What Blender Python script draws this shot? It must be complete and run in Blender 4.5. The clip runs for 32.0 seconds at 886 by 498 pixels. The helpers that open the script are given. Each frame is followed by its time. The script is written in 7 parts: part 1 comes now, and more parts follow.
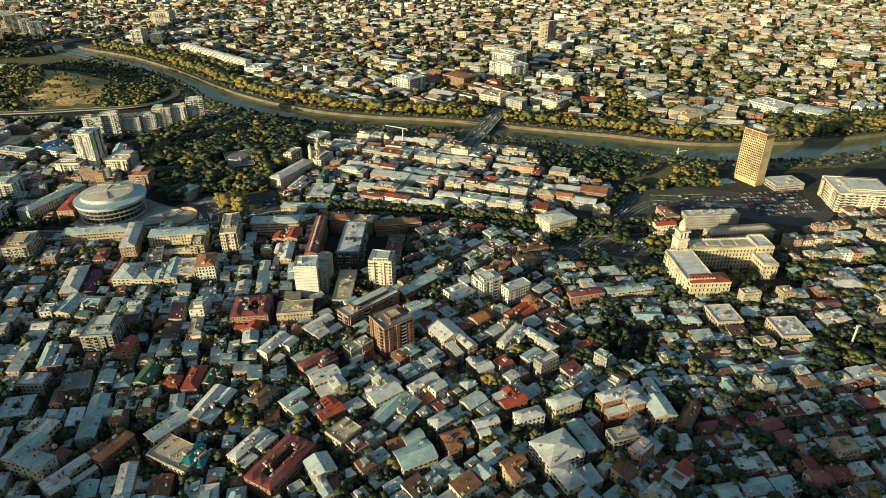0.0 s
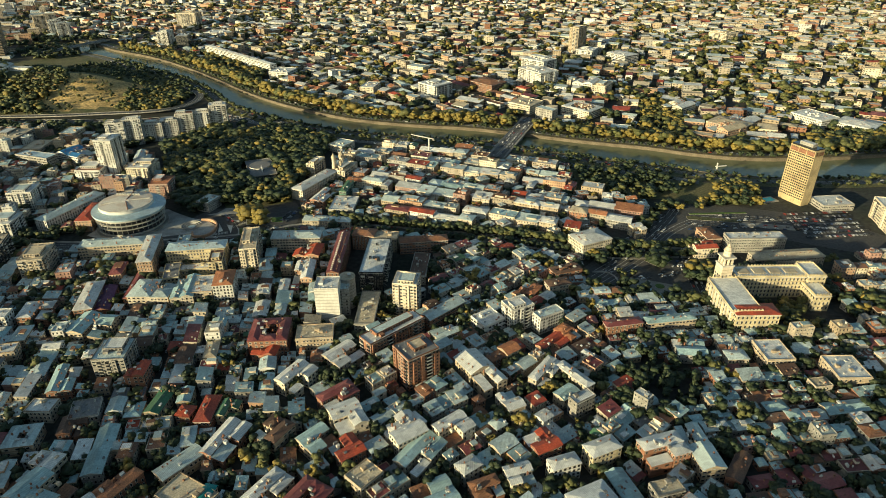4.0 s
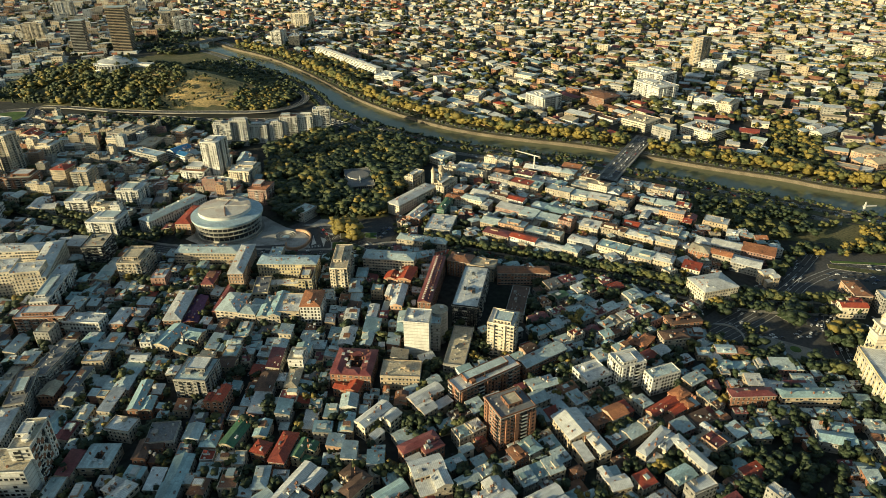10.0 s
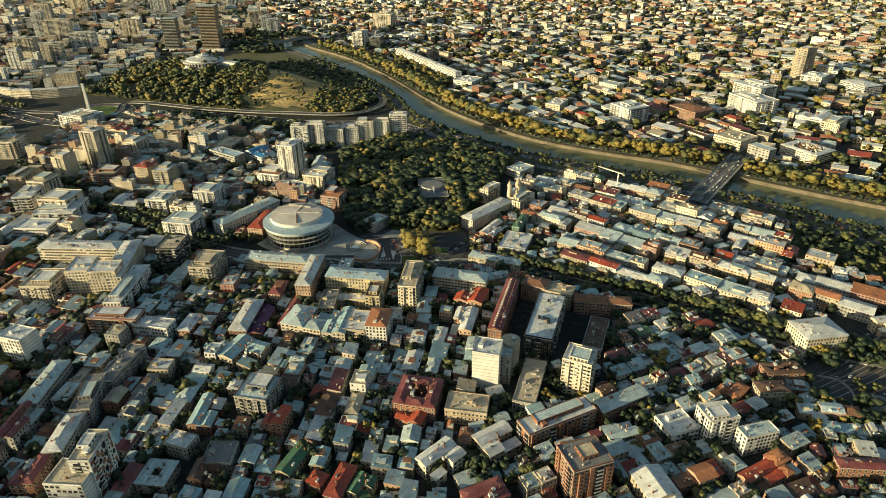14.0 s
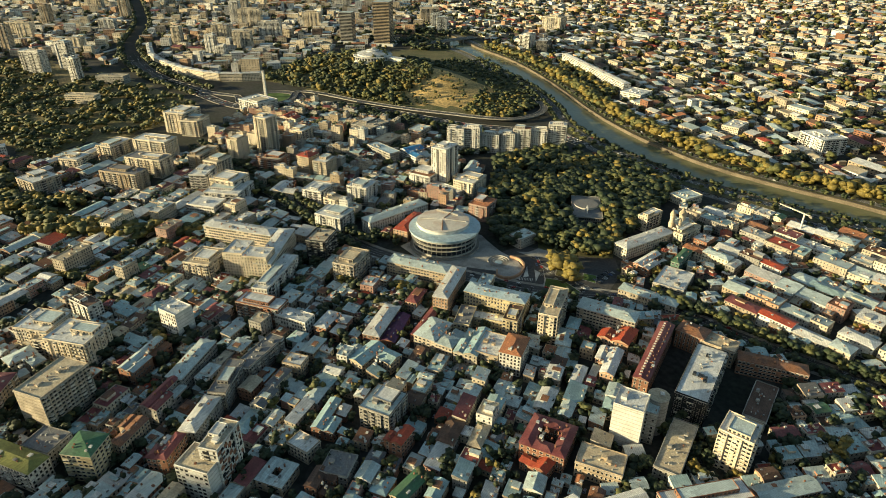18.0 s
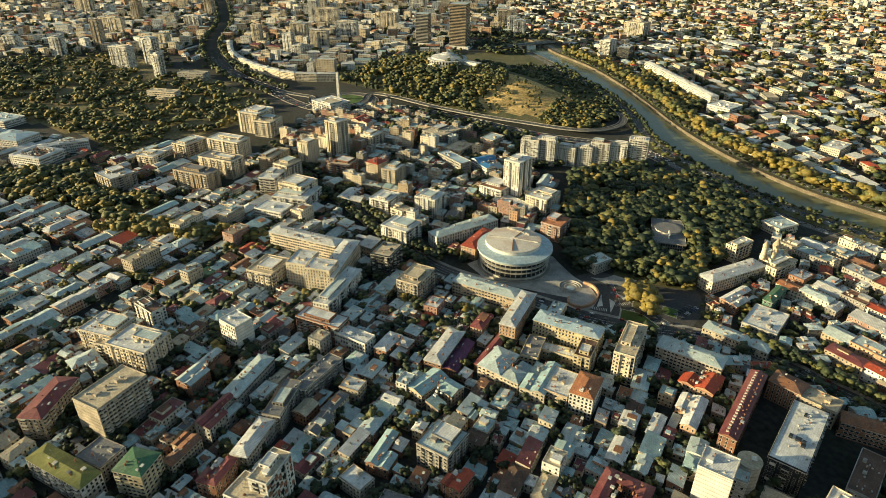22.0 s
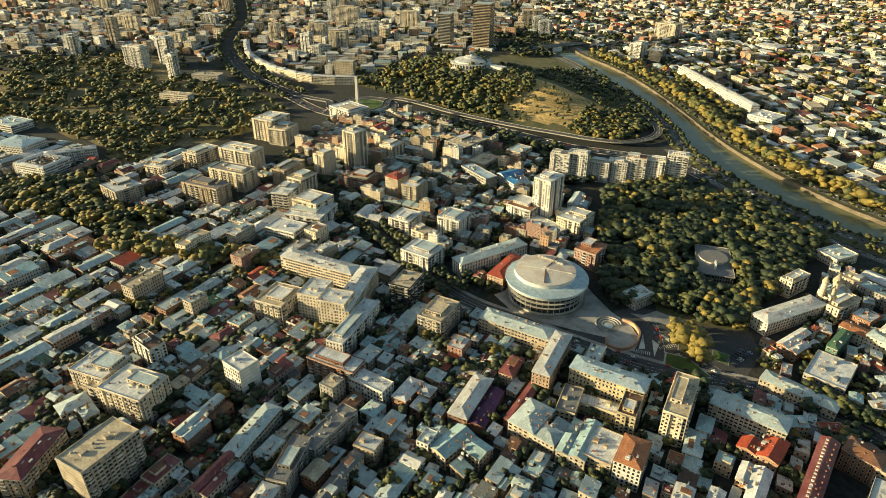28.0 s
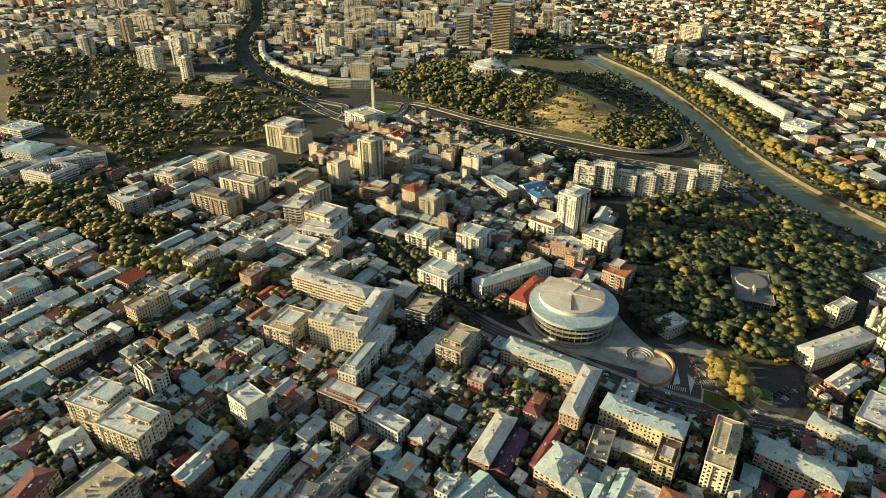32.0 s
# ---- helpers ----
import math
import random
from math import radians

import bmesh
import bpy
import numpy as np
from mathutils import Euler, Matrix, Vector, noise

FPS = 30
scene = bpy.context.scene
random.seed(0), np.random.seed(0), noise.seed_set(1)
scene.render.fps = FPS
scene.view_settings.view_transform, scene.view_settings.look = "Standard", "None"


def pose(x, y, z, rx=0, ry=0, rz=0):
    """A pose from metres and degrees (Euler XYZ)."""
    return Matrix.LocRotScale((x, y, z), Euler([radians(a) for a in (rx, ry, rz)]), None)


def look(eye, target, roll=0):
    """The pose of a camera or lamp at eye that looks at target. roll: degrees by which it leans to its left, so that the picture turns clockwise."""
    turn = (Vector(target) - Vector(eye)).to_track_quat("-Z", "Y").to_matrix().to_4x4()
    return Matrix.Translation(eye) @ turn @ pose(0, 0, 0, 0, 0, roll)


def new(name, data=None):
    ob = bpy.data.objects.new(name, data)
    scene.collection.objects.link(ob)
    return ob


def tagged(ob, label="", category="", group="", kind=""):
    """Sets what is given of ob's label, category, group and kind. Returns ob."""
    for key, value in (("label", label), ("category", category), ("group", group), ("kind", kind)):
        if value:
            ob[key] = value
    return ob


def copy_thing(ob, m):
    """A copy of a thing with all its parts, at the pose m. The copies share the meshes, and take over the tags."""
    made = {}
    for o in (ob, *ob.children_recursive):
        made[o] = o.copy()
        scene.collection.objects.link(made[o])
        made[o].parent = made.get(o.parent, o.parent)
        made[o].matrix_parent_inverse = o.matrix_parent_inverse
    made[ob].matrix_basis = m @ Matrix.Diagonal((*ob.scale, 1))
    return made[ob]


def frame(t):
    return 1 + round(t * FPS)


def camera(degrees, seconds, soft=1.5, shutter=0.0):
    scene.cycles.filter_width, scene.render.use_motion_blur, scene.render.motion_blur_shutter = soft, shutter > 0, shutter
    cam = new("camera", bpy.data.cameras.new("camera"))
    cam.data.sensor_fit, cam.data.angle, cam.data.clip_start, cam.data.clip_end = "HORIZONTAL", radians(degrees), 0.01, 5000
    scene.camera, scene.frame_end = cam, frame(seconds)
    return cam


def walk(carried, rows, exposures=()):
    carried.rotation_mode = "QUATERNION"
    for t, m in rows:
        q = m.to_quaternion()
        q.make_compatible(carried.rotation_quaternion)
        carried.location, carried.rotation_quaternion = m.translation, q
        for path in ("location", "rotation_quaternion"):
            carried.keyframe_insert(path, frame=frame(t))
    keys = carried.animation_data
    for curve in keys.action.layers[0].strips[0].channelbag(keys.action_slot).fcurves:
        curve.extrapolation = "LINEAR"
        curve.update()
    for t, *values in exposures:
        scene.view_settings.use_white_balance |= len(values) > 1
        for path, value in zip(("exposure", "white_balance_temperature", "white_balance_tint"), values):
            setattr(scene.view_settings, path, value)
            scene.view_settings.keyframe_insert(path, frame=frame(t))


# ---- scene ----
# the flight: seconds, eye, tilt, roll, heading
cam = camera(69.82, 32.0, soft=0.75)
PATH = [
    (0.0, -0.00, 0.00, 330.00, 61.281, -0.231, -0.000),
    (0.5, -0.50, 4.80, 330.18, 61.272, -0.235, 0.028),
    (1.0, -1.33, 9.54, 330.70, 61.279, -0.250, 0.054),
    (1.5, -2.02, 14.17, 331.18, 61.282, -0.274, 0.077),
    (2.0, -3.05, 19.11, 331.72, 61.284, -0.292, 0.094),
    (2.5, -3.95, 23.61, 332.05, 61.279, -0.283, 0.101),
    (4.5, -8.38, 42.37, 332.83, 61.336, -0.131, 3.096),
    (5.0, -9.42, 47.16, 333.04, 61.348, -0.134, 3.858),
    (5.5, -10.62, 51.79, 333.28, 61.344, -0.162, 4.298),
    (6.0, -11.89, 56.64, 333.65, 61.339, -0.184, 5.010),
    (6.5, -13.02, 61.27, 333.96, 61.329, -0.207, 6.151),
    (7.0, -14.13, 65.87, 334.44, 61.339, -0.229, 7.354),
    (7.5, -15.01, 70.21, 334.74, 61.330, -0.271, 8.212),
    (8.0, -16.35, 75.06, 335.13, 61.321, -0.323, 8.779),
    (8.5, -17.59, 79.58, 335.23, 61.311, -0.347, 9.274),
    (9.0, -19.20, 83.84, 335.21, 61.338, -0.354, 9.804),
    (9.5, -20.41, 88.15, 335.05, 61.367, -0.353, 10.548),
    (10.0, -21.97, 92.58, 335.19, 61.386, -0.364, 11.342),
    (10.5, -23.21, 96.72, 336.02, 61.376, -0.395, 12.410),
    (11.0, -24.53, 100.53, 336.73, 61.383, -0.448, 13.757),
    (11.5, -26.27, 104.60, 337.28, 61.384, -0.477, 14.964),
    (12.0, -28.13, 109.17, 337.43, 61.383, -0.496, 15.867),
    (12.5, -29.81, 113.45, 337.57, 61.401, -0.501, 16.265),
    (13.0, -32.03, 118.06, 337.67, 61.404, -0.506, 16.622),
    (13.5, -33.95, 122.82, 337.64, 61.409, -0.493, 17.088),
    (14.0, -36.24, 126.69, 337.97, 61.407, -0.482, 18.271),
    (14.5, -38.59, 130.76, 338.32, 61.407, -0.470, 20.016),
    (16.5, -48.47, 146.67, 339.43, 61.402, -0.293, 27.137),
    (17.0, -51.82, 150.36, 339.11, 61.415, -0.196, 28.916),
    (17.5, -54.78, 153.92, 339.06, 61.434, -0.099, 30.581),
    (18.0, -58.19, 157.37, 339.30, 61.435, -0.033, 32.357),
    (18.5, -61.37, 160.91, 339.71, 61.427, 0.019, 34.033),
    (19.0, -64.62, 164.39, 340.36, 61.413, 0.064, 35.785),
    (19.5, -67.64, 167.34, 340.88, 61.404, 0.090, 37.420),
    (20.0, -70.94, 170.98, 341.02, 61.391, 0.076, 38.383),
    (20.5, -74.21, 174.47, 341.15, 61.402, 0.036, 38.520),
    (21.0, -77.68, 177.91, 341.54, 61.407, 0.009, 38.591),
    (21.5, -81.12, 181.23, 341.97, 61.388, 0.010, 38.666),
    (22.0, -84.87, 184.76, 342.55, 61.362, 0.019, 38.752),
    (22.5, -88.31, 188.39, 343.14, 61.316, 0.044, 38.890),
    (23.0, -92.59, 192.19, 343.34, 61.295, 0.072, 39.015),
    (23.5, -96.49, 196.01, 343.37, 61.264, 0.110, 39.152),
    (24.0, -100.61, 199.42, 343.52, 61.243, 0.132, 39.273),
    (24.5, -104.23, 202.56, 343.61, 61.237, 0.137, 39.407),
    (25.0, -108.40, 206.20, 343.67, 61.204, 0.124, 39.551),
    (25.5, -112.10, 209.93, 343.76, 61.169, 0.113, 39.707),
    (27.5, -128.58, 225.42, 344.29, 61.023, 0.102, 40.261),
    (28.0, -132.46, 229.25, 344.69, 60.980, 0.094, 40.413),
    (28.5, -136.21, 233.24, 344.85, 60.950, 0.081, 40.552),
    (29.0, -140.10, 237.11, 344.84, 60.945, 0.058, 40.706),
    (29.5, -144.01, 240.52, 345.03, 60.937, 0.046, 40.817),
    (30.0, -148.23, 244.21, 344.94, 60.911, 0.042, 40.927),
    (30.5, -152.06, 247.37, 345.42, 60.901, 0.032, 41.022),
    (31.0, -156.10, 250.89, 346.11, 60.876, 0.007, 41.143),
    (31.5, -159.82, 254.21, 346.59, 60.834, -0.010, 41.385),
    (32.0, -164.03, 257.77, 347.04, 60.779, -0.021, 41.880),
]
walk(cam, [(t, pose(x, y, z, tilt, 0, head) @ pose(0, 0, 0, 0, 0, roll)) for t, x, y, z, tilt, roll, head in PATH],
     exposures=[(0.0, 0.05, 6450, -5), (9.0, 0.04, 6550, -5), (20.0, 0.32, 6950, -2), (32.0, 0.42, 7200, -2)])

# ---- light ----
SUN_FROM = Vector((-0.75, -0.66, 0.0)).normalized()
SUN_HEIGHT = 10.5
world = bpy.data.worlds.new("sky")
scene.world = world
world.use_nodes = True
sky = world.node_tree.nodes.new("ShaderNodeTexSky")
sky.sky_type, sky.sun_disc = "NISHITA", False
sky.sun_elevation = radians(SUN_HEIGHT)
sky.sun_rotation = math.atan2(SUN_FROM.x, SUN_FROM.y)
sky.air_density, sky.dust_density, sky.altitude = 1.0, 2.0, 500
back = world.node_tree.nodes["Background"]
back.inputs["Strength"].default_value = 0.134
world.node_tree.links.new(sky.outputs["Color"], back.inputs["Color"])
sun = new("sun", bpy.data.lights.new("sun", "SUN"))
sun.data.energy, sun.data.angle, sun.data.color = 7.8, radians(0.6), (1.0, 0.80, 0.51)
sun_dir = Vector((SUN_FROM.x * math.cos(radians(SUN_HEIGHT)), SUN_FROM.y * math.cos(radians(SUN_HEIGHT)), math.sin(radians(SUN_HEIGHT))))
sun.matrix_world = look((0, 0, 900), Vector((0, 0, 900)) - sun_dir)


# ---- materials ----
def material(name, color, rough=0.8, metal=0.0, grain=6.0, amount=0.35, blotch=0.08, bump=0.25, second=None, spec=0.4, seam=0.0, course=0.0):
    """A surface with fine grain, broad blotches, a little relief, and standing seams where seam gives their spacing."""
    m = bpy.data.materials.new(name)
    m.use_nodes = True
    nt = m.node_tree
    n, link = nt.nodes, nt.links.new
    b = n["Principled BSDF"]
    b.inputs["Roughness"].default_value, b.inputs["Metallic"].default_value = rough, metal
    b.inputs["Specular IOR Level"].default_value = spec
    co, info = n.new("ShaderNodeNewGeometry"), n.new("ShaderNodeObjectInfo")
    fine, wide = n.new("ShaderNodeTexNoise"), n.new("ShaderNodeTexNoise")
    fine.inputs["Scale"].default_value, fine.inputs["Detail"].default_value = 1.0 / max(grain, 0.01), 3
    wide.inputs["Scale"].default_value, wide.inputs["Detail"].default_value = blotch, 3
    link(co.outputs["Position"], fine.inputs["Vector"])
    link(co.outputs["Position"], wide.inputs["Vector"])
    mix = n.new("ShaderNodeMix")
    mix.data_type = "RGBA"
    second = second or tuple(c * 0.62 for c in color)
    mix.inputs["A"].default_value, mix.inputs["B"].default_value = (*color, 1), (*second, 1)
    ramp = n.new("ShaderNodeMapRange")
    ramp.inputs["From Min"].default_value, ramp.inputs["From Max"].default_value = 0.42, 0.68
    link(wide.outputs["Fac"], ramp.inputs["Value"])
    link(ramp.outputs["Result"], mix.inputs["Factor"])
    hsv = n.new("ShaderNodeHueSaturation")
    value = n.new("ShaderNodeMapRange")
    value.inputs["From Min"].default_value, value.inputs["From Max"].default_value = 0.3, 0.7
    value.inputs["To Min"].default_value, value.inputs["To Max"].default_value = 1.0 - amount, 1.0 + amount
    link(fine.outputs["Fac"], value.inputs["Value"])
    add = n.new("ShaderNodeMath")
    add.operation = "MULTIPLY"
    isl = n.new("ShaderNodeMapRange")
    isl.inputs["To Min"].default_value, isl.inputs["To Max"].default_value = 0.78, 1.18
    link(co.outputs["Random Per Island"], isl.inputs["Value"])
    link(value.outputs["Result"], add.inputs[0])
    link(isl.outputs["Result"], add.inputs[1])
    link(add.outputs["Value"], hsv.inputs["Value"])
    link(mix.outputs["Result"], hsv.inputs["Color"])
    link(hsv.outputs["Color"], b.inputs["Base Color"])
    height = fine.outputs["Fac"]
    if seam:
        tex = n.new("ShaderNodeTexCoord")
        sheet = n.new("ShaderNodeTexBrick")
        sheet.inputs["Scale"].default_value, sheet.inputs["Mortar Size"].default_value = 0.22, 0.006
        sheet.inputs["Color1"].default_value, sheet.inputs["Color2"].default_value, sheet.inputs["Mortar"].default_value = (0.84, 0.84, 0.84, 1), (1.10, 1.10, 1.10, 1), (0.62, 0.62, 0.62, 1)
        sheet.inputs["Brick Width"].default_value, sheet.inputs["Row Height"].default_value = 0.9, 0.5
        link(tex.outputs["Object"], sheet.inputs["Vector"])
        tone = n.new("ShaderNodeMix")
        tone.data_type, tone.blend_type = "RGBA", "MULTIPLY"
        tone.inputs["Factor"].default_value = 1.0
        link(hsv.outputs["Color"], tone.inputs["A"])
        link(sheet.outputs["Color"], tone.inputs["B"])
        lines = n.new("ShaderNodeMix")
        lines.data_type, lines.blend_type = "RGBA", "MULTIPLY"
        lines.inputs["B"].default_value = (0.68, 0.68, 0.69, 1)
        link(tone.outputs["Result"], lines.inputs["A"])
        link(lines.outputs["Result"], b.inputs["Base Color"])
        wave = n.new("ShaderNodeTexWave")
        wave.inputs["Scale"].default_value, wave.inputs["Distortion"].default_value = 0.314 / seam, 0.4
        link(tex.outputs["Object"], wave.inputs["Vector"])
        power = n.new("ShaderNodeMath")
        power.operation = "POWER"
        power.inputs[1].default_value = 9
        link(wave.outputs["Fac"], power.inputs[0])
        height = power.outputs["Value"]
        link(power.outputs["Value"], lines.inputs["Factor"])
    if course:
        tex = n.new("ShaderNodeTexCoord")
        band = n.new("ShaderNodeTexWave")
        band.bands_direction = "Z"
        band.inputs["Scale"].default_value, band.inputs["Distortion"].default_value = 0.314 / course, 0.15
        link(tex.outputs["Object"], band.inputs["Vector"])
        sharp = n.new("ShaderNodeMath")
        sharp.operation = "POWER"
        sharp.inputs[1].default_value = 14
        link(band.outputs["Fac"], sharp.inputs[0])
        stretch = n.new("ShaderNodeMapping")
        stretch.inputs["Scale"].default_value = (0.9, 0.9, 0.12)
        streak = n.new("ShaderNodeTexNoise")
        streak.inputs["Scale"].default_value, streak.inputs["Detail"].default_value = 1.0, 3
        link(tex.outputs["Object"], stretch.inputs["Vector"])
        link(stretch.outputs["Vector"], streak.inputs["Vector"])
        soot = n.new("ShaderNodeMapRange")
        soot.inputs["From Min"].default_value, soot.inputs["From Max"].default_value, soot.inputs["To Max"].default_value = 0.50, 0.80, 0.5
        link(streak.outputs["Fac"], soot.inputs["Value"])
        most = n.new("ShaderNodeMath")
        most.operation = "MAXIMUM"
        link(sharp.outputs["Value"], most.inputs[0])
        link(soot.outputs["Result"], most.inputs[1])
        worn = n.new("ShaderNodeMix")
        worn.data_type, worn.blend_type = "RGBA", "MULTIPLY"
        worn.inputs["B"].default_value = (0.58, 0.55, 0.52, 1)
        link(hsv.outputs["Color"], worn.inputs["A"])
        link(most.outputs["Value"], worn.inputs["Factor"])
        link(worn.outputs["Result"], b.inputs["Base Color"])
    relief = n.new("ShaderNodeBump")
    relief.inputs["Strength"].default_value, relief.inputs["Distance"].default_value = bump, 0.15
    link(height, relief.inputs["Height"])
    link(relief.outputs["Normal"], b.inputs["Normal"])
    return m


ROOFS = {
    "grey": material("zinc_roof", (0.50, 0.58, 0.56), 0.5, 0.05, 1.5, 0.14, 0.06, 0.4, (0.40, 0.48, 0.47), seam=0.9),
    "blue": material("blue_grey_roof", (0.38, 0.52, 0.52), 0.5, 0.05, 1.5, 0.14, 0.06, 0.4, (0.28, 0.39, 0.39), seam=0.9),
    "pale": material("pale_roof", (0.68, 0.68, 0.64), 0.55, 0.1, 1.5, 0.13, 0.07, 0.3, (0.52, 0.52, 0.49), seam=1.2),
    "dark": material("bitumen_roof", (0.15, 0.155, 0.16), 0.85, 0, 1.2, 0.25, 0.10, 0.3, (0.19, 0.18, 0.17)),
    "tan": material("weathered_felt_roof", (0.48, 0.41, 0.29), 0.9, 0, 1.2, 0.25, 0.12, 0.3, (0.34, 0.28, 0.20)),
    "maroon": material("maroon_roof", (0.20, 0.055, 0.055), 0.55, 0.1, 1.2, 0.2, 0.07, 0.4, (0.27, 0.10, 0.09), seam=0.8),
    "red": material("red_roof", (0.42, 0.075, 0.035), 0.6, 0.0, 1.2, 0.25, 0.07, 0.4, (0.26, 0.06, 0.04), seam=0.7),
    "rust": material("rusty_roof", (0.27, 0.125, 0.065), 0.8, 0.0, 0.9, 0.35, 0.12, 0.4, (0.17, 0.10, 0.075), seam=0.8),
    "orange": material("orange_tile_roof", (0.45, 0.19, 0.09), 0.8, 0.0, 0.8, 0.3, 0.1, 0.5, (0.36, 0.15, 0.08), seam=0.5),
    "green": material("green_roof", (0.07, 0.17, 0.09), 0.6, 0.1, 1.2, 0.2, 0.07, 0.4, (0.12, 0.19, 0.12), seam=0.8),
    "purple": material("purple_roof", (0.13, 0.045, 0.11), 0.6, 0.1, 1.2, 0.2, 0.07, 0.4, seam=0.8),
    "sky": material("light_blue_roof", (0.42, 0.56, 0.62), 0.5, 0.2, 1.5, 0.12, 0.05, 0.3, (0.52, 0.60, 0.62), seam=1.0),
    "brown": material("brown_roof", (0.14, 0.085, 0.06), 0.75, 0.0, 1.0, 0.25, 0.09, 0.4, seam=0.7),
    "azure": material("azure_roof", (0.06, 0.24, 0.50), 0.5, 0.2, 1.5, 0.12, 0.05, 0.3, seam=1.0),
    "teal": material("teal_roof", (0.03, 0.27, 0.26), 0.5, 0.2, 1.5, 0.12, 0.05, 0.3, seam=1.0),
    "olive": material("olive_roof", (0.26, 0.26, 0.07), 0.6, 0.1, 1.5, 0.2, 0.05, 0.3, seam=0.8),
}
WALLS = {
    "cream": material("cream_render", (0.70, 0.61, 0.47), 0.9, 0, 1.5, 0.15, 0.08, 0.2, (0.516, 0.439, 0.318), course=3.2),
    "white": material("white_render", (0.688, 0.671, 0.619), 0.85, 0, 1.5, 0.1, 0.08, 0.2, (0.533, 0.516, 0.473), course=3.2),
    "tan": material("tan_render", (0.464, 0.370, 0.258), 0.9, 0, 1.5, 0.2, 0.08, 0.2, (0.292, 0.232, 0.163), course=3.2),
    "brick": material("brick_wall", (0.284, 0.138, 0.082), 0.9, 0, 0.7, 0.3, 0.08, 0.4, (0.224, 0.112, 0.073), course=3.2),
    "pink": material("pink_render", (0.430, 0.258, 0.206), 0.9, 0, 1.5, 0.2, 0.08, 0.2, course=3.2),
    "grey": material("grey_render", (0.361, 0.344, 0.310), 0.9, 0, 1.5, 0.2, 0.08, 0.2, course=3.2),
    "yellow": material("yellow_render", (0.58, 0.49, 0.31), 0.9, 0, 1.5, 0.12, 0.08, 0.2, course=3.2),
    "stone": material("stone_wall", (0.482, 0.413, 0.318), 0.9, 0, 1.0, 0.25, 0.1, 0.4, course=3.2),
    "peach": material("peach_render", (0.499, 0.318, 0.206), 0.9, 0, 1.5, 0.15, 0.08, 0.2, course=3.2),
    "mint": material("green_render", (0.138, 0.258, 0.198), 0.9, 0, 1.5, 0.15, 0.08, 0.2, course=3.2),
    "dark": material("dark_glass_wall", (0.026, 0.030, 0.034), 0.25, 0, 1.5, 0.2, 0.08, 0.1, spec=0.6),
    "concrete": material("bare_concrete", (0.284, 0.267, 0.241), 0.95, 0, 1.0, 0.25, 0.1, 0.3, course=3.2),
}
BRONZE = material("bronze_cladding", (0.55, 0.43, 0.24), 0.5, 0.1, 1.5, 0.2, 0.08, 0.1)
GLASS = material("window_glass", (0.035, 0.038, 0.04), 0.12, 0, 3.0, 0.5, 0.2, 0.05, spec=0.6)
FRAME = material("pale_frame", (0.60, 0.57, 0.50), 0.7, 0, 1.0, 0.1)
CONCRETE = WALLS["concrete"]
ASPHALT = material("asphalt", (0.060, 0.060, 0.060), 0.9, 0, 2.5, 0.3, 0.03, 0.2, (0.085, 0.08, 0.075))
WORN = material("worn_asphalt", (0.15, 0.145, 0.135), 0.85, 0, 2.0, 0.2, 0.05, 0.2)
PLAZA_STONE = material("plaza_stone", (0.40, 0.39, 0.36), 0.85, 0, 1.0, 0.2, 0.08, 0.3)
PAVING = material("paving", (0.34, 0.32, 0.28), 0.9, 0, 1.0, 0.2, 0.08, 0.3)
QUAY = material("quay_stone", (0.17, 0.14, 0.10), 0.95, 0, 1.5, 0.3, 0.05, 0.3)
MARKING = material("road_paint", (0.65, 0.65, 0.60), 0.8, 0, 1.0, 0.2)
# town ground; the deep shade of lanes and courts is put into its colour
SHADED_EARTH = material("shade_darkened_earth", (0.034, 0.034, 0.031), 0.95, 0, 5.0, 0.45, 0.02, 0.5, (0.022, 0.027, 0.018))
GRASS = material("dry_grass", (0.115, 0.105, 0.050), 0.95, 0, 2.5, 0.5, 0.03, 0.6, (0.055, 0.070, 0.026))
SLOPE = material("dry_hillside", (0.50, 0.35, 0.145), 0.95, 0, 3.5, 0.5, 0.03, 0.8, (0.27, 0.20, 0.085))
TERRACE = material("dry_terraces", (0.20, 0.155, 0.075), 0.95, 0, 4.0, 0.5, 0.02, 0.7, (0.105, 0.105, 0.045))
LAWN = material("lawn", (0.09, 0.15, 0.035), 0.95, 0, 1.0, 0.3, 0.06, 0.5)
WATER = material("river_water", (0.150, 0.158, 0.088), 0.16, 0, 6.0, 0.10, 0.01, 0.05, (0.135, 0.145, 0.078), spec=0.28)
POOL = material("pool_water", (0.05, 0.42, 0.44), 0.1, 0, 3.0, 0.08, 0.05, 0.05, (0.07, 0.48, 0.48))
BARK = material("bark", (0.10, 0.075, 0.05), 0.95, 0, 0.4, 0.3)
LEAVES = {
    "dark": material("dark_leaves", (0.023, 0.037, 0.016), 0.7, 0, 2.0, 0.35, 0.15, 0.0, (0.034, 0.045, 0.018)),
    "olive": material("olive_leaves", (0.095, 0.095, 0.030), 0.7, 0, 2.0, 0.35, 0.15, 0.0, (0.064, 0.074, 0.024)),
    "gold": material("turning_leaves", (0.20, 0.150, 0.034), 0.7, 0, 2.0, 0.40, 0.15, 0.0, (0.14, 0.115, 0.028)),
}
METAL = material("painted_metal", (0.45, 0.45, 0.44), 0.45, 0.6, 1.0, 0.1)
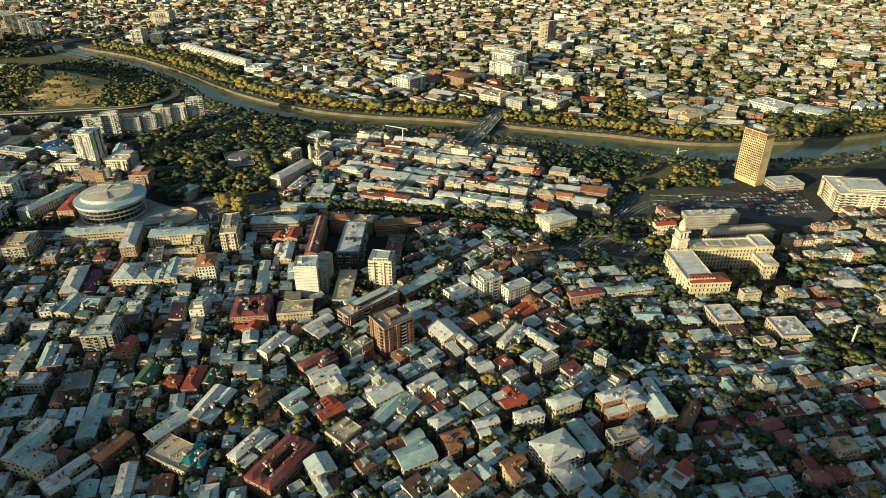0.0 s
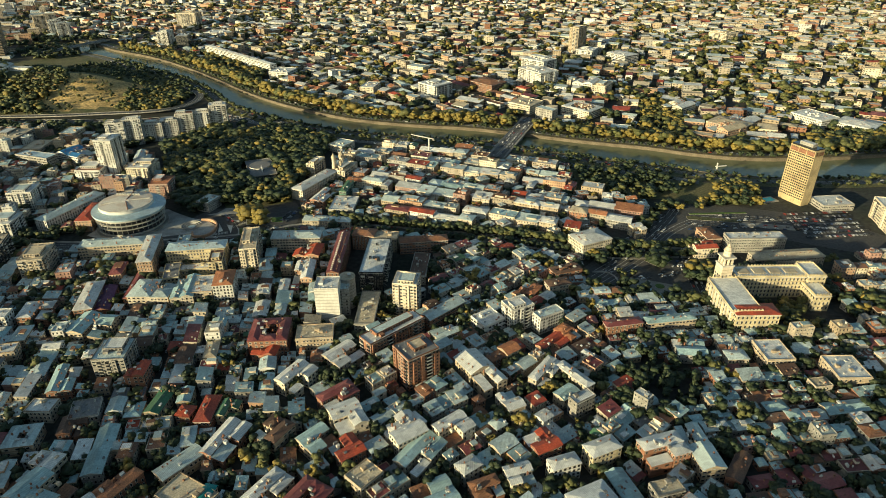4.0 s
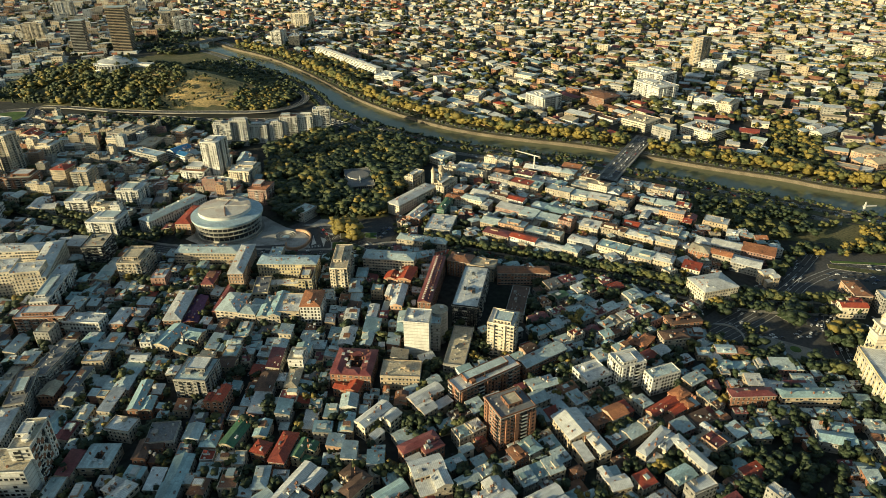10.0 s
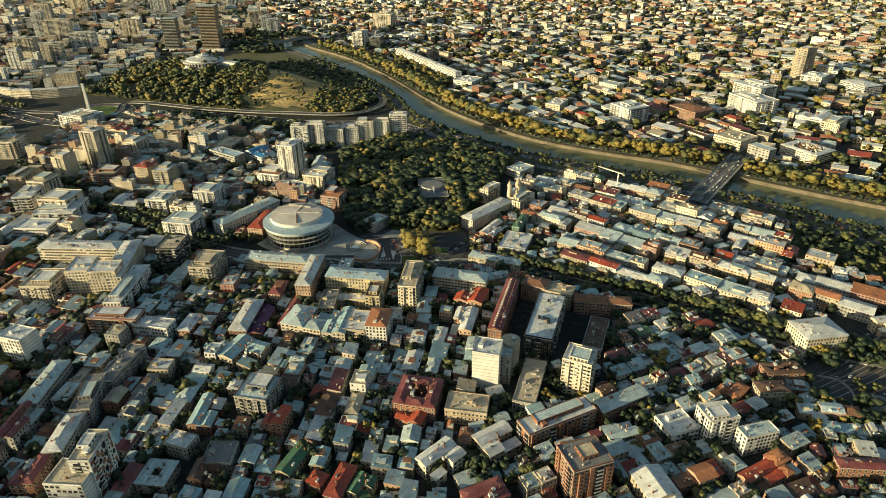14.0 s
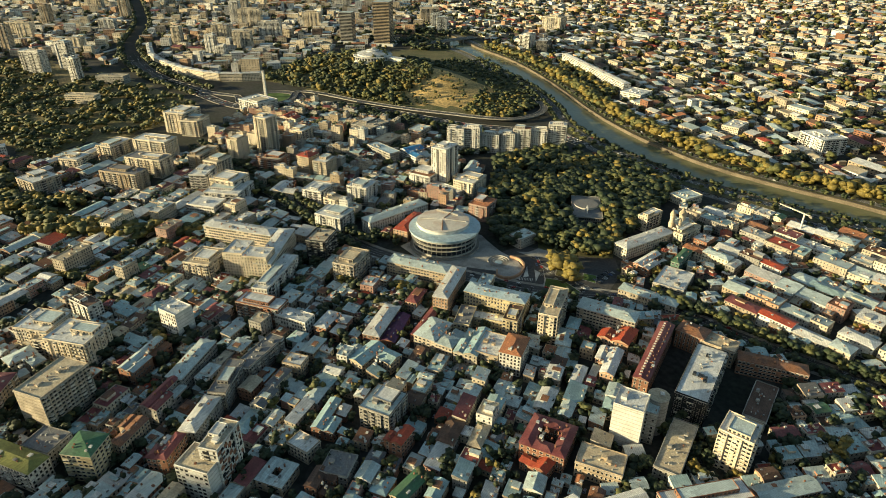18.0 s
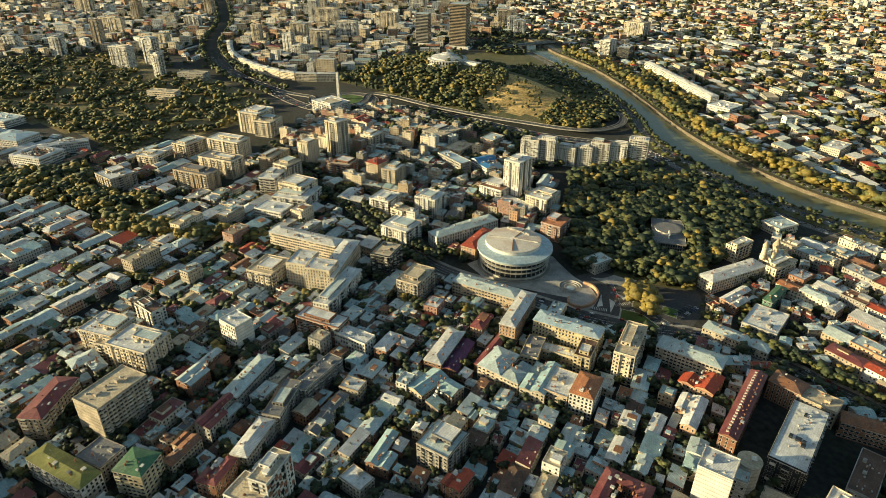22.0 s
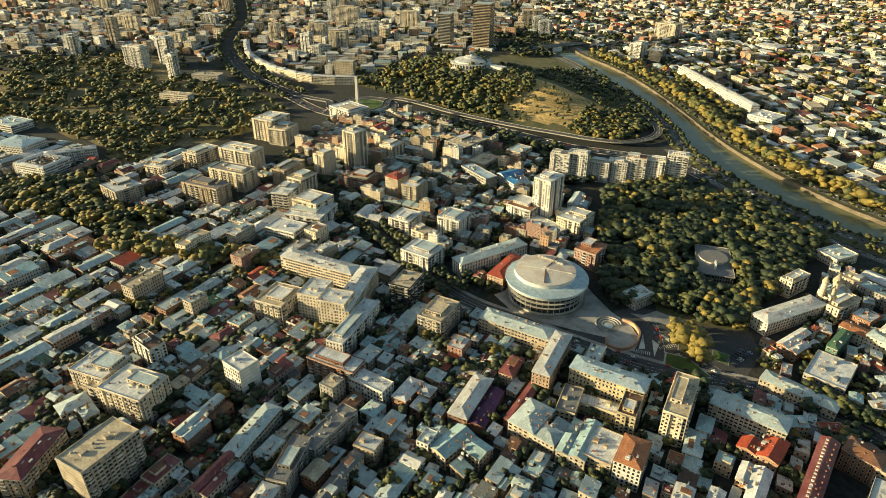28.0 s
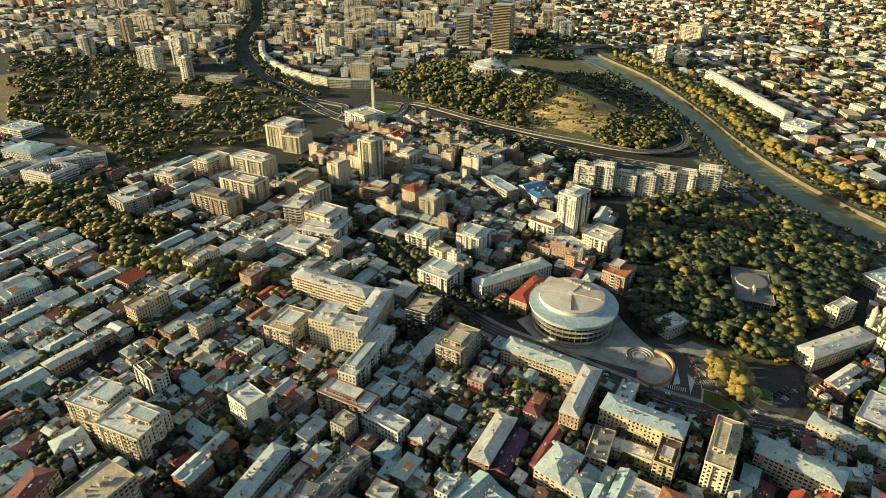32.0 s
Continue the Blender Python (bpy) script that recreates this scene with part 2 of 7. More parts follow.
CARS = [material("car_paint_" + k, c, 0.3, 0.0, 3.0, 0.05, spec=0.6) for k, c in
        (("white", (0.75, 0.75, 0.74)), ("silver", (0.42, 0.43, 0.44)), ("black", (0.02, 0.02, 0.022)), ("grey", (0.14, 0.14, 0.15)), ("red", (0.35, 0.03, 0.02)), ("blue", (0.04, 0.08, 0.2)))]


# ---- mesh helpers ----
class Shape:
    """Vertices and faces of one mesh, with a material for each face."""

    def __init__(self):
        self.v, self.f, self.k, self.mats = [], [], [], []

    def slot(self, mat):
        if mat not in self.mats:
            self.mats.append(mat)
        return self.mats.index(mat)

    def add(self, verts, faces, mat):
        base, s = len(self.v), self.slot(mat)
        self.v.extend(verts)
        self.f.extend([tuple(i + base for i in f) for f in faces])
        self.k.extend([s] * len(faces))

    def frame_of(self, x, y, rot):
        c, s = math.cos(radians(rot)), math.sin(radians(rot))
        return lambda u, v, z: (x + c * u - s * v, y + s * u + c * v, z)

    def box(self, x, y, rot, w, d, z0, z1, mat, top=None, off=(0, 0), taper=1.0):
        """A box w wide and d deep round (x, y), shifted by off in its own turn."""
        g, (a, b) = self.frame_of(x, y, rot), off
        pts = [(-w / 2, -d / 2), (w / 2, -d / 2), (w / 2, d / 2), (-w / 2, d / 2)]
        verts = [g(a + u, b + v, z0) for u, v in pts] + [g(a + u * taper, b + v * taper, z1) for u, v in pts]
        self.add(verts, [(0, 1, 5, 4), (1, 2, 6, 5), (2, 3, 7, 6), (3, 0, 4, 7)], mat)
        self.add([verts[i] for i in (4, 5, 6, 7)], [(0, 1, 2, 3)], top or mat)

    def hip(self, x, y, rot, w, d, z, rise, mat, over=0.5, off=(0, 0), gable=False, wall=None):
        """A hipped or gabled roof with its eaves' thickness."""
        g, (a, b) = self.frame_of(x, y, rot), off
        w, d = w + 2 * over, d + 2 * over
        rise = min(rise, 3.4)
        flip = d > w
        lng, sht = max(w, d) / 2, min(w, d) / 2
        r = lng if gable else max(lng - sht, 0.2)
        local = [(-lng, -sht, 0), (lng, -sht, 0), (lng, sht, 0), (-lng, sht, 0), (-r, 0, rise), (r, 0, rise)]
        low = [(p[0], p[1], -0.25) for p in local[:4]]
        verts = [g(a + (q if flip else p), b + (p if flip else q), z + h) for p, q, h in local + low]
        faces = [(0, 1, 5, 4), (2, 3, 4, 5)]
        if flip:
            faces = [f[::-1] for f in faces]
        ends = [(1, 2, 5), (3, 0, 4)]
        eave = [(6, 7, 1, 0), (7, 8, 2, 1), (8, 9, 3, 2), (9, 6, 0, 3)]
        for f in faces:
            self.add([verts[i] for i in f], [tuple(range(len(f)))], mat)
        for f in ends:
            self.add([verts[i] for i in (f[::-1] if flip else f)], [(0, 1, 2)], wall if gable and wall else mat)
        self.add(verts, [f[::-1] if flip else f for f in eave], mat)

    def flat(self, x, y, rot, w, d, z, mat, rim, high=0.7, thick=0.35, off=(0, 0)):
        """A flat roof sunk behind a parapet."""
        g, (a, b) = self.frame_of(x, y, rot), off
        for p, q, ww, dd in ((0, -d / 2 + thick / 2, w, thick), (0, d / 2 - thick / 2, w, thick), (-w / 2 + thick / 2, 0, thick, d - 2 * thick), (w / 2 - thick / 2, 0, thick, d - 2 * thick)):
            self.box(x, y, rot, ww, dd, z - 0.2, z + high, rim, off=(a + p, b + q))
        verts = [g(a + u, b + v, z + 0.05) for u, v in ((-w / 2, -d / 2), (w / 2, -d / 2), (w / 2, d / 2), (-w / 2, d / 2))]
        self.add(verts, [(0, 1, 2, 3)], mat)

    def windows(self, x, y, rot, w, d, z0, z1, glass, storey=3.2, bay=3.0, ww=1.3, wh=1.7, off=(0, 0), sides="fblr", proud=0.05, trim=None, skip=0.0, rng=None):
        """Window panes on a block's walls, storey by storey and bay by bay."""
        g, (a, b) = self.frame_of(x, y, rot), off
        n = max(1, int((z1 - z0) / storey))
        step = (z1 - z0) / n
        for side in sides:
            length = w if side in "fb" else d
            m = int((length - 0.8) / bay)
            if m < 1:
                continue
            gap = length / m
            for i in range(m):
                c = -length / 2 + gap * (i + 0.5)
                for j in range(n):
                    if skip and (rng or random).random() < skip:
                        continue
                    zb = z0 + step * j + (step - wh) * 0.5
                    for e, mat, grow in ((proud, trim, 0.22), (proud + 0.04, glass, 0.0)) if trim else ((proud, glass, 0.0),):
                        lo, hi, zl, zh = c - ww / 2 - grow, c + ww / 2 + grow, zb - grow, zb + wh + grow
                        if side == "f":
                            q = [g(a + lo, b - d / 2 - e, zl), g(a + hi, b - d / 2 - e, zl), g(a + hi, b - d / 2 - e, zh), g(a + lo, b - d / 2 - e, zh)]
                        elif side == "b":
                            q = [g(a + hi, b + d / 2 + e, zl), g(a + lo, b + d / 2 + e, zl), g(a + lo, b + d / 2 + e, zh), g(a + hi, b + d / 2 + e, zh)]
                        elif side == "l":
                            q = [g(a - w / 2 - e, b + hi, zl), g(a - w / 2 - e, b + lo, zl), g(a - w / 2 - e, b + lo, zh), g(a - w / 2 - e, b + hi, zh)]
                        else:
                            q = [g(a + w / 2 + e, b + lo, zl), g(a + w / 2 + e, b + hi, zl), g(a + w / 2 + e, b + hi, zh), g(a + w / 2 + e, b + lo, zh)]
                        self.add(q, [(0, 1, 2, 3)], mat)

    def round(self, x, y, r0, r1, z0, z1, mat, n=24, top=None, cap=True, sx=1.0):
        """A round drum or cone."""
        lo = [(x + sx * r0 * math.cos(2 * math.pi * i / n), y + r0 * math.sin(2 * math.pi * i / n), z0) for i in range(n)]
        hi = [(x + sx * r1 * math.cos(2 * math.pi * i / n), y + r1 * math.sin(2 * math.pi * i / n), z1) for i in range(n)]
        self.add(lo + hi, [(i, (i + 1) % n, n + (i + 1) % n, n + i) for i in range(n)], mat)
        if cap:
            self.add(hi, [tuple(range(n))], top or mat)

    def strip(self, line, a, b, z, mat, z2=None):
        """A ribbon along a line, from a to b metres to its left."""
        pts = [Vector((p[0], p[1])) for p in line]
        zs = [p[2] if len(p) > 2 else z for p in line]
        left, right = [], []
        for i, p in enumerate(pts):
            t = (pts[min(i + 1, len(pts) - 1)] - pts[max(i - 1, 0)]).normalized()
            nrm = Vector((-t.y, t.x))
            left.append((*(p + nrm * b), (zs[i] if z2 is None else z2)))
            right.append((*(p + nrm * a), zs[i]))
        n = len(pts)
        self.add(right + left, [(i, i + 1, n + i + 1, n + i) for i in range(n - 1)], mat)

    def solid(self, line, a, b, z0, z1, mat, side=None):
        """A thick band along a line: top, both sides."""
        self.strip(line, a, b, z1, mat)
        low = [(p[0], p[1], (p[2] if len(p) > 2 else z1) + z0 - z1) for p in line]
        high = [(p[0], p[1], p[2] if len(p) > 2 else z1) for p in line]
        for e, flip in ((a, False), (b, True)):
            s = Shape()
            s.strip(low, e, e, z0, mat)
            h = Shape()
            h.strip(high, e, e, z1, mat)
            n = len(line)
            verts = s.v[:n] + h.v[:n]
            self.add(verts, [(i, i + 1, n + i + 1, n + i)[:: -1 if flip else 1] for i in range(n - 1)], side or mat)

    def make(self, name, parent=None, at=None, smooth=False):
        me = bpy.data.meshes.new(name)
        me.from_pydata(self.v, [], self.f)
        for m in self.mats:
            me.materials.append(m)
        me.polygons.foreach_set("material_index", self.k)
        if smooth:
            me.polygons.foreach_set("use_smooth", [True] * len(self.f))
        me.update()
        ob = new(name, me)
        if at is not None:
            ob.matrix_basis = at
        if parent is not None:
            ob.parent = parent
        return ob


def smooth_line(pts, n=4):
    """A finer line through the same points (Catmull-Rom)."""
    out = []
    for i in range(len(pts) - 1):
        p = [Vector(pts[max(0, min(len(pts) - 1, i + k))]) for k in (-1, 0, 1, 2)]
        for j in range(n):
            t = j / n
            out.append(tuple(0.5 * (2 * p[1] + (p[2] - p[0]) * t + (2 * p[0] - 5 * p[1] + 4 * p[2] - p[3]) * t * t + (3 * p[1] - p[0] - 3 * p[2] + p[3]) * t ** 3)))
    return out + [tuple(pts[-1])]


# ---- the plan: what ground is taken ----
CELL, X0, Y0, NX, NY = 2.0, -3600.0, 100.0, 2950, 2300
taken = np.zeros((NX, NY), bool)


def cells(xs, ys):
    return np.clip(((np.asarray(xs) - X0) / CELL).astype(int), 0, NX - 1), np.clip(((np.asarray(ys) - Y0) / CELL).astype(int), 0, NY - 1)


def claim_rect(x, y, rot, w, d, grow=1.0):
    r = math.hypot(w, d) / 2 + grow
    (i0, i1), (j0, j1) = cells([x - r, x + r], [y - r, y + r])
    gx, gy = np.meshgrid(np.arange(i0, i1 + 1) * CELL + X0 + 1, np.arange(j0, j1 + 1) * CELL + Y0 + 1, indexing="ij")
    c, s = math.cos(radians(rot)), math.sin(radians(rot))
    u, v = (gx - x) * c + (gy - y) * s, -(gx - x) * s + (gy - y) * c
    taken[i0:i1 + 1, j0:j1 + 1] |= (abs(u) < w / 2 + grow) & (abs(v) < d / 2 + grow)


def inside(poly, px, py):
    px, py = np.asarray(px, float), np.asarray(py, float)
    hit = np.zeros(px.shape, bool)
    for (ax, ay), (bx, by) in zip(poly, poly[1:] + poly[:1]):
        if ay != by:
            hit ^= ((ay > py) != (by > py)) & (px < (bx - ax) * (py - ay) / (by - ay) + ax)
    return hit


def claim_poly(poly):
    xs, ys = [p[0] for p in poly], [p[1] for p in poly]
    (i0, i1), (j0, j1) = cells([min(xs), max(xs)], [min(ys), max(ys)])
    gx, gy = np.meshgrid(np.arange(i0, i1 + 1) * CELL + X0 + 1, np.arange(j0, j1 + 1) * CELL + Y0 + 1, indexing="ij")
    taken[i0:i1 + 1, j0:j1 + 1] |= inside(poly, gx, gy)


def claim_line(line, half):
    for (ax, ay), (bx, by) in zip([p[:2] for p in line], [p[:2] for p in line[1:]]):
        length = math.hypot(bx - ax, by - ay)
        claim_rect((ax + bx) / 2, (ay + by) / 2, math.degrees(math.atan2(by - ay, bx - ax)), length + 2, 2 * half, 0)


def is_free(x, y, rot, w, d):
    c, s = math.cos(radians(rot)), math.sin(radians(rot))
    u = np.array([-.46, 0, .46, -.46, 0, .46, -.46, 0, .46]) * w
    v = np.array([-.46, -.46, -.46, 0, 0, 0, .46, .46, .46]) * d
    i, j = cells(x + c * u - s * v, y + s * u + c * v)
    return not taken[i, j].any()


# ---- river, hill and ground ----
FAR_BANK = smooth_line([(-1090, 1812), (-1040, 1780), (-980, 1740), (-912, 1685), (-781, 1605), (-660, 1505), (-549, 1395), (-460, 1300), (-385, 1230), (-298, 1165),
                        (-200, 1112), (-100, 1084), (0, 1068), (84, 1041), (188, 1005), (276, 980), (335, 955), (410, 938), (509, 941), (598, 955), (713, 985), (1000, 1100), (1500, 1250)])
NEAR_BANK = smooth_line([(-1140, 1752), (-1090, 1722), (-1040, 1690), (-940, 1635), (-843, 1570), (-735, 1490), (-643, 1420), (-570, 1355), (-505, 1285), (-447, 1205),
                         (-385, 1148), (-290, 1090), (-216, 1053), (-103, 1024), (0, 1010), (62, 990), (149, 947), (232, 916), (286, 899), (341, 876), (420, 862), (529, 866), (594, 882), (672, 913), (1000, 1030), (1500, 1180)])
RIVER = FAR_BANK + NEAR_BANK[::-1]


def ground_height(x, y):
    """The circus hill above the river, and the valley's far slopes."""
    h = 40 * np.exp(-(((x + 970) / 135) ** 2 + ((y - 1300) / 105) ** 2)) + 30 * np.exp(-(((x + 770) / 115) ** 2 + ((y - 1275) / 90) ** 2))
    h = h + 16 * np.clip((y - 2100) / 1500, 0, 3) + 14 * np.clip((-x - 1500) / 900, 0, 3)
    return h


def line_distance(line, px, py):
    best = np.full(px.shape, 1e9)
    for (ax, ay), (bx, by) in zip([p[:2] for p in line], [p[:2] for p in line[1:]]):
        dx, dy = bx - ax, by - ay
        t = np.clip(((px - ax) * dx + (py - ay) * dy) / (dx * dx + dy * dy + 1e-9), 0, 1)
        best = np.minimum(best, np.hypot(px - ax - t * dx, py - ay - t * dy))
    return best


GREEN = [[(-1960, 650), (-1800, 1000), (-1486, 930), (-1475, 990), (-1288, 960), (-1101, 925), (-1049, 821), (-1045, 726), (-1075, 666), (-1041, 584), (-1146, 604), (-1298, 591), (-1414, 543), (-1700, 560)],
         [(-1108, 445), (-1064, 501), (-1052, 546), (-934, 504), (-839, 558), (-835, 473), (-933, 450), (-1030, 420)],
         [(-1210, 1130), (-1220, 1420), (-990, 1625), (-700, 1450), (-560, 1330), (-545, 1180), (-620, 1125), (-900, 1108)],
         [(130, 890), (224, 890), (330, 845), (375, 838), (365, 765), (262, 780), (200, 782), (130, 820)]]


def build_ground():
    xs = np.concatenate([np.arange(-9000, -1800, 400), np.arange(-1800, 1100, 14), np.arange(1100, 9001, 400)])
    ys = np.concatenate([np.arange(-3000, 100, 200), np.arange(100, 2200, 14), np.arange(2200, 10001, 300)])
    gx, gy = np.meshgrid(xs, ys, indexing="ij")
    z = ground_height(gx, gy)
    near = (gx > -1700) & (gx < 1500) & (gy > 800) & (gy < 2150)
    wet = np.zeros(gx.shape, bool)
    wet[near] = inside(RIVER, gx[near], gy[near]) | (np.minimum(line_distance(FAR_BANK, gx[near], gy[near]), line_distance(NEAR_BANK, gx[near], gy[near])) < 15)
    z = np.where(wet, -9.0, z)
    n, m = gx.shape
    verts = np.stack([gx, gy, z], -1).reshape(-1, 3)
    idx = np.arange(n * m).reshape(n, m)
    faces = np.stack([idx[:-1, :-1], idx[1:, :-1], idx[1:, 1:], idx[:-1, 1:]], -1).reshape(-1, 4)
    me = bpy.data.meshes.new("ground")
    me.from_pydata(verts.tolist(), [], faces.tolist())
    for mat in (SHADED_EARTH, GRASS, SLOPE, TERRACE):
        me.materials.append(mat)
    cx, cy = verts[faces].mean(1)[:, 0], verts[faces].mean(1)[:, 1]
    # slot 0: the shade-darkened ground between the houses
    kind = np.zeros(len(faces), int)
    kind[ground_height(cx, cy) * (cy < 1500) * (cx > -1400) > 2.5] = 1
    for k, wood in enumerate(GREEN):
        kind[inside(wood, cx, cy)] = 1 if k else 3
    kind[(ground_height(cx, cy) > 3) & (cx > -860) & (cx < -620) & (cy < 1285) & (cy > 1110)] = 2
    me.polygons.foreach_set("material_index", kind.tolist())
    me.polygons.foreach_set("use_smooth", [True] * len(faces))
    tagged(new("ground", me), "earth and asphalt ground of the town, darkened for street shade, and dry grass", "ground", kind="structure")


def build_hillside():
    """The high wooded ridge that the camera leaves behind; the evening sun stands just over its crest and the nearest streets lie in its shade."""
    reach = 1500.0
    top = reach * math.tan(radians(SUN_HEIGHT))
    across = np.concatenate([np.arange(-2400, -60, 120), np.arange(-60, 900, 15), np.arange(900, 3000, 120)])
    edge = np.interp(across, (-400, 0, 105, 135, 160, 185, 210, 240, 280, 330, 360, 400, 440, 470, 490, 515, 560, 633, 700, 800, 1000, 1600),
                     (600, 560, 510, 440, 340, 250, 190, 140, 100, 85, 120, 145, 125, 60, -60, -150, -200, -270, -380, -600, -950, -1500))
    edge = np.convolve(np.pad(edge, 1, mode="edge"), np.ones(3) / 3, mode="valid")
    ramp = np.array([-2200, -1400, -700, -250, -80, 0, 120, 300, 500, 700, 860])
    tall = np.array([0.0, 0.45, 0.72, 0.93, 0.98, 1.0, 0.86, 0.58, 0.30, 0.10, -0.02])
    verts = []
    for a, e in zip(across, edge):
        for r, h in zip(ramp, tall):
            s_ = e - reach + r
            verts.append((-SUN_FROM.x * s_ + SUN_FROM.y * a, -SUN_FROM.y * s_ - SUN_FROM.x * a, top * h - 1.0))
    n, m = len(across), len(ramp)
    me = bpy.data.meshes.new("hillside")
    me.from_pydata(verts, [], [(i * m + j, i * m + j + 1, (i + 1) * m + j + 1, (i + 1) * m + j) for i in range(n - 1) for j in range(m - 1)])
    me.materials.append(GRASS)
    tagged(new("ground_hillside", me), "dry grassy mountainside behind the town", "hill", kind="structure")


build_ground()
build_hillside()
claim_poly(RIVER)
claim_line(FAR_BANK, 30)
claim_line(NEAR_BANK, 34)
claim_line(NEAR_BANK[40:74], 54)
s = Shape()
s.add([(-2500, 700, -4.5), (2500, 700, -4.5), (2500, 2600, -4.5), (-2500, 2600, -4.5)], [(0, 1, 2, 3)], WATER)
tagged(s.make("water"), "calm grey-green river water reflecting the banks", "river", kind="structure")
for name, bank, sign in (("embankment_far", FAR_BANK, 1), ("embankment_near", NEAR_BANK, -1)):
    s = Shape()
    s.strip([(p[0], p[1], -9) for p in bank], 0, 0, -9, QUAY)
    n = len(bank)
    s.v, s.f, s.k = [(p[0], p[1], -9) for p in bank] + [(p[0] + 0.0, p[1] + 0.0, 0.9) for p in bank], [(i, i + 1, n + i + 1, n + i) for i in range(n - 1)], [0] * (n - 1)
    s.solid(bank, 0.0 if sign > 0 else -1.0, 1.0 if sign > 0 else 0.0, 0.2, 0.9, QUAY)
    s.strip(bank, *sorted((sign * 1.0, sign * 5)), 0.25, QUAY)
    s.strip(bank, *sorted((sign * 5, sign * 9)), 0.22, GRASS)
    s.strip(bank, *sorted((sign * 9, sign * 22)), 0.15, WORN)
    s.strip(bank, *sorted((sign * 22, sign * 34)), 0.22, GRASS)
    for k in (11.9, 16.0, 20.0):
        s.strip(bank, sign * k - 0.12, sign * k + 0.12, 0.17, MARKING)
    tagged(s.make(name), "stone river embankment with a promenade and a road", "embankment", kind="structure")


# ---- houses ----
NEAR_ROOFS = ["grey"] * 34 + ["blue"] * 26 + ["pale"] * 12 + ["maroon"] * 7 + ["rust"] * 6 + ["red"] * 4 + ["orange"] * 3 + ["brown"] * 4 + ["green"] * 1 + ["dark"] * 4 + ["tan"] * 5
FAR_ROOFS = ["grey"] * 14 + ["pale"] * 58 + ["blue"] * 5 + ["maroon"] * 5 + ["rust"] * 9 + ["red"] * 3 + ["orange"] * 5 + ["brown"] * 3 + ["tan"] * 14
MID_ROOFS = ["grey"] * 26 + ["pale"] * 30 + ["blue"] * 14 + ["maroon"] * 6 + ["rust"] * 5 + ["red"] * 6 + ["orange"] * 5 + ["green"] * 3 + ["tan"] * 5
NEAR_WALLS = ["cream", "cream", "tan", "tan", "brick", "stone", "stone", "stone", "grey", "grey", "peach", "pink", "white"]
FAR_WALLS = ["cream", "cream", "tan", "tan", "brick", "white", "stone", "stone", "stone", "peach", "grey"]


def house_into(walls, roof, glass, x, y, rot, w, d, z, h, wall, top, rng, kind=None, detail=True):
    """One small town house: walls, a low metal roof or a flat one, panes, a chimney."""
    W, R = WALLS[wall], ROOFS[top]
    kind = kind or rng.choice(["hip", "gable", "gable", "shed", "shed", "flat"])
    if kind == "flat":
        walls.box(x, y, rot, w, d, z - 3, z + h, W)
        roof.flat(x, y, rot, w, d, z + h, R, W, 0.6)
        if detail:
            roof.box(x, y, rot, 2.6, 3.0, z + h, z + h + 2.3, W, R, off=(w * rng.uniform(-.25, .25), d * rng.uniform(-.25, .25)))
    elif kind == "shed":
        g = walls.frame_of(x, y, rot)
        rise = min(d * rng.uniform(0.12, 0.22), 2.4)
        walls.box(x, y, rot, w, d, z - 3, z + h, W)
        a, b = w / 2 + 0.35, d / 2 + 0.35
        v = [g(-a, -b, z + h + 0.1), g(a, -b, z + h + 0.1), g(a, b, z + h + rise), g(-a, b, z + h + rise), g(-a, -b, z + h - .1), g(a, -b, z + h - .1), g(a, b, z + h - .1), g(-a, b, z + h - .1)]
        roof.add(v[:4], [(0, 1, 2, 3)], R)
        roof.add(v, [(4, 5, 1, 0), (5, 6, 2, 1), (6, 7, 3, 2), (7, 4, 0, 3)], W)
    else:
        walls.box(x, y, rot, w, d, z - 3, z + h, W)
        roof.hip(x, y, rot, w, d, z + h + 0.15, min(w, d) * rng.uniform(0.10, 0.20), R, 0.45, gable=kind == "gable", wall=W)
    if glass is not None:
        glass.windows(x, y, rot, w, d, z, z + h, GLASS, 3.3 if detail else 3.8, rng.uniform(2.5, 3.2) if detail else 5.5, 1.15 if detail else 2.6, 1.7, sides="fblr" if detail else "flr", trim=FRAME if detail and rng.random() < 0.5 else None, skip=0.12, rng=rng)
    if detail and rng.random() < 0.6:
        roof.box(x, y, rot, 0.8, 0.8, z + h - 0.2, z + h + rng.uniform(1.6, 2.8), WALLS["brick"], off=(w * rng.uniform(-.3, .3), d * rng.uniform(-.3, .3)))
    if detail:
        for _ in range(rng.randint(2, 6)):
            pw, pd = rng.uniform(0.5, 2.2), rng.uniform(0.5, 2.2)
            roof.box(x, y, rot, pw, pd, z + h - 0.1, z + h + rng.uniform(0.7, 1.9), rng.choice([FRAME, METAL, W, ROOFS["pale"], ROOFS["grey"], ROOFS["dark"], ROOFS["rust"]]), off=(w * rng.uniform(-.42, .42), d * rng.uniform(-.42, .42)))
        if rng.random() < 0.4 and w > 8:
            walls.box(x, y, rot, w * rng.uniform(.25, .45), d * rng.uniform(.3, .6), z, z + h + rng.uniform(1.8, 3.0), W, ROOFS[rng.choice(["grey", "blue", "pale", "rust"])], off=(w * rng.uniform(-.25, .25), d * rng.uniform(-.18, .18)))


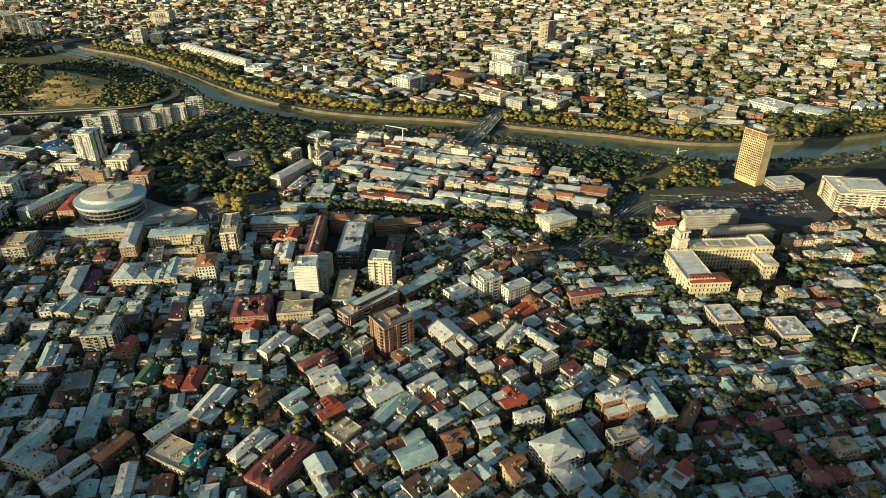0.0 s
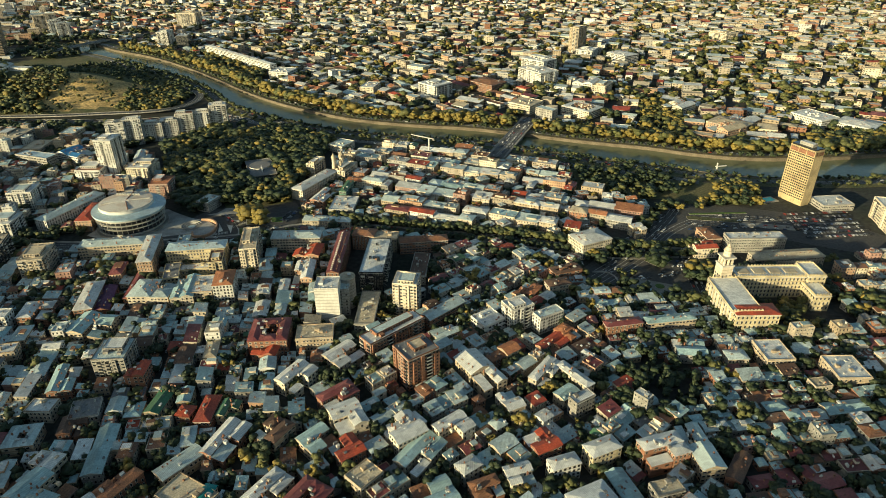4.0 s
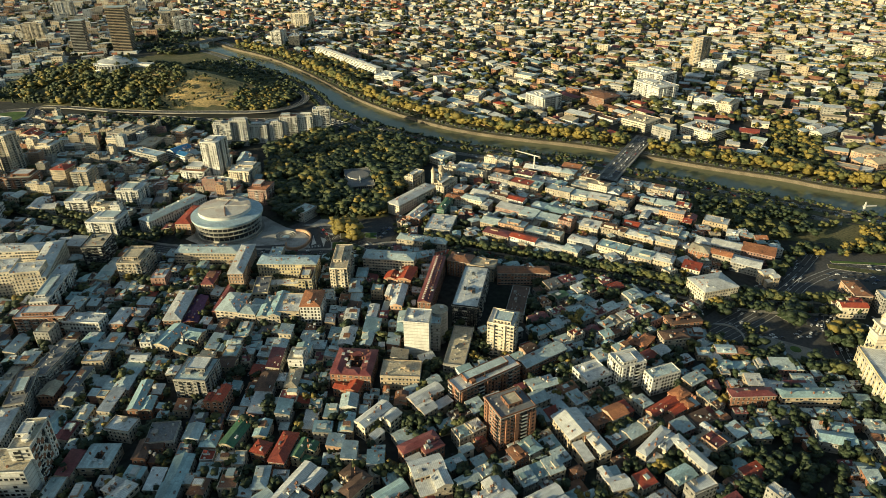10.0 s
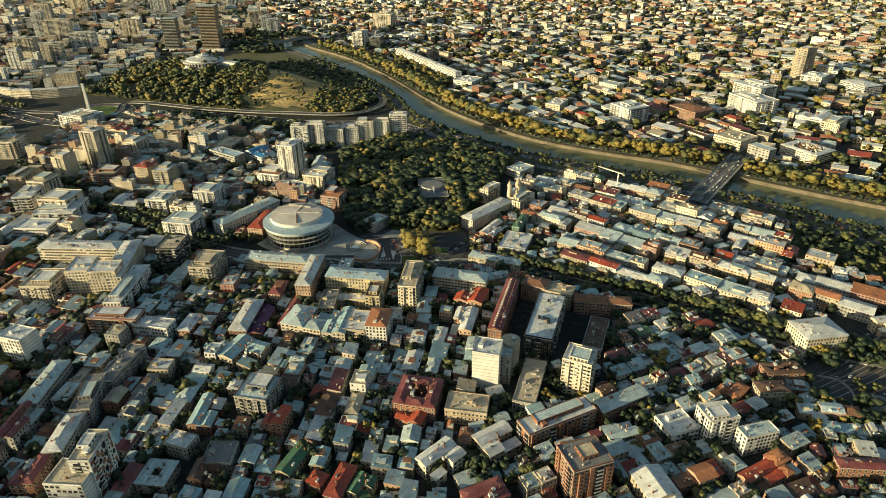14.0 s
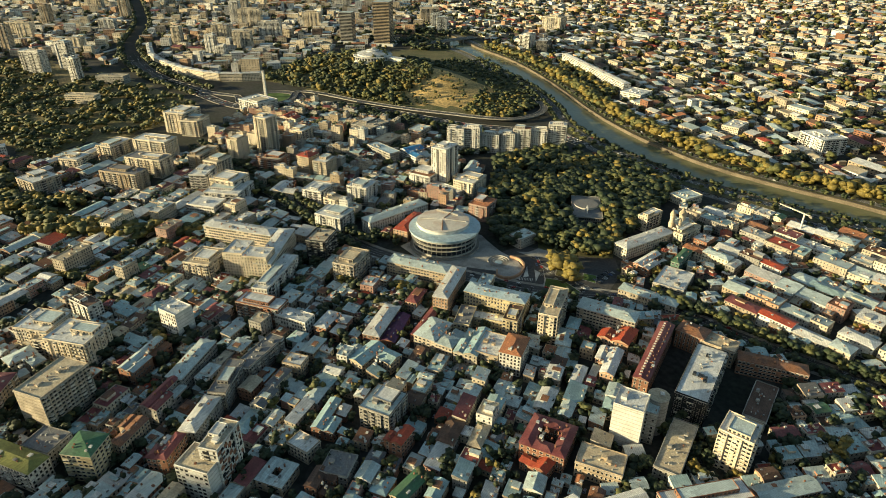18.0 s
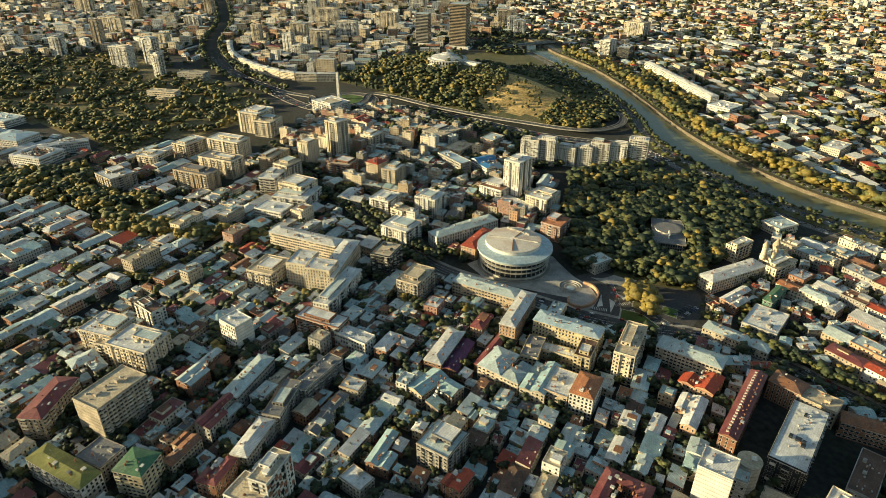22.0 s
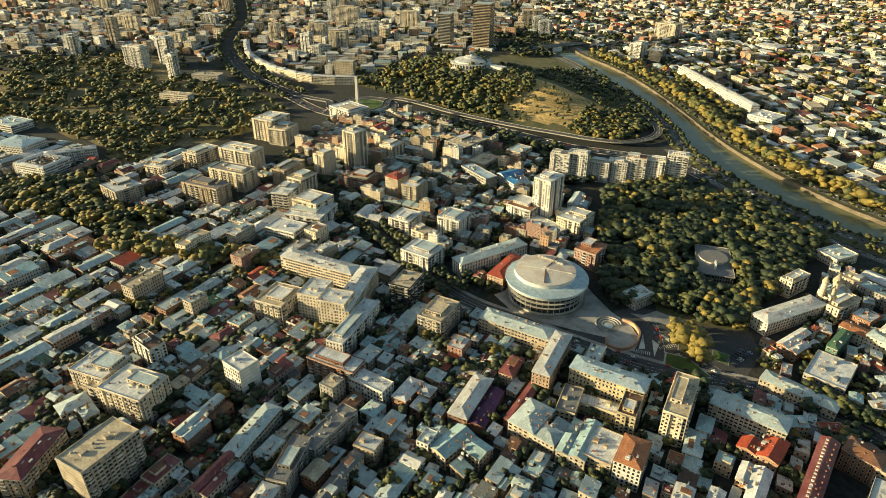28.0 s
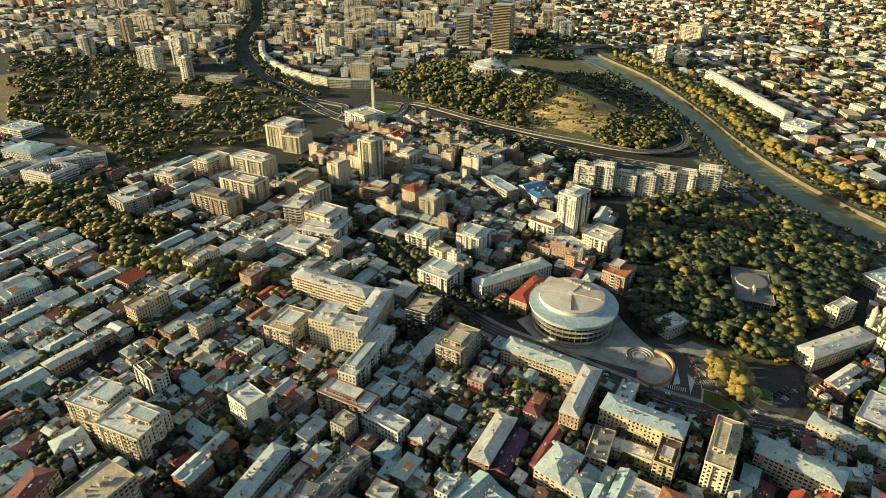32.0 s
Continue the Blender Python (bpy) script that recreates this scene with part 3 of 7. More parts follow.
ROOF_WORD = {"grey": "grey sheet-metal", "blue": "blue-grey sheet-metal", "pale": "pale sheet-metal", "maroon": "maroon sheet-metal", "rust": "rusty sheet-metal", "red": "red sheet-metal",
             "orange": "orange tiled", "brown": "brown sheet-metal", "green": "green sheet-metal", "dark": "dark bitumen", "tan": "weathered felt", "purple": "purple sheet-metal", "sky": "light blue sheet-metal",
             "azure": "bright blue sheet-metal", "teal": "teal sheet-metal", "olive": "olive green sheet-metal"}
WALL_WORD = {"cream": "cream rendered", "white": "white rendered", "tan": "tan rendered", "brick": "brick", "pink": "faded pink rendered", "grey": "grey rendered", "yellow": "yellow rendered", "stone": "pale stone",
             "peach": "peach rendered", "mint": "green rendered", "dark": "dark glazed", "concrete": "bare concrete"}


def near_house(x, y, rot, w, d, h, wall, top, rng, kind=None):
    """A town house as a thing of its own: walls, roof and panes."""
    walls, roof, glass = Shape(), Shape(), Shape()
    z = float(ground_height(x, y))
    house_into(walls, roof, glass, 0, 0, 0, w, d, 0, h, wall, top, rng, kind)
    body = walls.make("house", at=pose(x, y, z, 0, 0, rot))
    roof.make("roof", body)
    tagged(glass.make("glazing", body), kind="stuff")
    tagged(body, f"{WALL_WORD[wall]} old town house with a {ROOF_WORD[top]} roof", "house", "town houses", "thing")
    return body


class District:
    def __init__(self, name, label, far=False):
        self.name, self.label, self.far = name, label, far
        self.body = Shape()

    def close(self):
        if self.body.v:
            tagged(self.body.make(self.name), self.label, "houses", kind="stuff")


TREES = []  # x, y, height, kind
near_count = 0


def fill(district, poly, rot, block=(80, 52), street=9.0, front=(9, 17), depth=(9, 13), high=(6.5, 12), seed=1, roofs=NEAR_ROOFS, walls=NEAR_WALLS, things=False, green=0.35, tall=0.05, panes=True, detail=True, keep=1.0, leafy=None):
    """Fill a quarter with blocks of houses round courts, between streets."""
    global near_count
    rng = random.Random(seed)
    cx, cy = sum(p[0] for p in poly) / len(poly), sum(p[1] for p in poly) / len(poly)
    c, s = math.cos(radians(rot)), math.sin(radians(rot))
    reach = max(math.hypot(p[0] - cx, p[1] - cy) for p in poly) + 50
    spots = []
    v = -reach
    while v < reach:
        bd = block[1] * rng.uniform(0.85, 1.15)
        u = -reach + rng.uniform(-30, 0)
        while u < reach:
            bw = block[0] * rng.uniform(0.7, 1.3)
            twist = rng.uniform(-15, 15) if district.far else rng.uniform(-3, 3)
            for side in (0, 1):
                p = u
                while p < u + bw - 6:
                    f = min(rng.uniform(*front), u + bw - p)
                    dp = rng.uniform(*depth)
                    push = rng.uniform(-1, 2)
                    spots.append((p + f / 2, v + dp / 2 + push if side == 0 else v + bd - dp / 2 - push, f, dp, 180 * side, twist))
                    inner = bd / 2 - dp
                    q = p + rng.uniform(0, 2)
                    while q < p + f - 4 and inner > 6:
                        fw = min(rng.uniform(6, 13), p + f - q)
                        il = inner * rng.uniform(0.35, 1.0)
                        if rng.random() < (0.86 if not district.far else 0.62):
                            spots.append((q + fw / 2, v + dp + il / 2 if side == 0 else v + bd - dp - il / 2, fw, il, -1, twist))
                        elif rng.random() < green * 3:
                            spots.append((q + fw / 2, v + dp + il / 2 if side == 0 else v + bd - dp - il / 2, 0, 0, -2, twist))
                        q += fw + rng.uniform(0, 2.2)
                    p += f + (0 if rng.random() < 0.8 else rng.uniform(1, 4))
            for _ in range(int(bw / 9 * green * 1.6)):
                spots.append((u + rng.uniform(0, bw), v - street / 2 + rng.uniform(-2, 2), 0, 0, -2, 0))
            u += bw + street
        v += bd + street
    for u, v, w, d, mode, twist in spots:
        x, y = cx + c * u - s * v, cy + s * u + c * v
        if not inside(poly, np.array([x]), np.array([y]))[0]:
            continue
        if mode == -2:
            i, j = cells(x, y)
            if not taken[i, j]:
                TREES.append((x, y, rng.uniform(6, 11), rng.choice(leafy or (["olive", "olive", "gold", "dark"] if district.far else ["dark"] * 7 + ["olive", "olive", "gold"]))))
            continue
        if district.far and mode >= 0 and rng.random() < 0.16:
            w, d = w * 1.5, d * 1.35
        if rng.random() > keep or w < 4 or d < 4 or not is_free(x, y, rot, w, d):
            continue
        turn = rot + twist + rng.uniform(-2.0, 2.0)
        wall, top = rng.choice(walls), rng.choice(roofs)
        h = rng.uniform(*high) if mode >= 0 else rng.uniform(3.5, high[0] + 1.5)
        if mode >= 0 and rng.random() < tall:
            h, top = h + rng.uniform(5, 12), rng.choice(["pale", "tan", "grey"])
        kind = None if h < 14 else "flat"
        if things and mode >= 0 and near_count < 300:
            near_count += 1
            near_house(x, y, turn, w, d, h, wall, top, rng, kind)
        else:
            house_into(district.body, district.body, district.body if panes else None, x, y, turn, w, d, float(ground_height(x, y)), h, wall, top, rng, kind, detail)
        claim_rect(x, y, rot, w, d, -1.0)


# ---- roads, squares and parks ----
AVENUE = smooth_line([(-900, 760), (-640, 690), (-520, 650), (-450, 638), (-391, 644), (-335, 648), (-264, 662), (-200, 690), (-149, 697), (-60, 682), (40, 668), (110, 650), (170, 640), (260, 650)])
claim_line(AVENUE, 12)
s = Shape()
s.strip(AVENUE, -8, 8, 0.06, ASPHALT)
for e in (-4, 0, 4):
    s.strip(AVENUE, e - 0.12, e + 0.12, 0.08, MARKING)
tagged(s.make("road_avenue"), "asphalt avenue with painted lanes", "road", kind="structure")
s = Shape()
for a, b in ((-12, -8), (8, 12)):
    s.solid(AVENUE, a, b, 0.0, 0.2, PAVING)
tagged(s.make("pavement_avenue"), "paved pavement along the avenue", "pavement", kind="structure")

SQUARE = [(110, 600), (140, 560), (230, 540), (215, 600), (235, 650), (300, 700), (440, 640), (470, 690), (430, 735), (320, 770), (250, 765), (215, 735), (190, 690), (150, 650)]
claim_poly(SQUARE)
s = Shape()
s.add([(x, y, 0.1) for x, y in SQUARE], [tuple(range(len(SQUARE)))], ASPHALT)
tagged(s.make("road_square"), "wide asphalt traffic square", "road", kind="structure")

PARK = [(-422, 850), (-468, 965), (-410, 1047), (-336, 1085), (-270, 1035), (-215, 985), (-222, 865), (-232, 801), (-224, 763), (-256, 750), (-300, 738), (-320, 775), (-350, 760), (-387, 790)]
claim_poly(PARK)
s = Shape()
s.add([(x, y, 0.12) for x, y in PARK], [tuple(range(len(PARK)))], GRASS)
tagged(s.make("ground_park"), "shaded park ground under the trees", "ground", kind="structure")

# junction and forecourt by the round hall
FORE = [(-352, 655), (-330, 720), (-318, 738), (-256, 752), (-222, 765), (-205, 735), (-205, 690), (-262, 664), (-335, 648)]
claim_poly(FORE)
s = Shape()
s.add([(x, y, 0.11) for x, y in FORE], [tuple(range(len(FORE)))], ASPHALT)
tagged(s.make("road_junction"), "asphalt junction beside the round hall", "road", kind="structure")
s = Shape()
PLAZA = [(-436, 664), (-405, 652), (-367, 658), (-333, 668), (-319, 673), (-313, 660), (-299, 659), (-291, 672), (-294, 690), (-311, 705), (-335, 713), (-359, 727), (-372, 736), (-420, 730)]
claim_poly(PLAZA)
s.add([(x, y, 0.30) for x, y in PLAZA], [tuple(range(len(PLAZA)))], PLAZA_STONE)
n = len(PLAZA)
s.add([(x, y, z) for z in (0.0, 0.30) for x, y in PLAZA], [(i, (i + 1) % n, n + (i + 1) % n, n + i) for i in range(n)], PAVING)
s.add([(x, y, 0.28) for x, y in ((-319, 722), (-308, 728), (-302, 742), (-292, 742), (-279, 746), (-281, 728), (-302, 720))], [tuple(range(7))], PLAZA_STONE)
for poly, top in (([(-268, 687), (-263, 672), (-239, 673), (-227, 680), (-250, 691)], LAWN), ([(-239, 717), (-235, 705), (-222, 705), (-226, 719)], LAWN), ([(-268, 716), (-262, 698), (-244, 698), (-240, 704), (-252, 716)], GRASS)):
    m = len(poly)
    s.add([(x, y, 0.34) for x, y in poly], [tuple(range(m))], top)
    cx, cy = sum(p[0] for p in poly) / m, sum(p[1] for p in poly) / m
    rim = [(cx + (x - cx) * 1.1, cy + (y - cy) * 1.1) for x, y in poly]
    s.add([(x, y, 0.30) for x, y in rim], [tuple(range(m))], PLAZA_STONE)
tagged(s.make("pavement_forecourt"), "paved forecourt and grass islands with stone edges", "pavement", kind="structure")
s = Shape()
for k in range(9):
    s.box(-291 + k * 1.5, 672 + k * 0.6, 20, 0.6, 5, 0.1, 0.14, MARKING)
    s.box(-276 + k * 1.2, 690 + k * 1.6, 52, 0.5, 4.5, 0.1, 0.14, MARKING)
for line in ([(-300, 730), (-280, 705), (-262, 672)], [(-288, 738), (-255, 706), (-215, 692)], [(-262, 690), (-235, 690), (-208, 700)]):
    s.strip(smooth_line(line), -0.15, 0.15, 0.14, MARKING)
for line in ([(120, 590), (170, 640), (220, 705), (255, 760)], [(130, 580), (185, 635), (235, 700), (300, 735), (420, 715)], [(222, 545), (225, 610), (240, 660)]):
    for e in (-5, 0, 5):
        s.strip(smooth_line(line), e - 0.15, e + 0.15, 0.14, MARKING)
for poly in ([(-286, 697), (-274, 675), (-278, 694)], [(-287, 710), (-273, 703), (-275, 709)], [(-296, 700), (-289, 676), (-285, 681)]):
    s.add([(x, y, 0.16) for x, y in poly], [tuple(range(len(poly)))], MARKING)
tagged(s.make("road_markings"), "white painted crossings and lane lines", "road markings", kind="structure")
# islands of the square
s = Shape()
for x, y, rot, w, d, top in ((199, 628, 40, 26, 18, "LAWN"), (290, 728, -8, 62, 9, "DRY"), (345, 712, -8, 60, 12, "PAVE"), (178, 570, -20, 46, 30, "PAVE"), (330, 690, 25, 50, 5, "DRY"), (300, 745, 5, 70, 5, "LAWN")):
    s.box(x, y, rot, w, d, 0, 0.4, PAVING, {"LAWN": LAWN, "DRY": GRASS, "PAVE": PAVING}[top])
tagged(s.make("pavement_islands"), "kerbed grass and paved islands in the square", "pavement", kind="structure")
s = Shape()
s.box(376, 787, 20, 24, 16, 0, 0.6, PAVING)
s.box(376, 787, 20, 18, 10, 0.5, 0.75, PAVING, POOL)
tagged(s.make("swimming_pool"), "small turquoise pool beside the hotel", "pool", kind="thing")

# riverside roads and the junction at the bridge head
s = Shape()
s.strip(NEAR_BANK[36:76], -49, -36, 0.18, WORN)
for k in (-45.7, -42.5, -39.2):
    s.strip(NEAR_BANK[36:76], k - 0.12, k + 0.12, 0.22, MARKING)
tagged(s.make("road_near_quay"), "second asphalt carriageway along the river", "road", kind="structure")
HEAD = [(18, 938), (30, 955), (62, 945), (88, 938), (84, 918), (52, 905), (22, 918)]
claim_poly(HEAD)
s = Shape()
s.add([(x, y, 0.24) for x, y in HEAD], [tuple(range(len(HEAD)))], WORN)
tagged(s.make("road_bridge_head"), "asphalt junction at the head of the bridge", "road", kind="structure")

# sunken basin and curved timber wall in front of the round hall
basin = new("sunken_basin")
basin.location = (-326, 692, 0.3)
s = Shape()
s.round(0, 0, 11.5, 11.5, -0.2, 0.02, PAVING, 40, top=PAVING)
s.make("floor", basin)
for r, h in ((11.5, 1.3), (9.0, 0.8), (6.0, 0.5)):
    s = Shape()
    arc = [(r * math.cos(a), r * math.sin(a), h) for a in [0.5 + 4.6 * i / 28 for i in range(29)]]
    s.solid(arc, -0.4, 0.4, 0.0, h, PLAZA_STONE)
    s.make("curved_step", basin)
s = Shape()
s.round(1, -2, 4.2, 4.2, 0.0, 0.25, PAVING, 28, top=ROOFS["sky"])
s.make("pool", basin)
tagged(basin, "round sunken basin with curved stone steps", "basin", kind="thing")
arc = smooth_line([(-319, 705), (-308, 705), (-297, 695), (-294, 676), (-300, 664), (-312, 663), (-317, 672)])
s = Shape()
s.solid([(x, y, 3.4) for x, y in [p[:2] for p in arc]], -0.9, 0.9, 0.0, 3.4, WALLS["peach"])
tagged(s.make("curved_wall"), "low curved sandstone wall round a planted bed", "wall", kind="thing")
s = Shape()
for poly in ([(-403, 1034), (-365, 1025), (-345, 1045), (-357, 1068)], [(-413, 943), (-375, 884), (-371, 886), (-389, 926), (-398, 941)], [(-375, 938), (-360, 946), (-362, 960), (-373, 951)]):
    s.add([(x, y, 0.2) for x, y in poly], [tuple(range(len(poly)))], LAWN if poly[0][1] > 1000 else PAVING)
tagged(s.make("park_paths"), "pale paths and a small lawn among the park trees", "path", kind="structure")
s = Shape()
s.box(-344, 1059, 40, 20, 26, 0.1, 0.5, WALLS["tan"], ROOFS["rust"])
s.box(-344, 1059, 40, 20.6, 0.4, 0.1, 3.6, WALLS["brick"], off=(0, 13))
tagged(s.make("sports_court"), "fenced clay sports court in the park", "court", kind="thing")

# ramp wall by the square
arc = smooth_line([(124, 600), (138, 600), (146, 590), (146, 576), (138, 566), (126, 566)])
s = Shape()
s.solid([(p[0], p[1], 1.6) for p in arc], -0.5, 0.5, 0.0, 1.6, PLAZA_STONE)
tagged(s.make("ramp_wall"), "pale curved ramp wall beside the square", "wall", kind="thing")
for k, (x, y) in enumerate(((172, 566), (186, 574))):
    s = Shape()
    s.round(x, y, 5.5 - k, 5.5 - k, 0.3, 1.0, PLAZA_STONE, 28, top=LAWN if k else ROOFS["sky"])
    tagged(s.make("planter" if k else "fountain"), "round stone planter on the paved island" if k else "round stone fountain on the paved island", "planter" if k else "fountain", kind="thing")


# ---- buildings that stand out ----
UNIT = {}


def unit_part(name, mat, parent, at, size):
    """A box-shaped part that shares one bevelled unit mesh for each material."""
    if mat.name not in UNIT:
        sh = Shape()
        c = 0.06
        ring = [(-.5, -.5), (.5, -.5), (.5, .5), (-.5, .5)]
        sh.add([(x, y, 0) for x, y in ring] + [(x, y, 1 - c) for x, y in ring] + [(x * (1 - c), y * (1 - c), 1) for x, y in ring],
               [(i, (i + 1) % 4, 4 + (i + 1) % 4, 4 + i) for i in range(4)] + [(4 + i, 4 + (i + 1) % 4, 8 + (i + 1) % 4, 8 + i) for i in range(4)] + [(8, 9, 10, 11)], mat)
        first = sh.make(name)
        UNIT[mat.name] = first.data
        bpy.data.objects.remove(first)
    ob = new(name, UNIT[mat.name])
    ob.parent = parent
    ob.matrix_basis = Matrix.Translation(at) @ Matrix.Diagonal((*size, 1))
    return ob


BALCONY = {}


def balcony_mesh(long, wall, closed):
    """One balcony facing -y: slab, parapet, sides, or glazed in."""
    key = (long, wall.name, closed)
    if key not in BALCONY:
        sh, deep = Shape(), 1.35
        sh.box(0, -deep / 2, 0, long, deep, -0.18, 0.0, FRAME)
        sh.box(0, -deep + 0.06, 0, long, 0.12, 0, 1.0, wall)
        for e in (-1, 1):
            sh.box(e * (long / 2 - 0.06), -deep / 2, 0, 0.12, deep - 0.24, 0, 1.0, wall)
        if closed:
            sh.box(0, -deep / 2, 0, long - 0.1, deep - 0.1, 1.0, 2.3, GLASS)
            sh.box(0, -deep / 2, 0, long, deep, 2.3, 2.6, FRAME)
            for e in (-1, 0, 1):
                sh.box(e * (long / 2 - 0.08), -deep + 0.03, 0, 0.16, 0.1, 1.0, 2.3, FRAME)
        ob = sh.make("balcony")
        BALCONY[key] = ob.data
        bpy.data.objects.remove(ob)
    return BALCONY[key]


def balcony_rows(parent, w, d, h, wall, storey, sides, rng):
    """Columns of balconies, every other bay, storey by storey."""
    n = max(1, int(h / storey))
    step = h / n
    for side in sides:
        length = w if side in "fb" else d
        m = max(1, int(length / 7.0))
        for i in range(m):
            if rng.random() < 0.2:
                continue
            c = -length / 2 + length / m * (i + 0.5)
            long = rng.choice([2.8, 3.6, 4.4])
            for j in range(1, n):
                place = {"f": (c, -d / 2, 0), "b": (c, d / 2, 180), "l": (-w / 2, c, -90), "r": (w / 2, c, 90)}[side]
                ob = new("balcony", balcony_mesh(long, rng.choice([wall, wall, FRAME, WALLS["grey"]]), rng.random() < 0.3))
                ob.parent = parent
                ob.matrix_basis = pose(place[0], place[1], j * step, 0, 0, place[2])


def roof_clutter(parent, w, d, h, rng, wall, near=True):
    """Stair heads, vents, tanks and aerials."""
    for _ in range(max(1, int(w * d / 260))):
        unit_part("stair_head", wall, parent, (w * rng.uniform(-.32, .32), d * rng.uniform(-.32, .32), h), (rng.uniform(2.2, 4.0), rng.uniform(2.2, 4.2), rng.uniform(1.4, 2.4)))
    for _ in range(min(14, int(w * d / (50 if near else 200)))):
        unit_part("roof_vent", rng.choice([FRAME, METAL, WALLS["grey"], WALLS["brick"]]), parent, (w * rng.uniform(-.42, .42), d * rng.uniform(-.42, .42), h), (rng.uniform(.6, 1.4), rng.uniform(.6, 1.4), rng.uniform(.6, 1.4)))
    for _ in range(2 if near else 1):
        unit_part("aerial", METAL, parent, (w * rng.uniform(-.4, .4), d * rng.uniform(-.4, .4), h), (0.14, 0.14, rng.uniform(3, 5)))


def block(x, y, rot, w, d, h, wall, roof, kind="flat", balconies=False, court=False, storey=3.15, checker=False, plain=False, blank=""):
    """A larger building as one thing: walls, roof, panes, cornice, balconies, rooftop boxes."""
    rng = random.Random(int(x * 7 + y * 13))
    z = float(ground_height(x, y))
    W, R = WALLS[wall], ROOFS[roof]
    walls, top, glass = Shape(), Shape(), Shape()
    bars = [(0, 0, w, d)]
    if court:
        t = min(9.0, min(w, d) * 0.34)
        bars = [(0, -d / 2 + t / 2, w, t), (0, d / 2 - t / 2, w, t), (-w / 2 + t / 2, 0, t, d - 2 * t), (w / 2 - t / 2, 0, t, d - 2 * t)]
    compound = not court and kind != "flat" and h < 17 and min(w, d) > 13 and max(w, d) < 48 and not plain
    if compound:
        # two wings in an L with a low lean-to in the corner
        sx, sy = rng.choice((-1, 1)), rng.choice((-1, 1))
        fd, fw = d * rng.uniform(0.46, 0.58), w * rng.uniform(0.42, 0.56)
        bars = [(0, sy * (d - fd) / 2, w, fd), (sx * (w - fw) / 2, -sy * fd / 2, fw, d - fd)]
        low, cw, cd = h * rng.uniform(0.45, 0.75), (w - fw) * rng.uniform(0.6, 1.0), (d - fd) * rng.uniform(0.5, 1.0)
        cx, cy = -sx * (w / 2 - cw / 2), -sy * (d / 2 - cd / 2)
        house_into(walls, top, glass, cx, cy, 0, cw, cd, 0, low, wall, rng.choice([roof, "grey", "pale", "rust"]), rng, "shed", False)
        kind = rng.choice(("gable", "gable", "hip"))
    for k, (a, b, ww, dd) in enumerate(bars):
        if compound and k:
            h -= 0.9
        walls.box(0, 0, 0, ww, dd, -4, h, W, R, off=(a, b))
        if kind == "flat":
            top.flat(0, 0, 0, ww, dd, h + 0.01, R, W, 0.8, off=(a, b))
        else:
            top.hip(0, 0, 0, ww, dd, h + 0.2, min(ww, dd) * (0.11 if kind == 'hip' else 0.15) + 0.35, R, 0.5, off=(a, b), gable=kind == "gable", wall=W)
        bay, big, high = rng.choice([(2.6, 1.3, 1.75), (2.9, 1.5, 1.8), (3.3, 1.2, 2.0), (3.4, 2.3, 1.5), (3.0, 2.2, 1.6)])
        glass.windows(0, 0, 0, ww, dd, 0.4, h - 0.5, GLASS, storey, bay, big, high, off=(a, b), sides=[k_ for k_ in "fblr" if k_ not in blank], trim=FRAME if wall not in ("white", "dark") else WALLS["grey"], skip=0.25 if wall == 'white' and h > 26 else 0.1, rng=rng)
    if compound:
        h += 0.9
    grand = h >= 17 and kind == "flat" and not plain and not court and min(w, d) > 11 and wall != "dark"
    if grand:
        # projecting bays, tiers of loggias and a set-back top storey
        tiers, bays, pent = Shape(), Shape(), Shape()
        n = max(2, int((h - 1) / storey))
        for side in [k_ for k_ in "flr" if k_ not in blank]:
            length, deep = (w, d) if side == "f" else (d, w)
            g = {"f": 0, "l": -90, "r": 90}[side]
            k = -length / 2 + rng.uniform(1.5, 4)
            while k < length / 2 - 5:
                wide = rng.uniform(3.0, 5.0)
                if rng.random() < 0.45:
                    bays.box(0, 0, g, wide, 1.3, -1, h - rng.choice([0.4, 0.4, 3.2]), W, off=(k + wide / 2, -deep / 2 - 0.5))
                    glass.windows(0, 0, g, wide, 1.3, 0.4, h - 0.5, GLASS, storey, 2.4, 1.5, 1.6, off=(k + wide / 2, -deep / 2 - 0.5), sides="f")
                elif not (balconies and math.hypot(x, y) < 800) and rng.random() < 0.75:
                    tone = rng.choice([W, FRAME, WALLS["white"], WALLS["grey"]])
                    for j in range(1, n):
                        zz = j * (h - 1) / n
                        tiers.box(0, 0, g, wide, 1.3, zz - 0.2, zz, FRAME, off=(k + wide / 2, -deep / 2 - 0.65))
                        tiers.box(0, 0, g, wide, 0.15, zz, zz + 0.95, tone, off=(k + wide / 2, -deep / 2 - 1.22))
                        tiers.box(0, 0, g, wide - 0.6, 0.1, zz + 0.1, zz + 2.3, GLASS, off=(k + wide / 2, -deep / 2 - 0.12))
                k += wide + rng.uniform(1.5, 4.5)
        if kind == "flat" and not plain:
            sw, sd = w * rng.uniform(0.35, 0.7), d * rng.uniform(0.35, 0.7)
            so = ((w - sw) * rng.uniform(-.4, .4), (d - sd) * rng.uniform(-.4, .4))
            pent.box(0, 0, 0, sw, sd, h, h + 2.9, W, off=so)
            pent.flat(0, 0, 0, sw, sd, h + 2.91, ROOFS[rng.choice([roof, "pale", "pale", "grey", "tan"])], W, 0.5, off=so)
            pent.windows(0, 0, 0, sw, sd, h + 0.2, h + 2.8, GLASS, 2.6, 2.6, 1.6, 1.6, off=so)
    name = "apartment_tower" if h >= 26 else "apartment_building" if h >= 15 else "town_house"
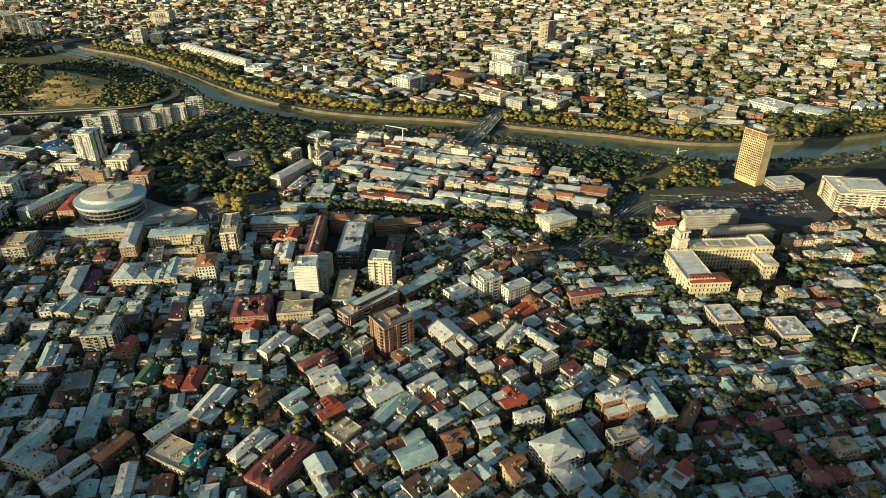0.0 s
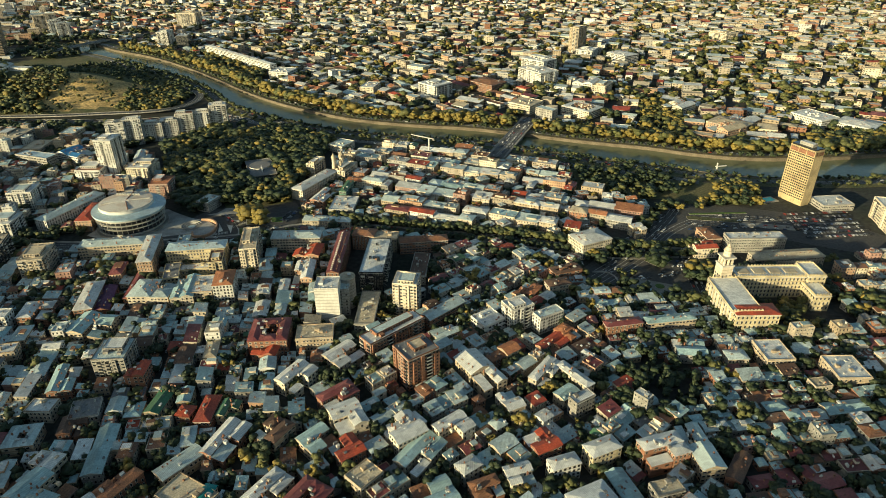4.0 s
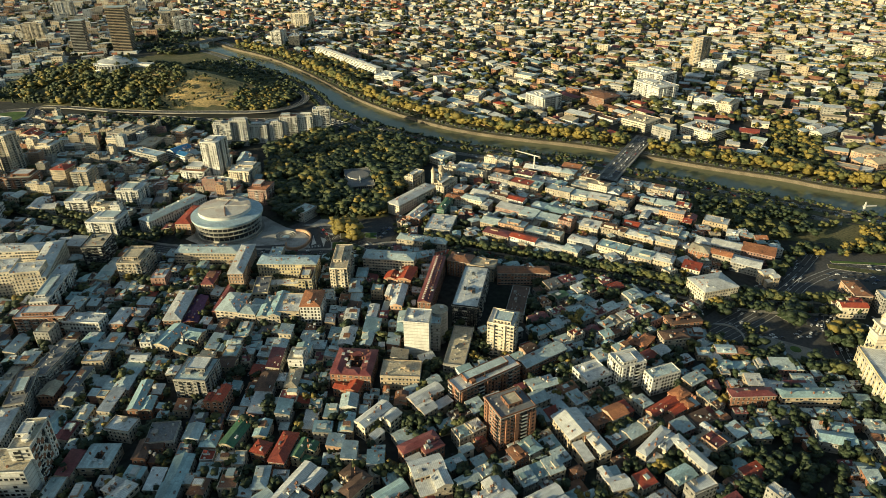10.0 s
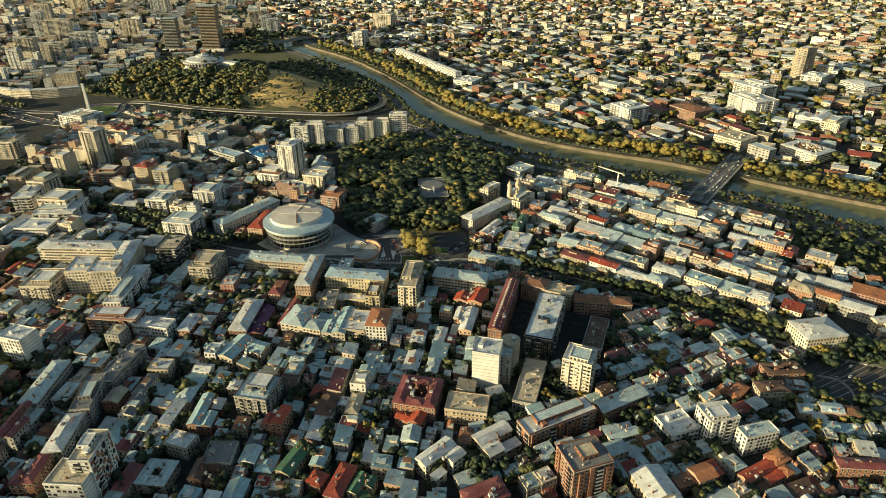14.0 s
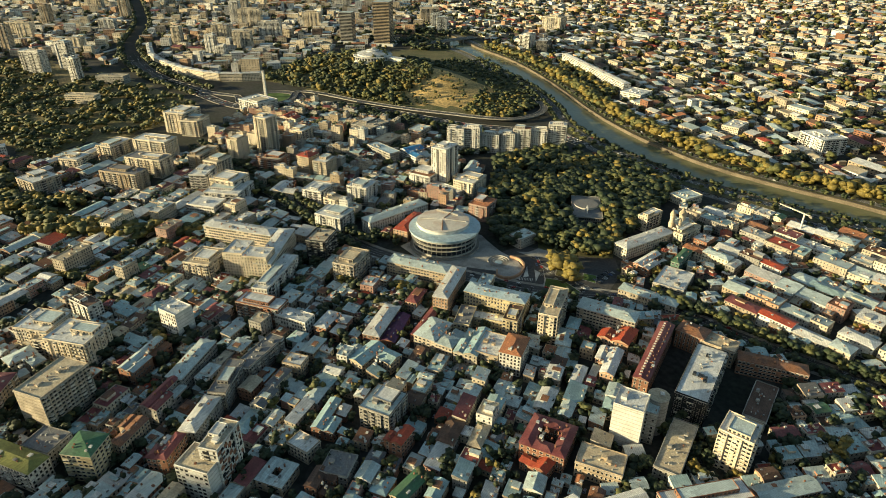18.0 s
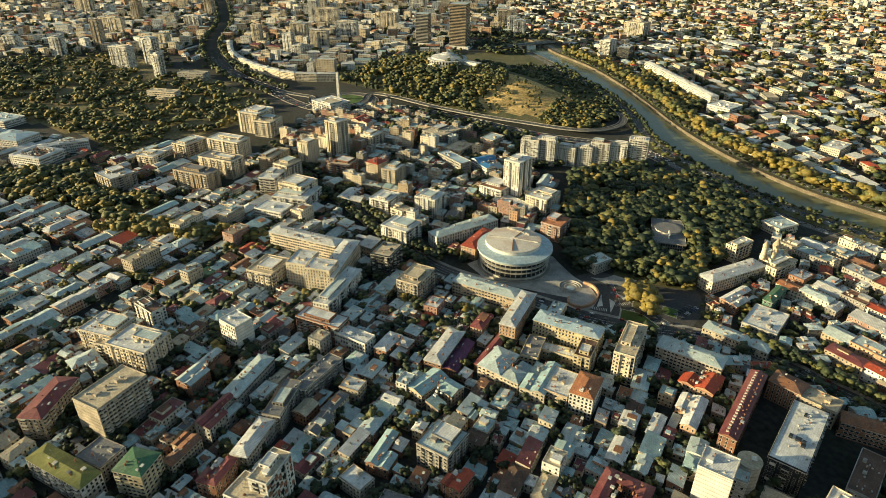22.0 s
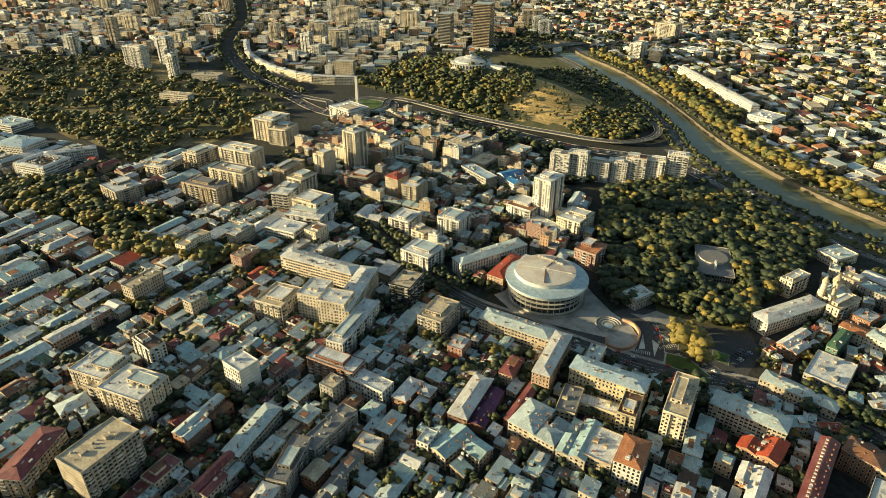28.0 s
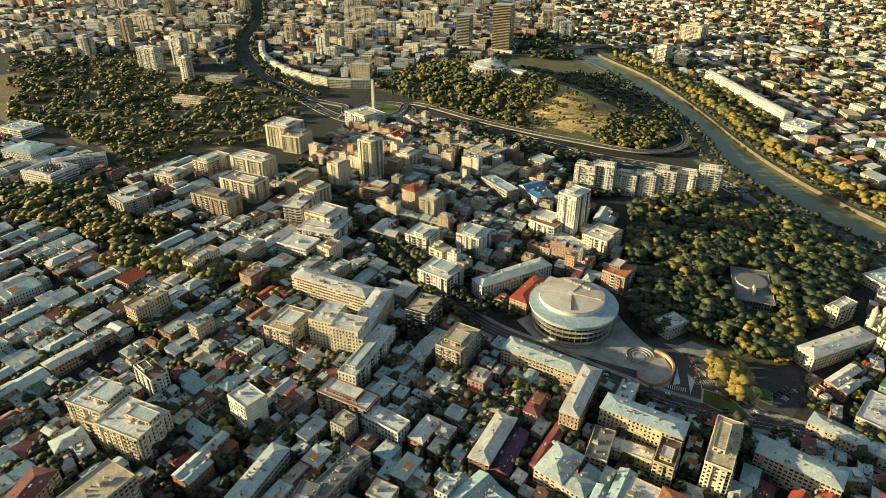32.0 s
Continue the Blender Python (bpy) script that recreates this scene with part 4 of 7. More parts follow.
    body = walls.make(name, at=pose(x, y, z, 0, 0, rot))
    top.make("roof", body)
    tagged(glass.make("glazing", body), kind="stuff")
    if grand:
        for shp, part_name in ((tiers, "loggia_front"), (bays, "bay_front"), (pent, "penthouse")):
            if shp.v:
                tagged(shp.make(part_name, body), kind="" if shp is pent else "stuff")
    if h > 9 and not court and not compound:
        for part_name, zz, out in (("cornice", h - 0.35, 0.35), ("string_course", 3.6, 0.15)):
            trim = Shape()
            trim.box(0, 0, 0, w + 2 * out, d + 2 * out, zz - 0.22, zz, W if zz < h - 1 else FRAME)
            trim.make(part_name, body)
    near = math.hypot(x, y) < 800
    if kind == "flat" and not court:
        roof_clutter(body, w - 1.5, d - 1.5, h + 0.05, rng, W, near)
    elif kind != "flat":
        for _ in range(max(1, int(w * d / 110))):
            unit_part(rng.choice(["skylight", "dormer"]), rng.choice([FRAME, W, ROOFS["pale"], ROOFS["dark"]]), body, (w * rng.uniform(-.35, .35), d * rng.uniform(-.35, .35), h), (rng.uniform(1, 3), rng.uniform(1, 3), rng.uniform(1.2, 2.4)))
            unit_part("chimney", WALLS["brick"], body, (w * rng.uniform(-.4, .4), d * rng.uniform(-.3, .3), h - 0.3), (0.9, 0.9, rng.uniform(2.2, 3.6)))
    if balconies and near:
        balcony_rows(body, w, d, h, W, storey, [k_ for k_ in ("fl" if rng.random() < .5 else "flr") if k_ not in blank], rng)
    if checker:
        for j in range(int(h / 3.2)):
            for i in range(int(w / 3.6)):
                if (i + j) % 2 == 0:
                    unit_part("facade_panel", rng.choice([WALLS["brick"], WALLS["dark"], WALLS["brick"]]), body, (-w / 2 + 2.2 + i * 3.6, -d / 2 - 0.12, 1 + j * 3.2), (3.2, 0.5, 2.9))
    shape = {"flat": "flat", "hip": "hipped", "gable": "gabled"}[kind]
    words = f"{WALL_WORD[wall]} {'tower' if h >= 26 else 'building' if h >= 15 else 'house'} with a {'' if balconies else shape + ' '}{ROOF_WORD[roof]} roof" + (" and balconies" if balconies else "") + (" round a court" if court else "")
    tagged(body, words, "building" if h >= 15 else "house", kind="thing")
    claim_rect(x, y, rot, w, d, 1.5)
    return body


def government_seat():
    """Long stone wings round a court, a red-roofed front block and a battlemented parapet."""
    base = new("government_building")
    base.matrix_basis = pose(241.9, 523.2, 0, 0, 0, 3)
    wall, red = WALLS["yellow"], ROOFS["red"]
    for a, b, w, d, h, kind in ((-4, 6, 27, 56, 22, "flat"), (4, -17, 38, 17, 21, "hip"), (48, 43, 78, 20, 23, "flat"), (80, 22, 15, 26, 17, "flat"), (84, 43, 17, 25, 25, "flat")):
        s = Shape()
        s.box(0, 0, 0, w, d, -3, h, wall, off=(a, b))
        s.make("wing", base)
        s = Shape()
        s.windows(0, 0, 0, w, d, 1, h - 1, GLASS, 4.2, 3.4, 1.4, 2.5, off=(a, b), trim=FRAME)
        tagged(s.make("glazing", base), kind="stuff")
        s = Shape()
        if kind == "hip":
            s.hip(0, 0, 0, w, d, h + 0.2, 2.4, red, 0.6, off=(a, b))
        else:
            s.flat(0, 0, 0, w, d, h, ROOFS["pale"], wall, 1.0, off=(a, b))
        s.make("roof", base)
        s = Shape()
        s.box(0, 0, 0, w + 0.9, d + 0.9, h - 1.4, h - 0.7, FRAME, off=(a, b))
        s.make("cornice", base)
        if kind == "flat":
            for e in (-1, 1):
                for k in range(int(w / 3)):
                    unit_part("merlon", wall, base, (a - w / 2 + 1.5 + k * 3, b + e * (d / 2 - 0.25), h + 1.0), (1.3, 0.5, 1.2))
    for k in range(9):
        unit_part("pilaster", FRAME, base, (-18.0, -20 + 5.5 * k, 0), (0.8, 1.2, 20.5))
    for k in range(4):
        unit_part("roof_monitor", ROOFS["tan"], base, (19 + 15 * k, 43, 23.1), (11, 9, 1.0))
    tagged(base, "cream stone government building with wings, red front roof and battlemented parapet", "government building", kind="thing")
    claim_rect(241.9 + 40, 523.2 + 20, 3, 120, 86, 0)


block(-282.6, 605.4, 99.6, 18.0, 58.9, 22, "yellow", "sky", "hip")
block(-255.3, 585.0, 102.5, 25.6, 13.4, 21, "yellow", "brown", "flat")
block(-296.4, 570.6, 106.6, 30.5, 14.7, 12, "yellow", "dark", "flat")
block(-279.0, 581.9, 104.4, 11.1, 30.7, 10, "yellow", "pale", "flat")
block(-329.8, 598.6, 103.7, 59.3, 14.4, 22, "peach", "pale", "hip")
block(-377.6, 617.8, 99.6, 18.0, 66.7, 18, "tan", "grey", "hip")
block(-233.5, 544.2, 100.6, 27.5, 18.1, 21, "white", "orange", "hip")
block(-253.6, 542.1, 98.1, 30.4, 21.4, 15, "tan", "pale", "flat")
block(-299.2, 535.3, 92.3, 30.5, 37.6, 14, "stone", "grey", "hip")
block(-270.0, 538.9, 100.5, 38.9, 20.7, 14, "stone", "blue", "hip")
block(-228.7, 611.4, 101.4, 48.3, 16.9, 28, "cream", "tan", "flat", balconies=True)
block(-186.4, 636.4, 93.6, 18.0, 52.1, 20, "stone", "grey", "hip")
block(-170.3, 618.1, 88.7, 25.8, 27.4, 12, "peach", "red", "hip")
long_wing = block(-134.4, 600.2, 91.8, 85.0, 11.8, 20, "brick", "maroon", "gable")
for k in range(22):
    unit_part("dormer", FRAME, long_wing, (-39 + 3.7 * k, 1.6, 21.0), (1.3, 1.8, 1.5))
for k in range(14):
    unit_part("chimney", WALLS["brick"], long_wing, (-38 + 5.8 * k, -3.4, 20.4), (0.8, 0.8, 2.2))
claim_rect(-92.0, 600.0, 91, 98, 100, 0)
block(-114.8, 648.6, 82.2, 17.5, 23.9, 18, "brick", "rust", "hip")
block(-92.2, 645.7, 85.0, 17.4, 27.9, 16, "tan", "tan", "flat")
block(-50.7, 642.5, 100.0, 13.5, 51.7, 14, "brick", "rust", "hip")
slab = block(-94.8, 587.0, 89.6, 69.6, 23.1, 24, "dark", "pale", "flat", plain=True, balconies=True)
for u, v, r in ((22, 5, 2.4), (27, -3, 2.3), (17, 6, 1.5), (20, -1, 1.3), (16, -2, 1.6)):
    dish = Shape()
    dish.round(u, v, 0.25, 0.25, 24.0, 25.6, METAL, 8)
    dish.round(u, v, 0.4, r, 25.6, 26.2, WALLS["white"], 20, cap=False)
    dish.round(u, v, r, 0.3, 26.2, 25.9, WALLS["white"], 20)
    dish.make("satellite_dish", slab)
block(-51.3, 594.2, 87.0, 46.0, 16.3, 10, "grey", "brown", "flat")
block(-127.9, 513.7, 94.2, 20.3, 20.9, 36, "white", "pale", "flat", plain=True, blank="lf")
block(-115.6, 527.9, 95.1, 24.9, 9.3, 28, "grey", "grey", "flat")
block(-58.7, 530.4, 83.9, 22.1, 22.4, 32, "cream", "pale", "flat", balconies=True)
block(-93.2, 513.3, 90.5, 53.3, 17.1, 11, "grey", "tan", "flat")
block(-170.3, 471.8, 95.6, 32.3, 31.9, 15, "brick", "maroon", "hip", court=True)
block(-169.1, 453.2, 84.6, 15.7, 20.4, 9, "brick", "red", "hip")
block(-132.3, 472.5, 97.8, 19.9, 31.0, 13, "tan", "tan", "flat")
block(-165.5, 577.0, 95.2, 35.7, 19.2, 12, "peach", "pale", "hip")
block(-585.3, 570.0, 105.0, 18.0, 85.0, 24, "cream", "pale", "hip")
block(-521.8, 559.1, 116.5, 79.0, 17.9, 24, "cream", "pale", "hip")
block(-542.8, 529.6, 113.1, 30.0, 21.5, 30, "cream", "pale", "flat", plain=True)
block(-515.4, 530.7, 113.4, 22.0, 26.2, 31, "cream", "pale", "flat", plain=True)
block(-569.4, 507.2, 108.4, 34.2, 29.0, 22, "cream", "tan", "flat", balconies=True)
block(-496.3, 311.6, 102.0, 42.0, 26.0, 34, "stone", "tan", "flat", balconies=True, plain=True, blank="lr")
block(-592.0, 354.0, 110.0, 30.0, 34.0, 24, "cream", "pale", "flat", balconies=True)
block(-571.0, 345.0, 110.0, 12.0, 20.0, 20, "cream", "tan", "flat")
block(-549.4, 359.2, 108.5, 30.0, 40.0, 25, "cream", "pale", "flat", balconies=True)
block(-597.3, 394.8, 91.6, 14.0, 28.3, 20, "white", "brown", "flat")
block(-506.1, 424.3, 92.1, 18.1, 21.7, 28, "white", "pale", "flat", plain=True, blank="fb")
block(-489.2, 379.0, 104.0, 44.0, 15.0, 14, "brick", "grey", "gable")
block(-433.3, 355.7, 104.7, 34.0, 14.0, 16, "grey", "maroon", "gable")
block(-449.2, 394.0, 109.1, 50.0, 14.0, 16, "grey", "grey", "hip")
block(-386.3, 323.0, 110.7, 24.0, 15.0, 16, "brick", "maroon", "hip")
block(-392.7, 356.4, 111.9, 37.0, 13.0, 15, "grey", "pale", "hip")
block(-406.9, 393.9, 116.6, 40.0, 14.0, 17, "concrete", "dark", "flat", balconies=True)
block(-410.3, 431.2, 97.5, 45.0, 14.0, 16, "concrete", "dark", "flat", balconies=True)
block(-342.8, 335.8, 107.8, 26.9, 13.4, 38, "white", "tan", "flat", checker=True)
block(-345.8, 321.6, 104.1, 20.5, 24.6, 28, "white", "tan", "flat", plain=True, blank="fb")
block(-465.9, 260.7, 101.3, 15.5, 54.9, 18, "white", "olive", "hip", balconies=True)
block(-424.7, 290.7, 114.7, 20.4, 21.2, 24, "yellow", "green", "hip", balconies=True)
block(-424.5, 317.9, 104.6, 27.8, 15.7, 14, "tan", "rust", "gable")
block(-539.4, 283.0, 124.2, 45.1, 18.4, 20, "tan", "maroon", "hip", balconies=True)
block(-462.9, 283.1, 104.5, 20.3, 23.6, 14, "grey", "dark", "flat")
block(-459.5, 480.6, 103.5, 18.0, 44.8, 20, "brick", "pale", "flat", balconies=True)
block(-422.9, 484.2, 97.7, 14.6, 33.0, 16, "white", "pale", "flat")
block(-488.9, 527.3, 108.6, 68.9, 16.0, 19, "white", "pale", "flat")
block(-492.6, 598.8, 106.7, 30.0, 22.0, 27, "dark", "tan", "flat", balconies=True)
block(-440.9, 586.0, 101.7, 36.1, 23.5, 22, "stone", "tan", "flat", balconies=True)
block(-379.2, 439.6, 105.6, 13.4, 16.7, 14, "tan", "pale", "flat")
block(-285.3, 434.2, 96.0, 27.2, 25.1, 20, "concrete", "grey", "flat")
block(-259.2, 417.1, 94.0, 17.7, 14.5, 15, "brick", "red", "hip")
block(-568.5, 322.6, 85.8, 21.7, 29.3, 13, "stone", "grey", "hip")
block(-328.6, 479.2, 87.0, 30.0, 32.6, 12, "tan", "blue", "hip")
block(-391.1, 499.7, 100.6, 25.8, 24.9, 12, "brick", "pale", "hip")
block(-356.2, 525.7, 103.7, 49.8, 15.9, 11, "brick", "pale", "hip")
block(-342.2, 526.7, 106.6, 42.8, 13.0, 7, "brick", "purple", "gable")
block(-324.2, 548.6, 98.9, 48.0, 8.5, 8, "brick", "maroon", "gable")
block(-313.1, 378.5, 90.3, 13.6, 19.0, 11, "stone", "pale", "flat")
block(-310.9, 350.7, 101.6, 20.8, 20.2, 9, "tan", "grey", "hip", court=True)
block(-315.2, 410.3, 105.3, 32.4, 17.3, 10, "brick", "blue", "hip")
block(-280.5, 377.5, 107.5, 19.5, 19.7, 10, "grey", "dark", "flat")
block(-281.7, 362.3, 104.1, 17.2, 17.0, 9, "brick", "brown", "hip")
block(-938.3, 535.5, 91.5, 36.2, 40.2, 20, "stone", "pale", "flat", balconies=True)
block(-853.4, 605.2, 105.8, 25.2, 58.0, 24, "tan", "dark", "flat", balconies=True)
block(-866.6, 653.8, 105.9, 27.9, 58.0, 26, "cream", "dark", "flat")
block(-918.6, 702.7, 104.7, 29.4, 58.0, 29, "cream", "pale", "flat")
block(-823.1, 713.5, 104.0, 46.0, 20.6, 24, "tan", "tan", "flat")
block(-782.0, 800.0, 94.7, 24.0, 24.0, 60, "cream", "pale", "flat", balconies=True)
block(-812.0, 812.0, 94.7, 26.0, 28.0, 26, "cream", "tan", "flat", balconies=True)
block(-797.4, 756.0, 96.0, 24.0, 19.5, 36, "cream", "tan", "flat", balconies=True)
block(-727.7, 759.5, 103.1, 30.1, 33.7, 20, "brick", "tan", "flat", balconies=True)
block(-975.8, 962.4, 84.5, 44.7, 58.0, 20, "white", "pale", "flat")
block(-994.8, 811.4, 104.5, 46.0, 39.9, 34, "cream", "pale", "flat", balconies=True)
block(-960.5, 808.2, 111.0, 38.6, 31.7, 26, "cream", "tan", "flat", balconies=True)
block(-698.7, 651.1, 112.4, 46.0, 46.6, 18, "white", "pale", "flat", balconies=True)
block(-709.9, 663.0, 101.1, 33.7, 37.2, 26, "cream", "pale", "flat", balconies=True)
block(-765.1, 690.9, 99.6, 30.1, 24.1, 31, "cream", "tan", "flat", balconies=True)
block(-756.7, 658.8, 116.2, 36.1, 22.9, 26, "white", "pale", "flat", balconies=True)
block(-688.9, 606.5, 106.0, 26.8, 38.8, 16, "white", "pale", "flat")
block(-672.8, 771.8, 93.2, 22.5, 21.1, 30, "tan", "red", "hip", balconies=True)
block(-640.6, 770.6, 100.4, 28.0, 21.5, 30, "stone", "pale", "flat", balconies=True)
block(-780.6, 871.0, 96.8, 29.2, 24.2, 22, "cream", "pale", "flat")
block(-1112.6, 505.3, 109.3, 46.0, 58.0, 18, "white", "pale", "hip", court=True)
block(-1133.3, 550.7, 65.9, 70.0, 16.0, 16, "white", "pale", "hip")
block(-1224.9, 515.3, 112.8, 44.0, 56.7, 18, "white", "sky", "hip")
block(-1366.9, 549.3, 106.7, 40.3, 58.0, 12, "white", "grey", "flat")
block(-979.2, 610.6, 110.0, 29.8, 30.6, 17, "cream", "pale", "flat", balconies=True)
block(-979.9, 673.4, 101.8, 43.4, 28.3, 20, "cream", "pale", "flat")
block(-705.0, 714.4, 96.0, 18.9, 26.7, 12, "stone", "grey", "hip")
block(-644.8, 699.9, 107.6, 31.7, 33.4, 12, "stone", "pale", "hip")
block(-599.0, 708.7, 101.1, 29.9, 27.4, 20, "white", "pale", "flat")
block(-559.2, 694.5, 89.7, 16.5, 18.7, 20, "cream", "tan", "flat")
block(-550.5, 740.3, 98.4, 29.0, 28.7, 24, "white", "pale", "flat", balconies=True)
block(-527.5, 659.8, 97.0, 30.0, 35.0, 22, "white", "pale", "flat", balconies=True)
block(-891.1, 837.7, 104.6, 26.8, 30.9, 14, "tan", "rust", "flat")
block(-862.4, 935.0, 100.2, 31.2, 31.8, 14, "cream", "red", "hip")
block(-491.9, 846.8, 89.5, 30.6, 23.5, 54, "white", "pale", "flat", balconies=True)
block(-474.7, 815.1, 81.5, 23.9, 51.3, 8, "white", "pale", "flat")
block(-513.0, 832.1, 92.1, 35.3, 33.7, 18, "white", "rust", "flat", balconies=True)
block(-448.1, 840.0, 91.3, 37.2, 29.9, 20, "cream", "pale", "flat", balconies=True)
block(-476.2, 901.0, 105.4, 37.8, 22.7, 10, "white", "grey", "hip")
block(-576.8, 901.3, 68.8, 31.2, 42.6, 14, "white", "azure", "hip")
block(-622.5, 880.6, 73.6, 18.9, 58.0, 16, "grey", "sky", "flat")
block(-704.7, 953.6, 88.0, 46.0, 44.4, 22, "concrete", "tan", "flat", balconies=True)
block(-632.9, 993.0, 91.1, 32.9, 24.6, 15, "tan", "grey", "flat")
block(-649.2, 927.0, 94.9, 41.8, 29.1, 14, "tan", "tan", "flat")
block(-396.0, 781.4, 93.3, 28.0, 24.3, 20, "pink", "orange", "flat", balconies=True)
block(-475.8, 710.2, 71.7, 85.0, 18.0, 16, "white", "grey", "hip")
block(-446.0, 699.2, 97.1, 50.7, 18.0, 14, "peach", "red", "hip")
block(-322.7, 743.1, 71.8, 24.3, 17.9, 12, "grey", "grey", "flat")
block(-214.5, 862.5, 72.8, 30.7, 12.6, 18, "cream", "pale", "flat")
block(-203.1, 804.4, 64.6, 75.2, 18.0, 14, "cream", "pale", "hip")
block(-167.5, 845.1, 71.9, 37.4, 11.5, 17, "cream", "tan", "flat")
block(-195.9, 960.1, 63.3, 32.3, 25.6, 10, "cream", "grey", "flat")
block(-184.3, 765.1, 74.3, 37.7, 18.0, 10, "brick", "pale", "hip")
block(-157.5, 781.9, 82.9, 36.1, 8.8, 15, "mint", "green", "hip")
block(-154.0, 740.6, 88.1, 40.0, 30.0, 10, "grey", "pale", "flat")
block(-166.4, 698.5, 86.3, 14.3, 56.1, 9, "stone", "grey", "hip")
block(-537.0, 1531.7, 46.8, 16.0, 300.0, 23, "white", "pale", "hip")
block(-401.4, 1408.0, 77.3, 46.0, 44.2, 16, "white", "pale", "flat")
block(-798.9, 1742.6, 93.7, 46.0, 28.7, 38, "white", "pale", "flat")
block(-738.3, 1714.0, 99.9, 46.0, 28.4, 34, "dark", "pale", "flat")
block(-842.1, 2016.7, 90.1, 46.0, 58.0, 44, "cream", "tan", "flat")
block(-579.7, 2048.7, 75.2, 46.0, 58.0, 14, "white", "pale", "hip")
block(-713.6, 1884.7, 83.9, 46.0, 58.0, 12, "white", "pale", "flat")
block(-310.6, 1245.1, 75.3, 33.4, 23.4, 10, "stone", "pale", "flat")
block(141.2, 1369.8, 36.5, 48.0, 70.0, 30, "white", "pale", "flat")
block(147.3, 1423.5, 45.2, 46.0, 58.0, 40, "white", "pale", "flat")
block(-66.7, 1268.3, 45.3, 46.0, 47.3, 26, "white", "pale", "flat")
block(37.1, 1314.6, 47.3, 46.0, 58.0, 18, "brick", "rust", "hip")
block(269.0, 1693.6, 56.9, 46.0, 24.8, 60, "tan", "tan", "flat")
block(284.6, 1627.7, 61.3, 46.0, 40.3, 20, "white", "pale", "flat")
block(361.4, 1589.7, 35.7, 46.0, 58.0, 18, "white", "pale", "hip")
block(199.2, 1154.1, 47.6, 46.0, 58.0, 14, "cream", "pale", "hip", court=True)
block(100.7, 1175.4, 53.1, 46.0, 46.3, 16, "cream", "tan", "flat")
block(236.0, 1331.4, 61.3, 46.0, 46.3, 16, "white", "pale", "hip")
block(260.7, 1300.9, 61.2, 46.0, 27.4, 18, "cream", "tan", "flat")
block(683.3, 1840.8, 30.7, 46.0, 58.0, 24, "cream", "tan", "flat")
block(412.8, 1043.0, 33.0, 46.0, 39.5, 16, "peach", "tan", "hip")
block(456.9, 1094.8, 43.0, 45.0, 44.6, 12, "cream", "pale", "hip")
block(375.1, 1175.5, 42.4, 46.0, 39.9, 14, "cream", "pale", "hip")
block(-197.9, 1296.4, 78.9, 46.0, 28.3, 14, "cream", "pale", "flat")
block(636.1, 1071.7, 44.0, 46.0, 58.0, 14, "white", "pale", "hip")
block(739.0, 1093.6, 47.4, 46.0, 29.9, 14, "white", "pale", "hip")
block(581.6, 1106.5, 29.2, 46.0, 58.0, 16, "white", "pale", "flat")
block(425.7, 1065.5, 43.6, 46.0, 58.0, 15, "peach", "tan", "hip")
block(446.4, 770.2, 8.1, 40.0, 28.1, 8, "grey", "pale", "flat")
block(507.1, 714.4, -8.6, 64.0, 55.0, 24, "cream", "pale", "flat")
government_seat()
block(306.0, 655.0, 4.0, 62.0, 15.0, 17, "grey", "pale", "flat", plain=True)
block(326.0, 622.0, 8.0, 74.0, 17.0, 13, "stone", "tan", "hip", plain=True)
block(262.0, 668.0, 8.0, 16.0, 28.0, 13, "peach", "rust", "hip", plain=True)
block(248.2, 643.0, 7.9, 23.8, 19.3, 12, "cream", "red", "hip")
block(128.0, 645.5, 27.3, 36.9, 27.1, 18, "cream", "pale", "hip")
block(188.1, 683.2, 26.2, 13.6, 15.3, 12, "tan", "pale", "hip")
block(-24.8, 511.2, 45.3, 42.9, 12.3, 13, "brick", "grey", "gable")
block(-66.4, 474.2, 44.1, 57.3, 15.9, 18, "brick", "pale", "flat")
block(-43.1, 431.9, 36.8, 28.0, 23.2, 30, "brick", "dark", "flat")
block(15.1, 498.2, 37.1, 22.9, 20.1, 13, "white", "pale", "flat")
block(41.0, 505.4, 29.1, 23.0, 17.3, 24, "white", "pale", "flat")
block(67.9, 502.9, 32.4, 25.8, 11.0, 17, "white", "grey", "flat")
block(68.8, 469.7, 45.9, 27.8, 15.2, 9, "peach", "red", "hip")
block(82.8, 484.6, 44.2, 13.7, 19.1, 10, "brick", "orange", "hip")
block(132.3, 496.3, 13.1, 33.5, 9.0, 12, "brick", "maroon", "hip")
block(174.5, 503.7, 11.3, 44.8, 9.8, 12, "tan", "blue", "hip")
block(58.8, 430.2, 55.7, 32.7, 13.8, 12, "stone", "pale", "hip")
block(80.3, 425.8, 37.5, 8.4, 33.5, 12, "stone", "pale", "hip")
block(80.8, 395.8, 34.5, 18.2, 9.0, 16, "concrete", "pale", "flat")
block(7.0, 430.6, 34.5, 21.2, 43.1, 12, "tan", "pale", "hip")
block(-22.5, 482.7, 35.8, 24.0, 14.7, 9, "tan", "grey", "gable")
block(-44.7, 366.0, 43.6, 24.2, 13.0, 13, "cream", "pale", "hip")
block(29.0, 396.8, 27.8, 13.9, 19.9, 10, "stone", "pale", "hip")
block(56.4, 553.6, 61.2, 20.6, 17.0, 9, "brick", "orange", "hip")
block(83.8, 559.6, 19.3, 23.3, 12.6, 13, "stone", "brown", "hip")
block(94.8, 587.5, 21.7, 30.2, 14.0, 12, "brick", "brown", "hip", court=True)
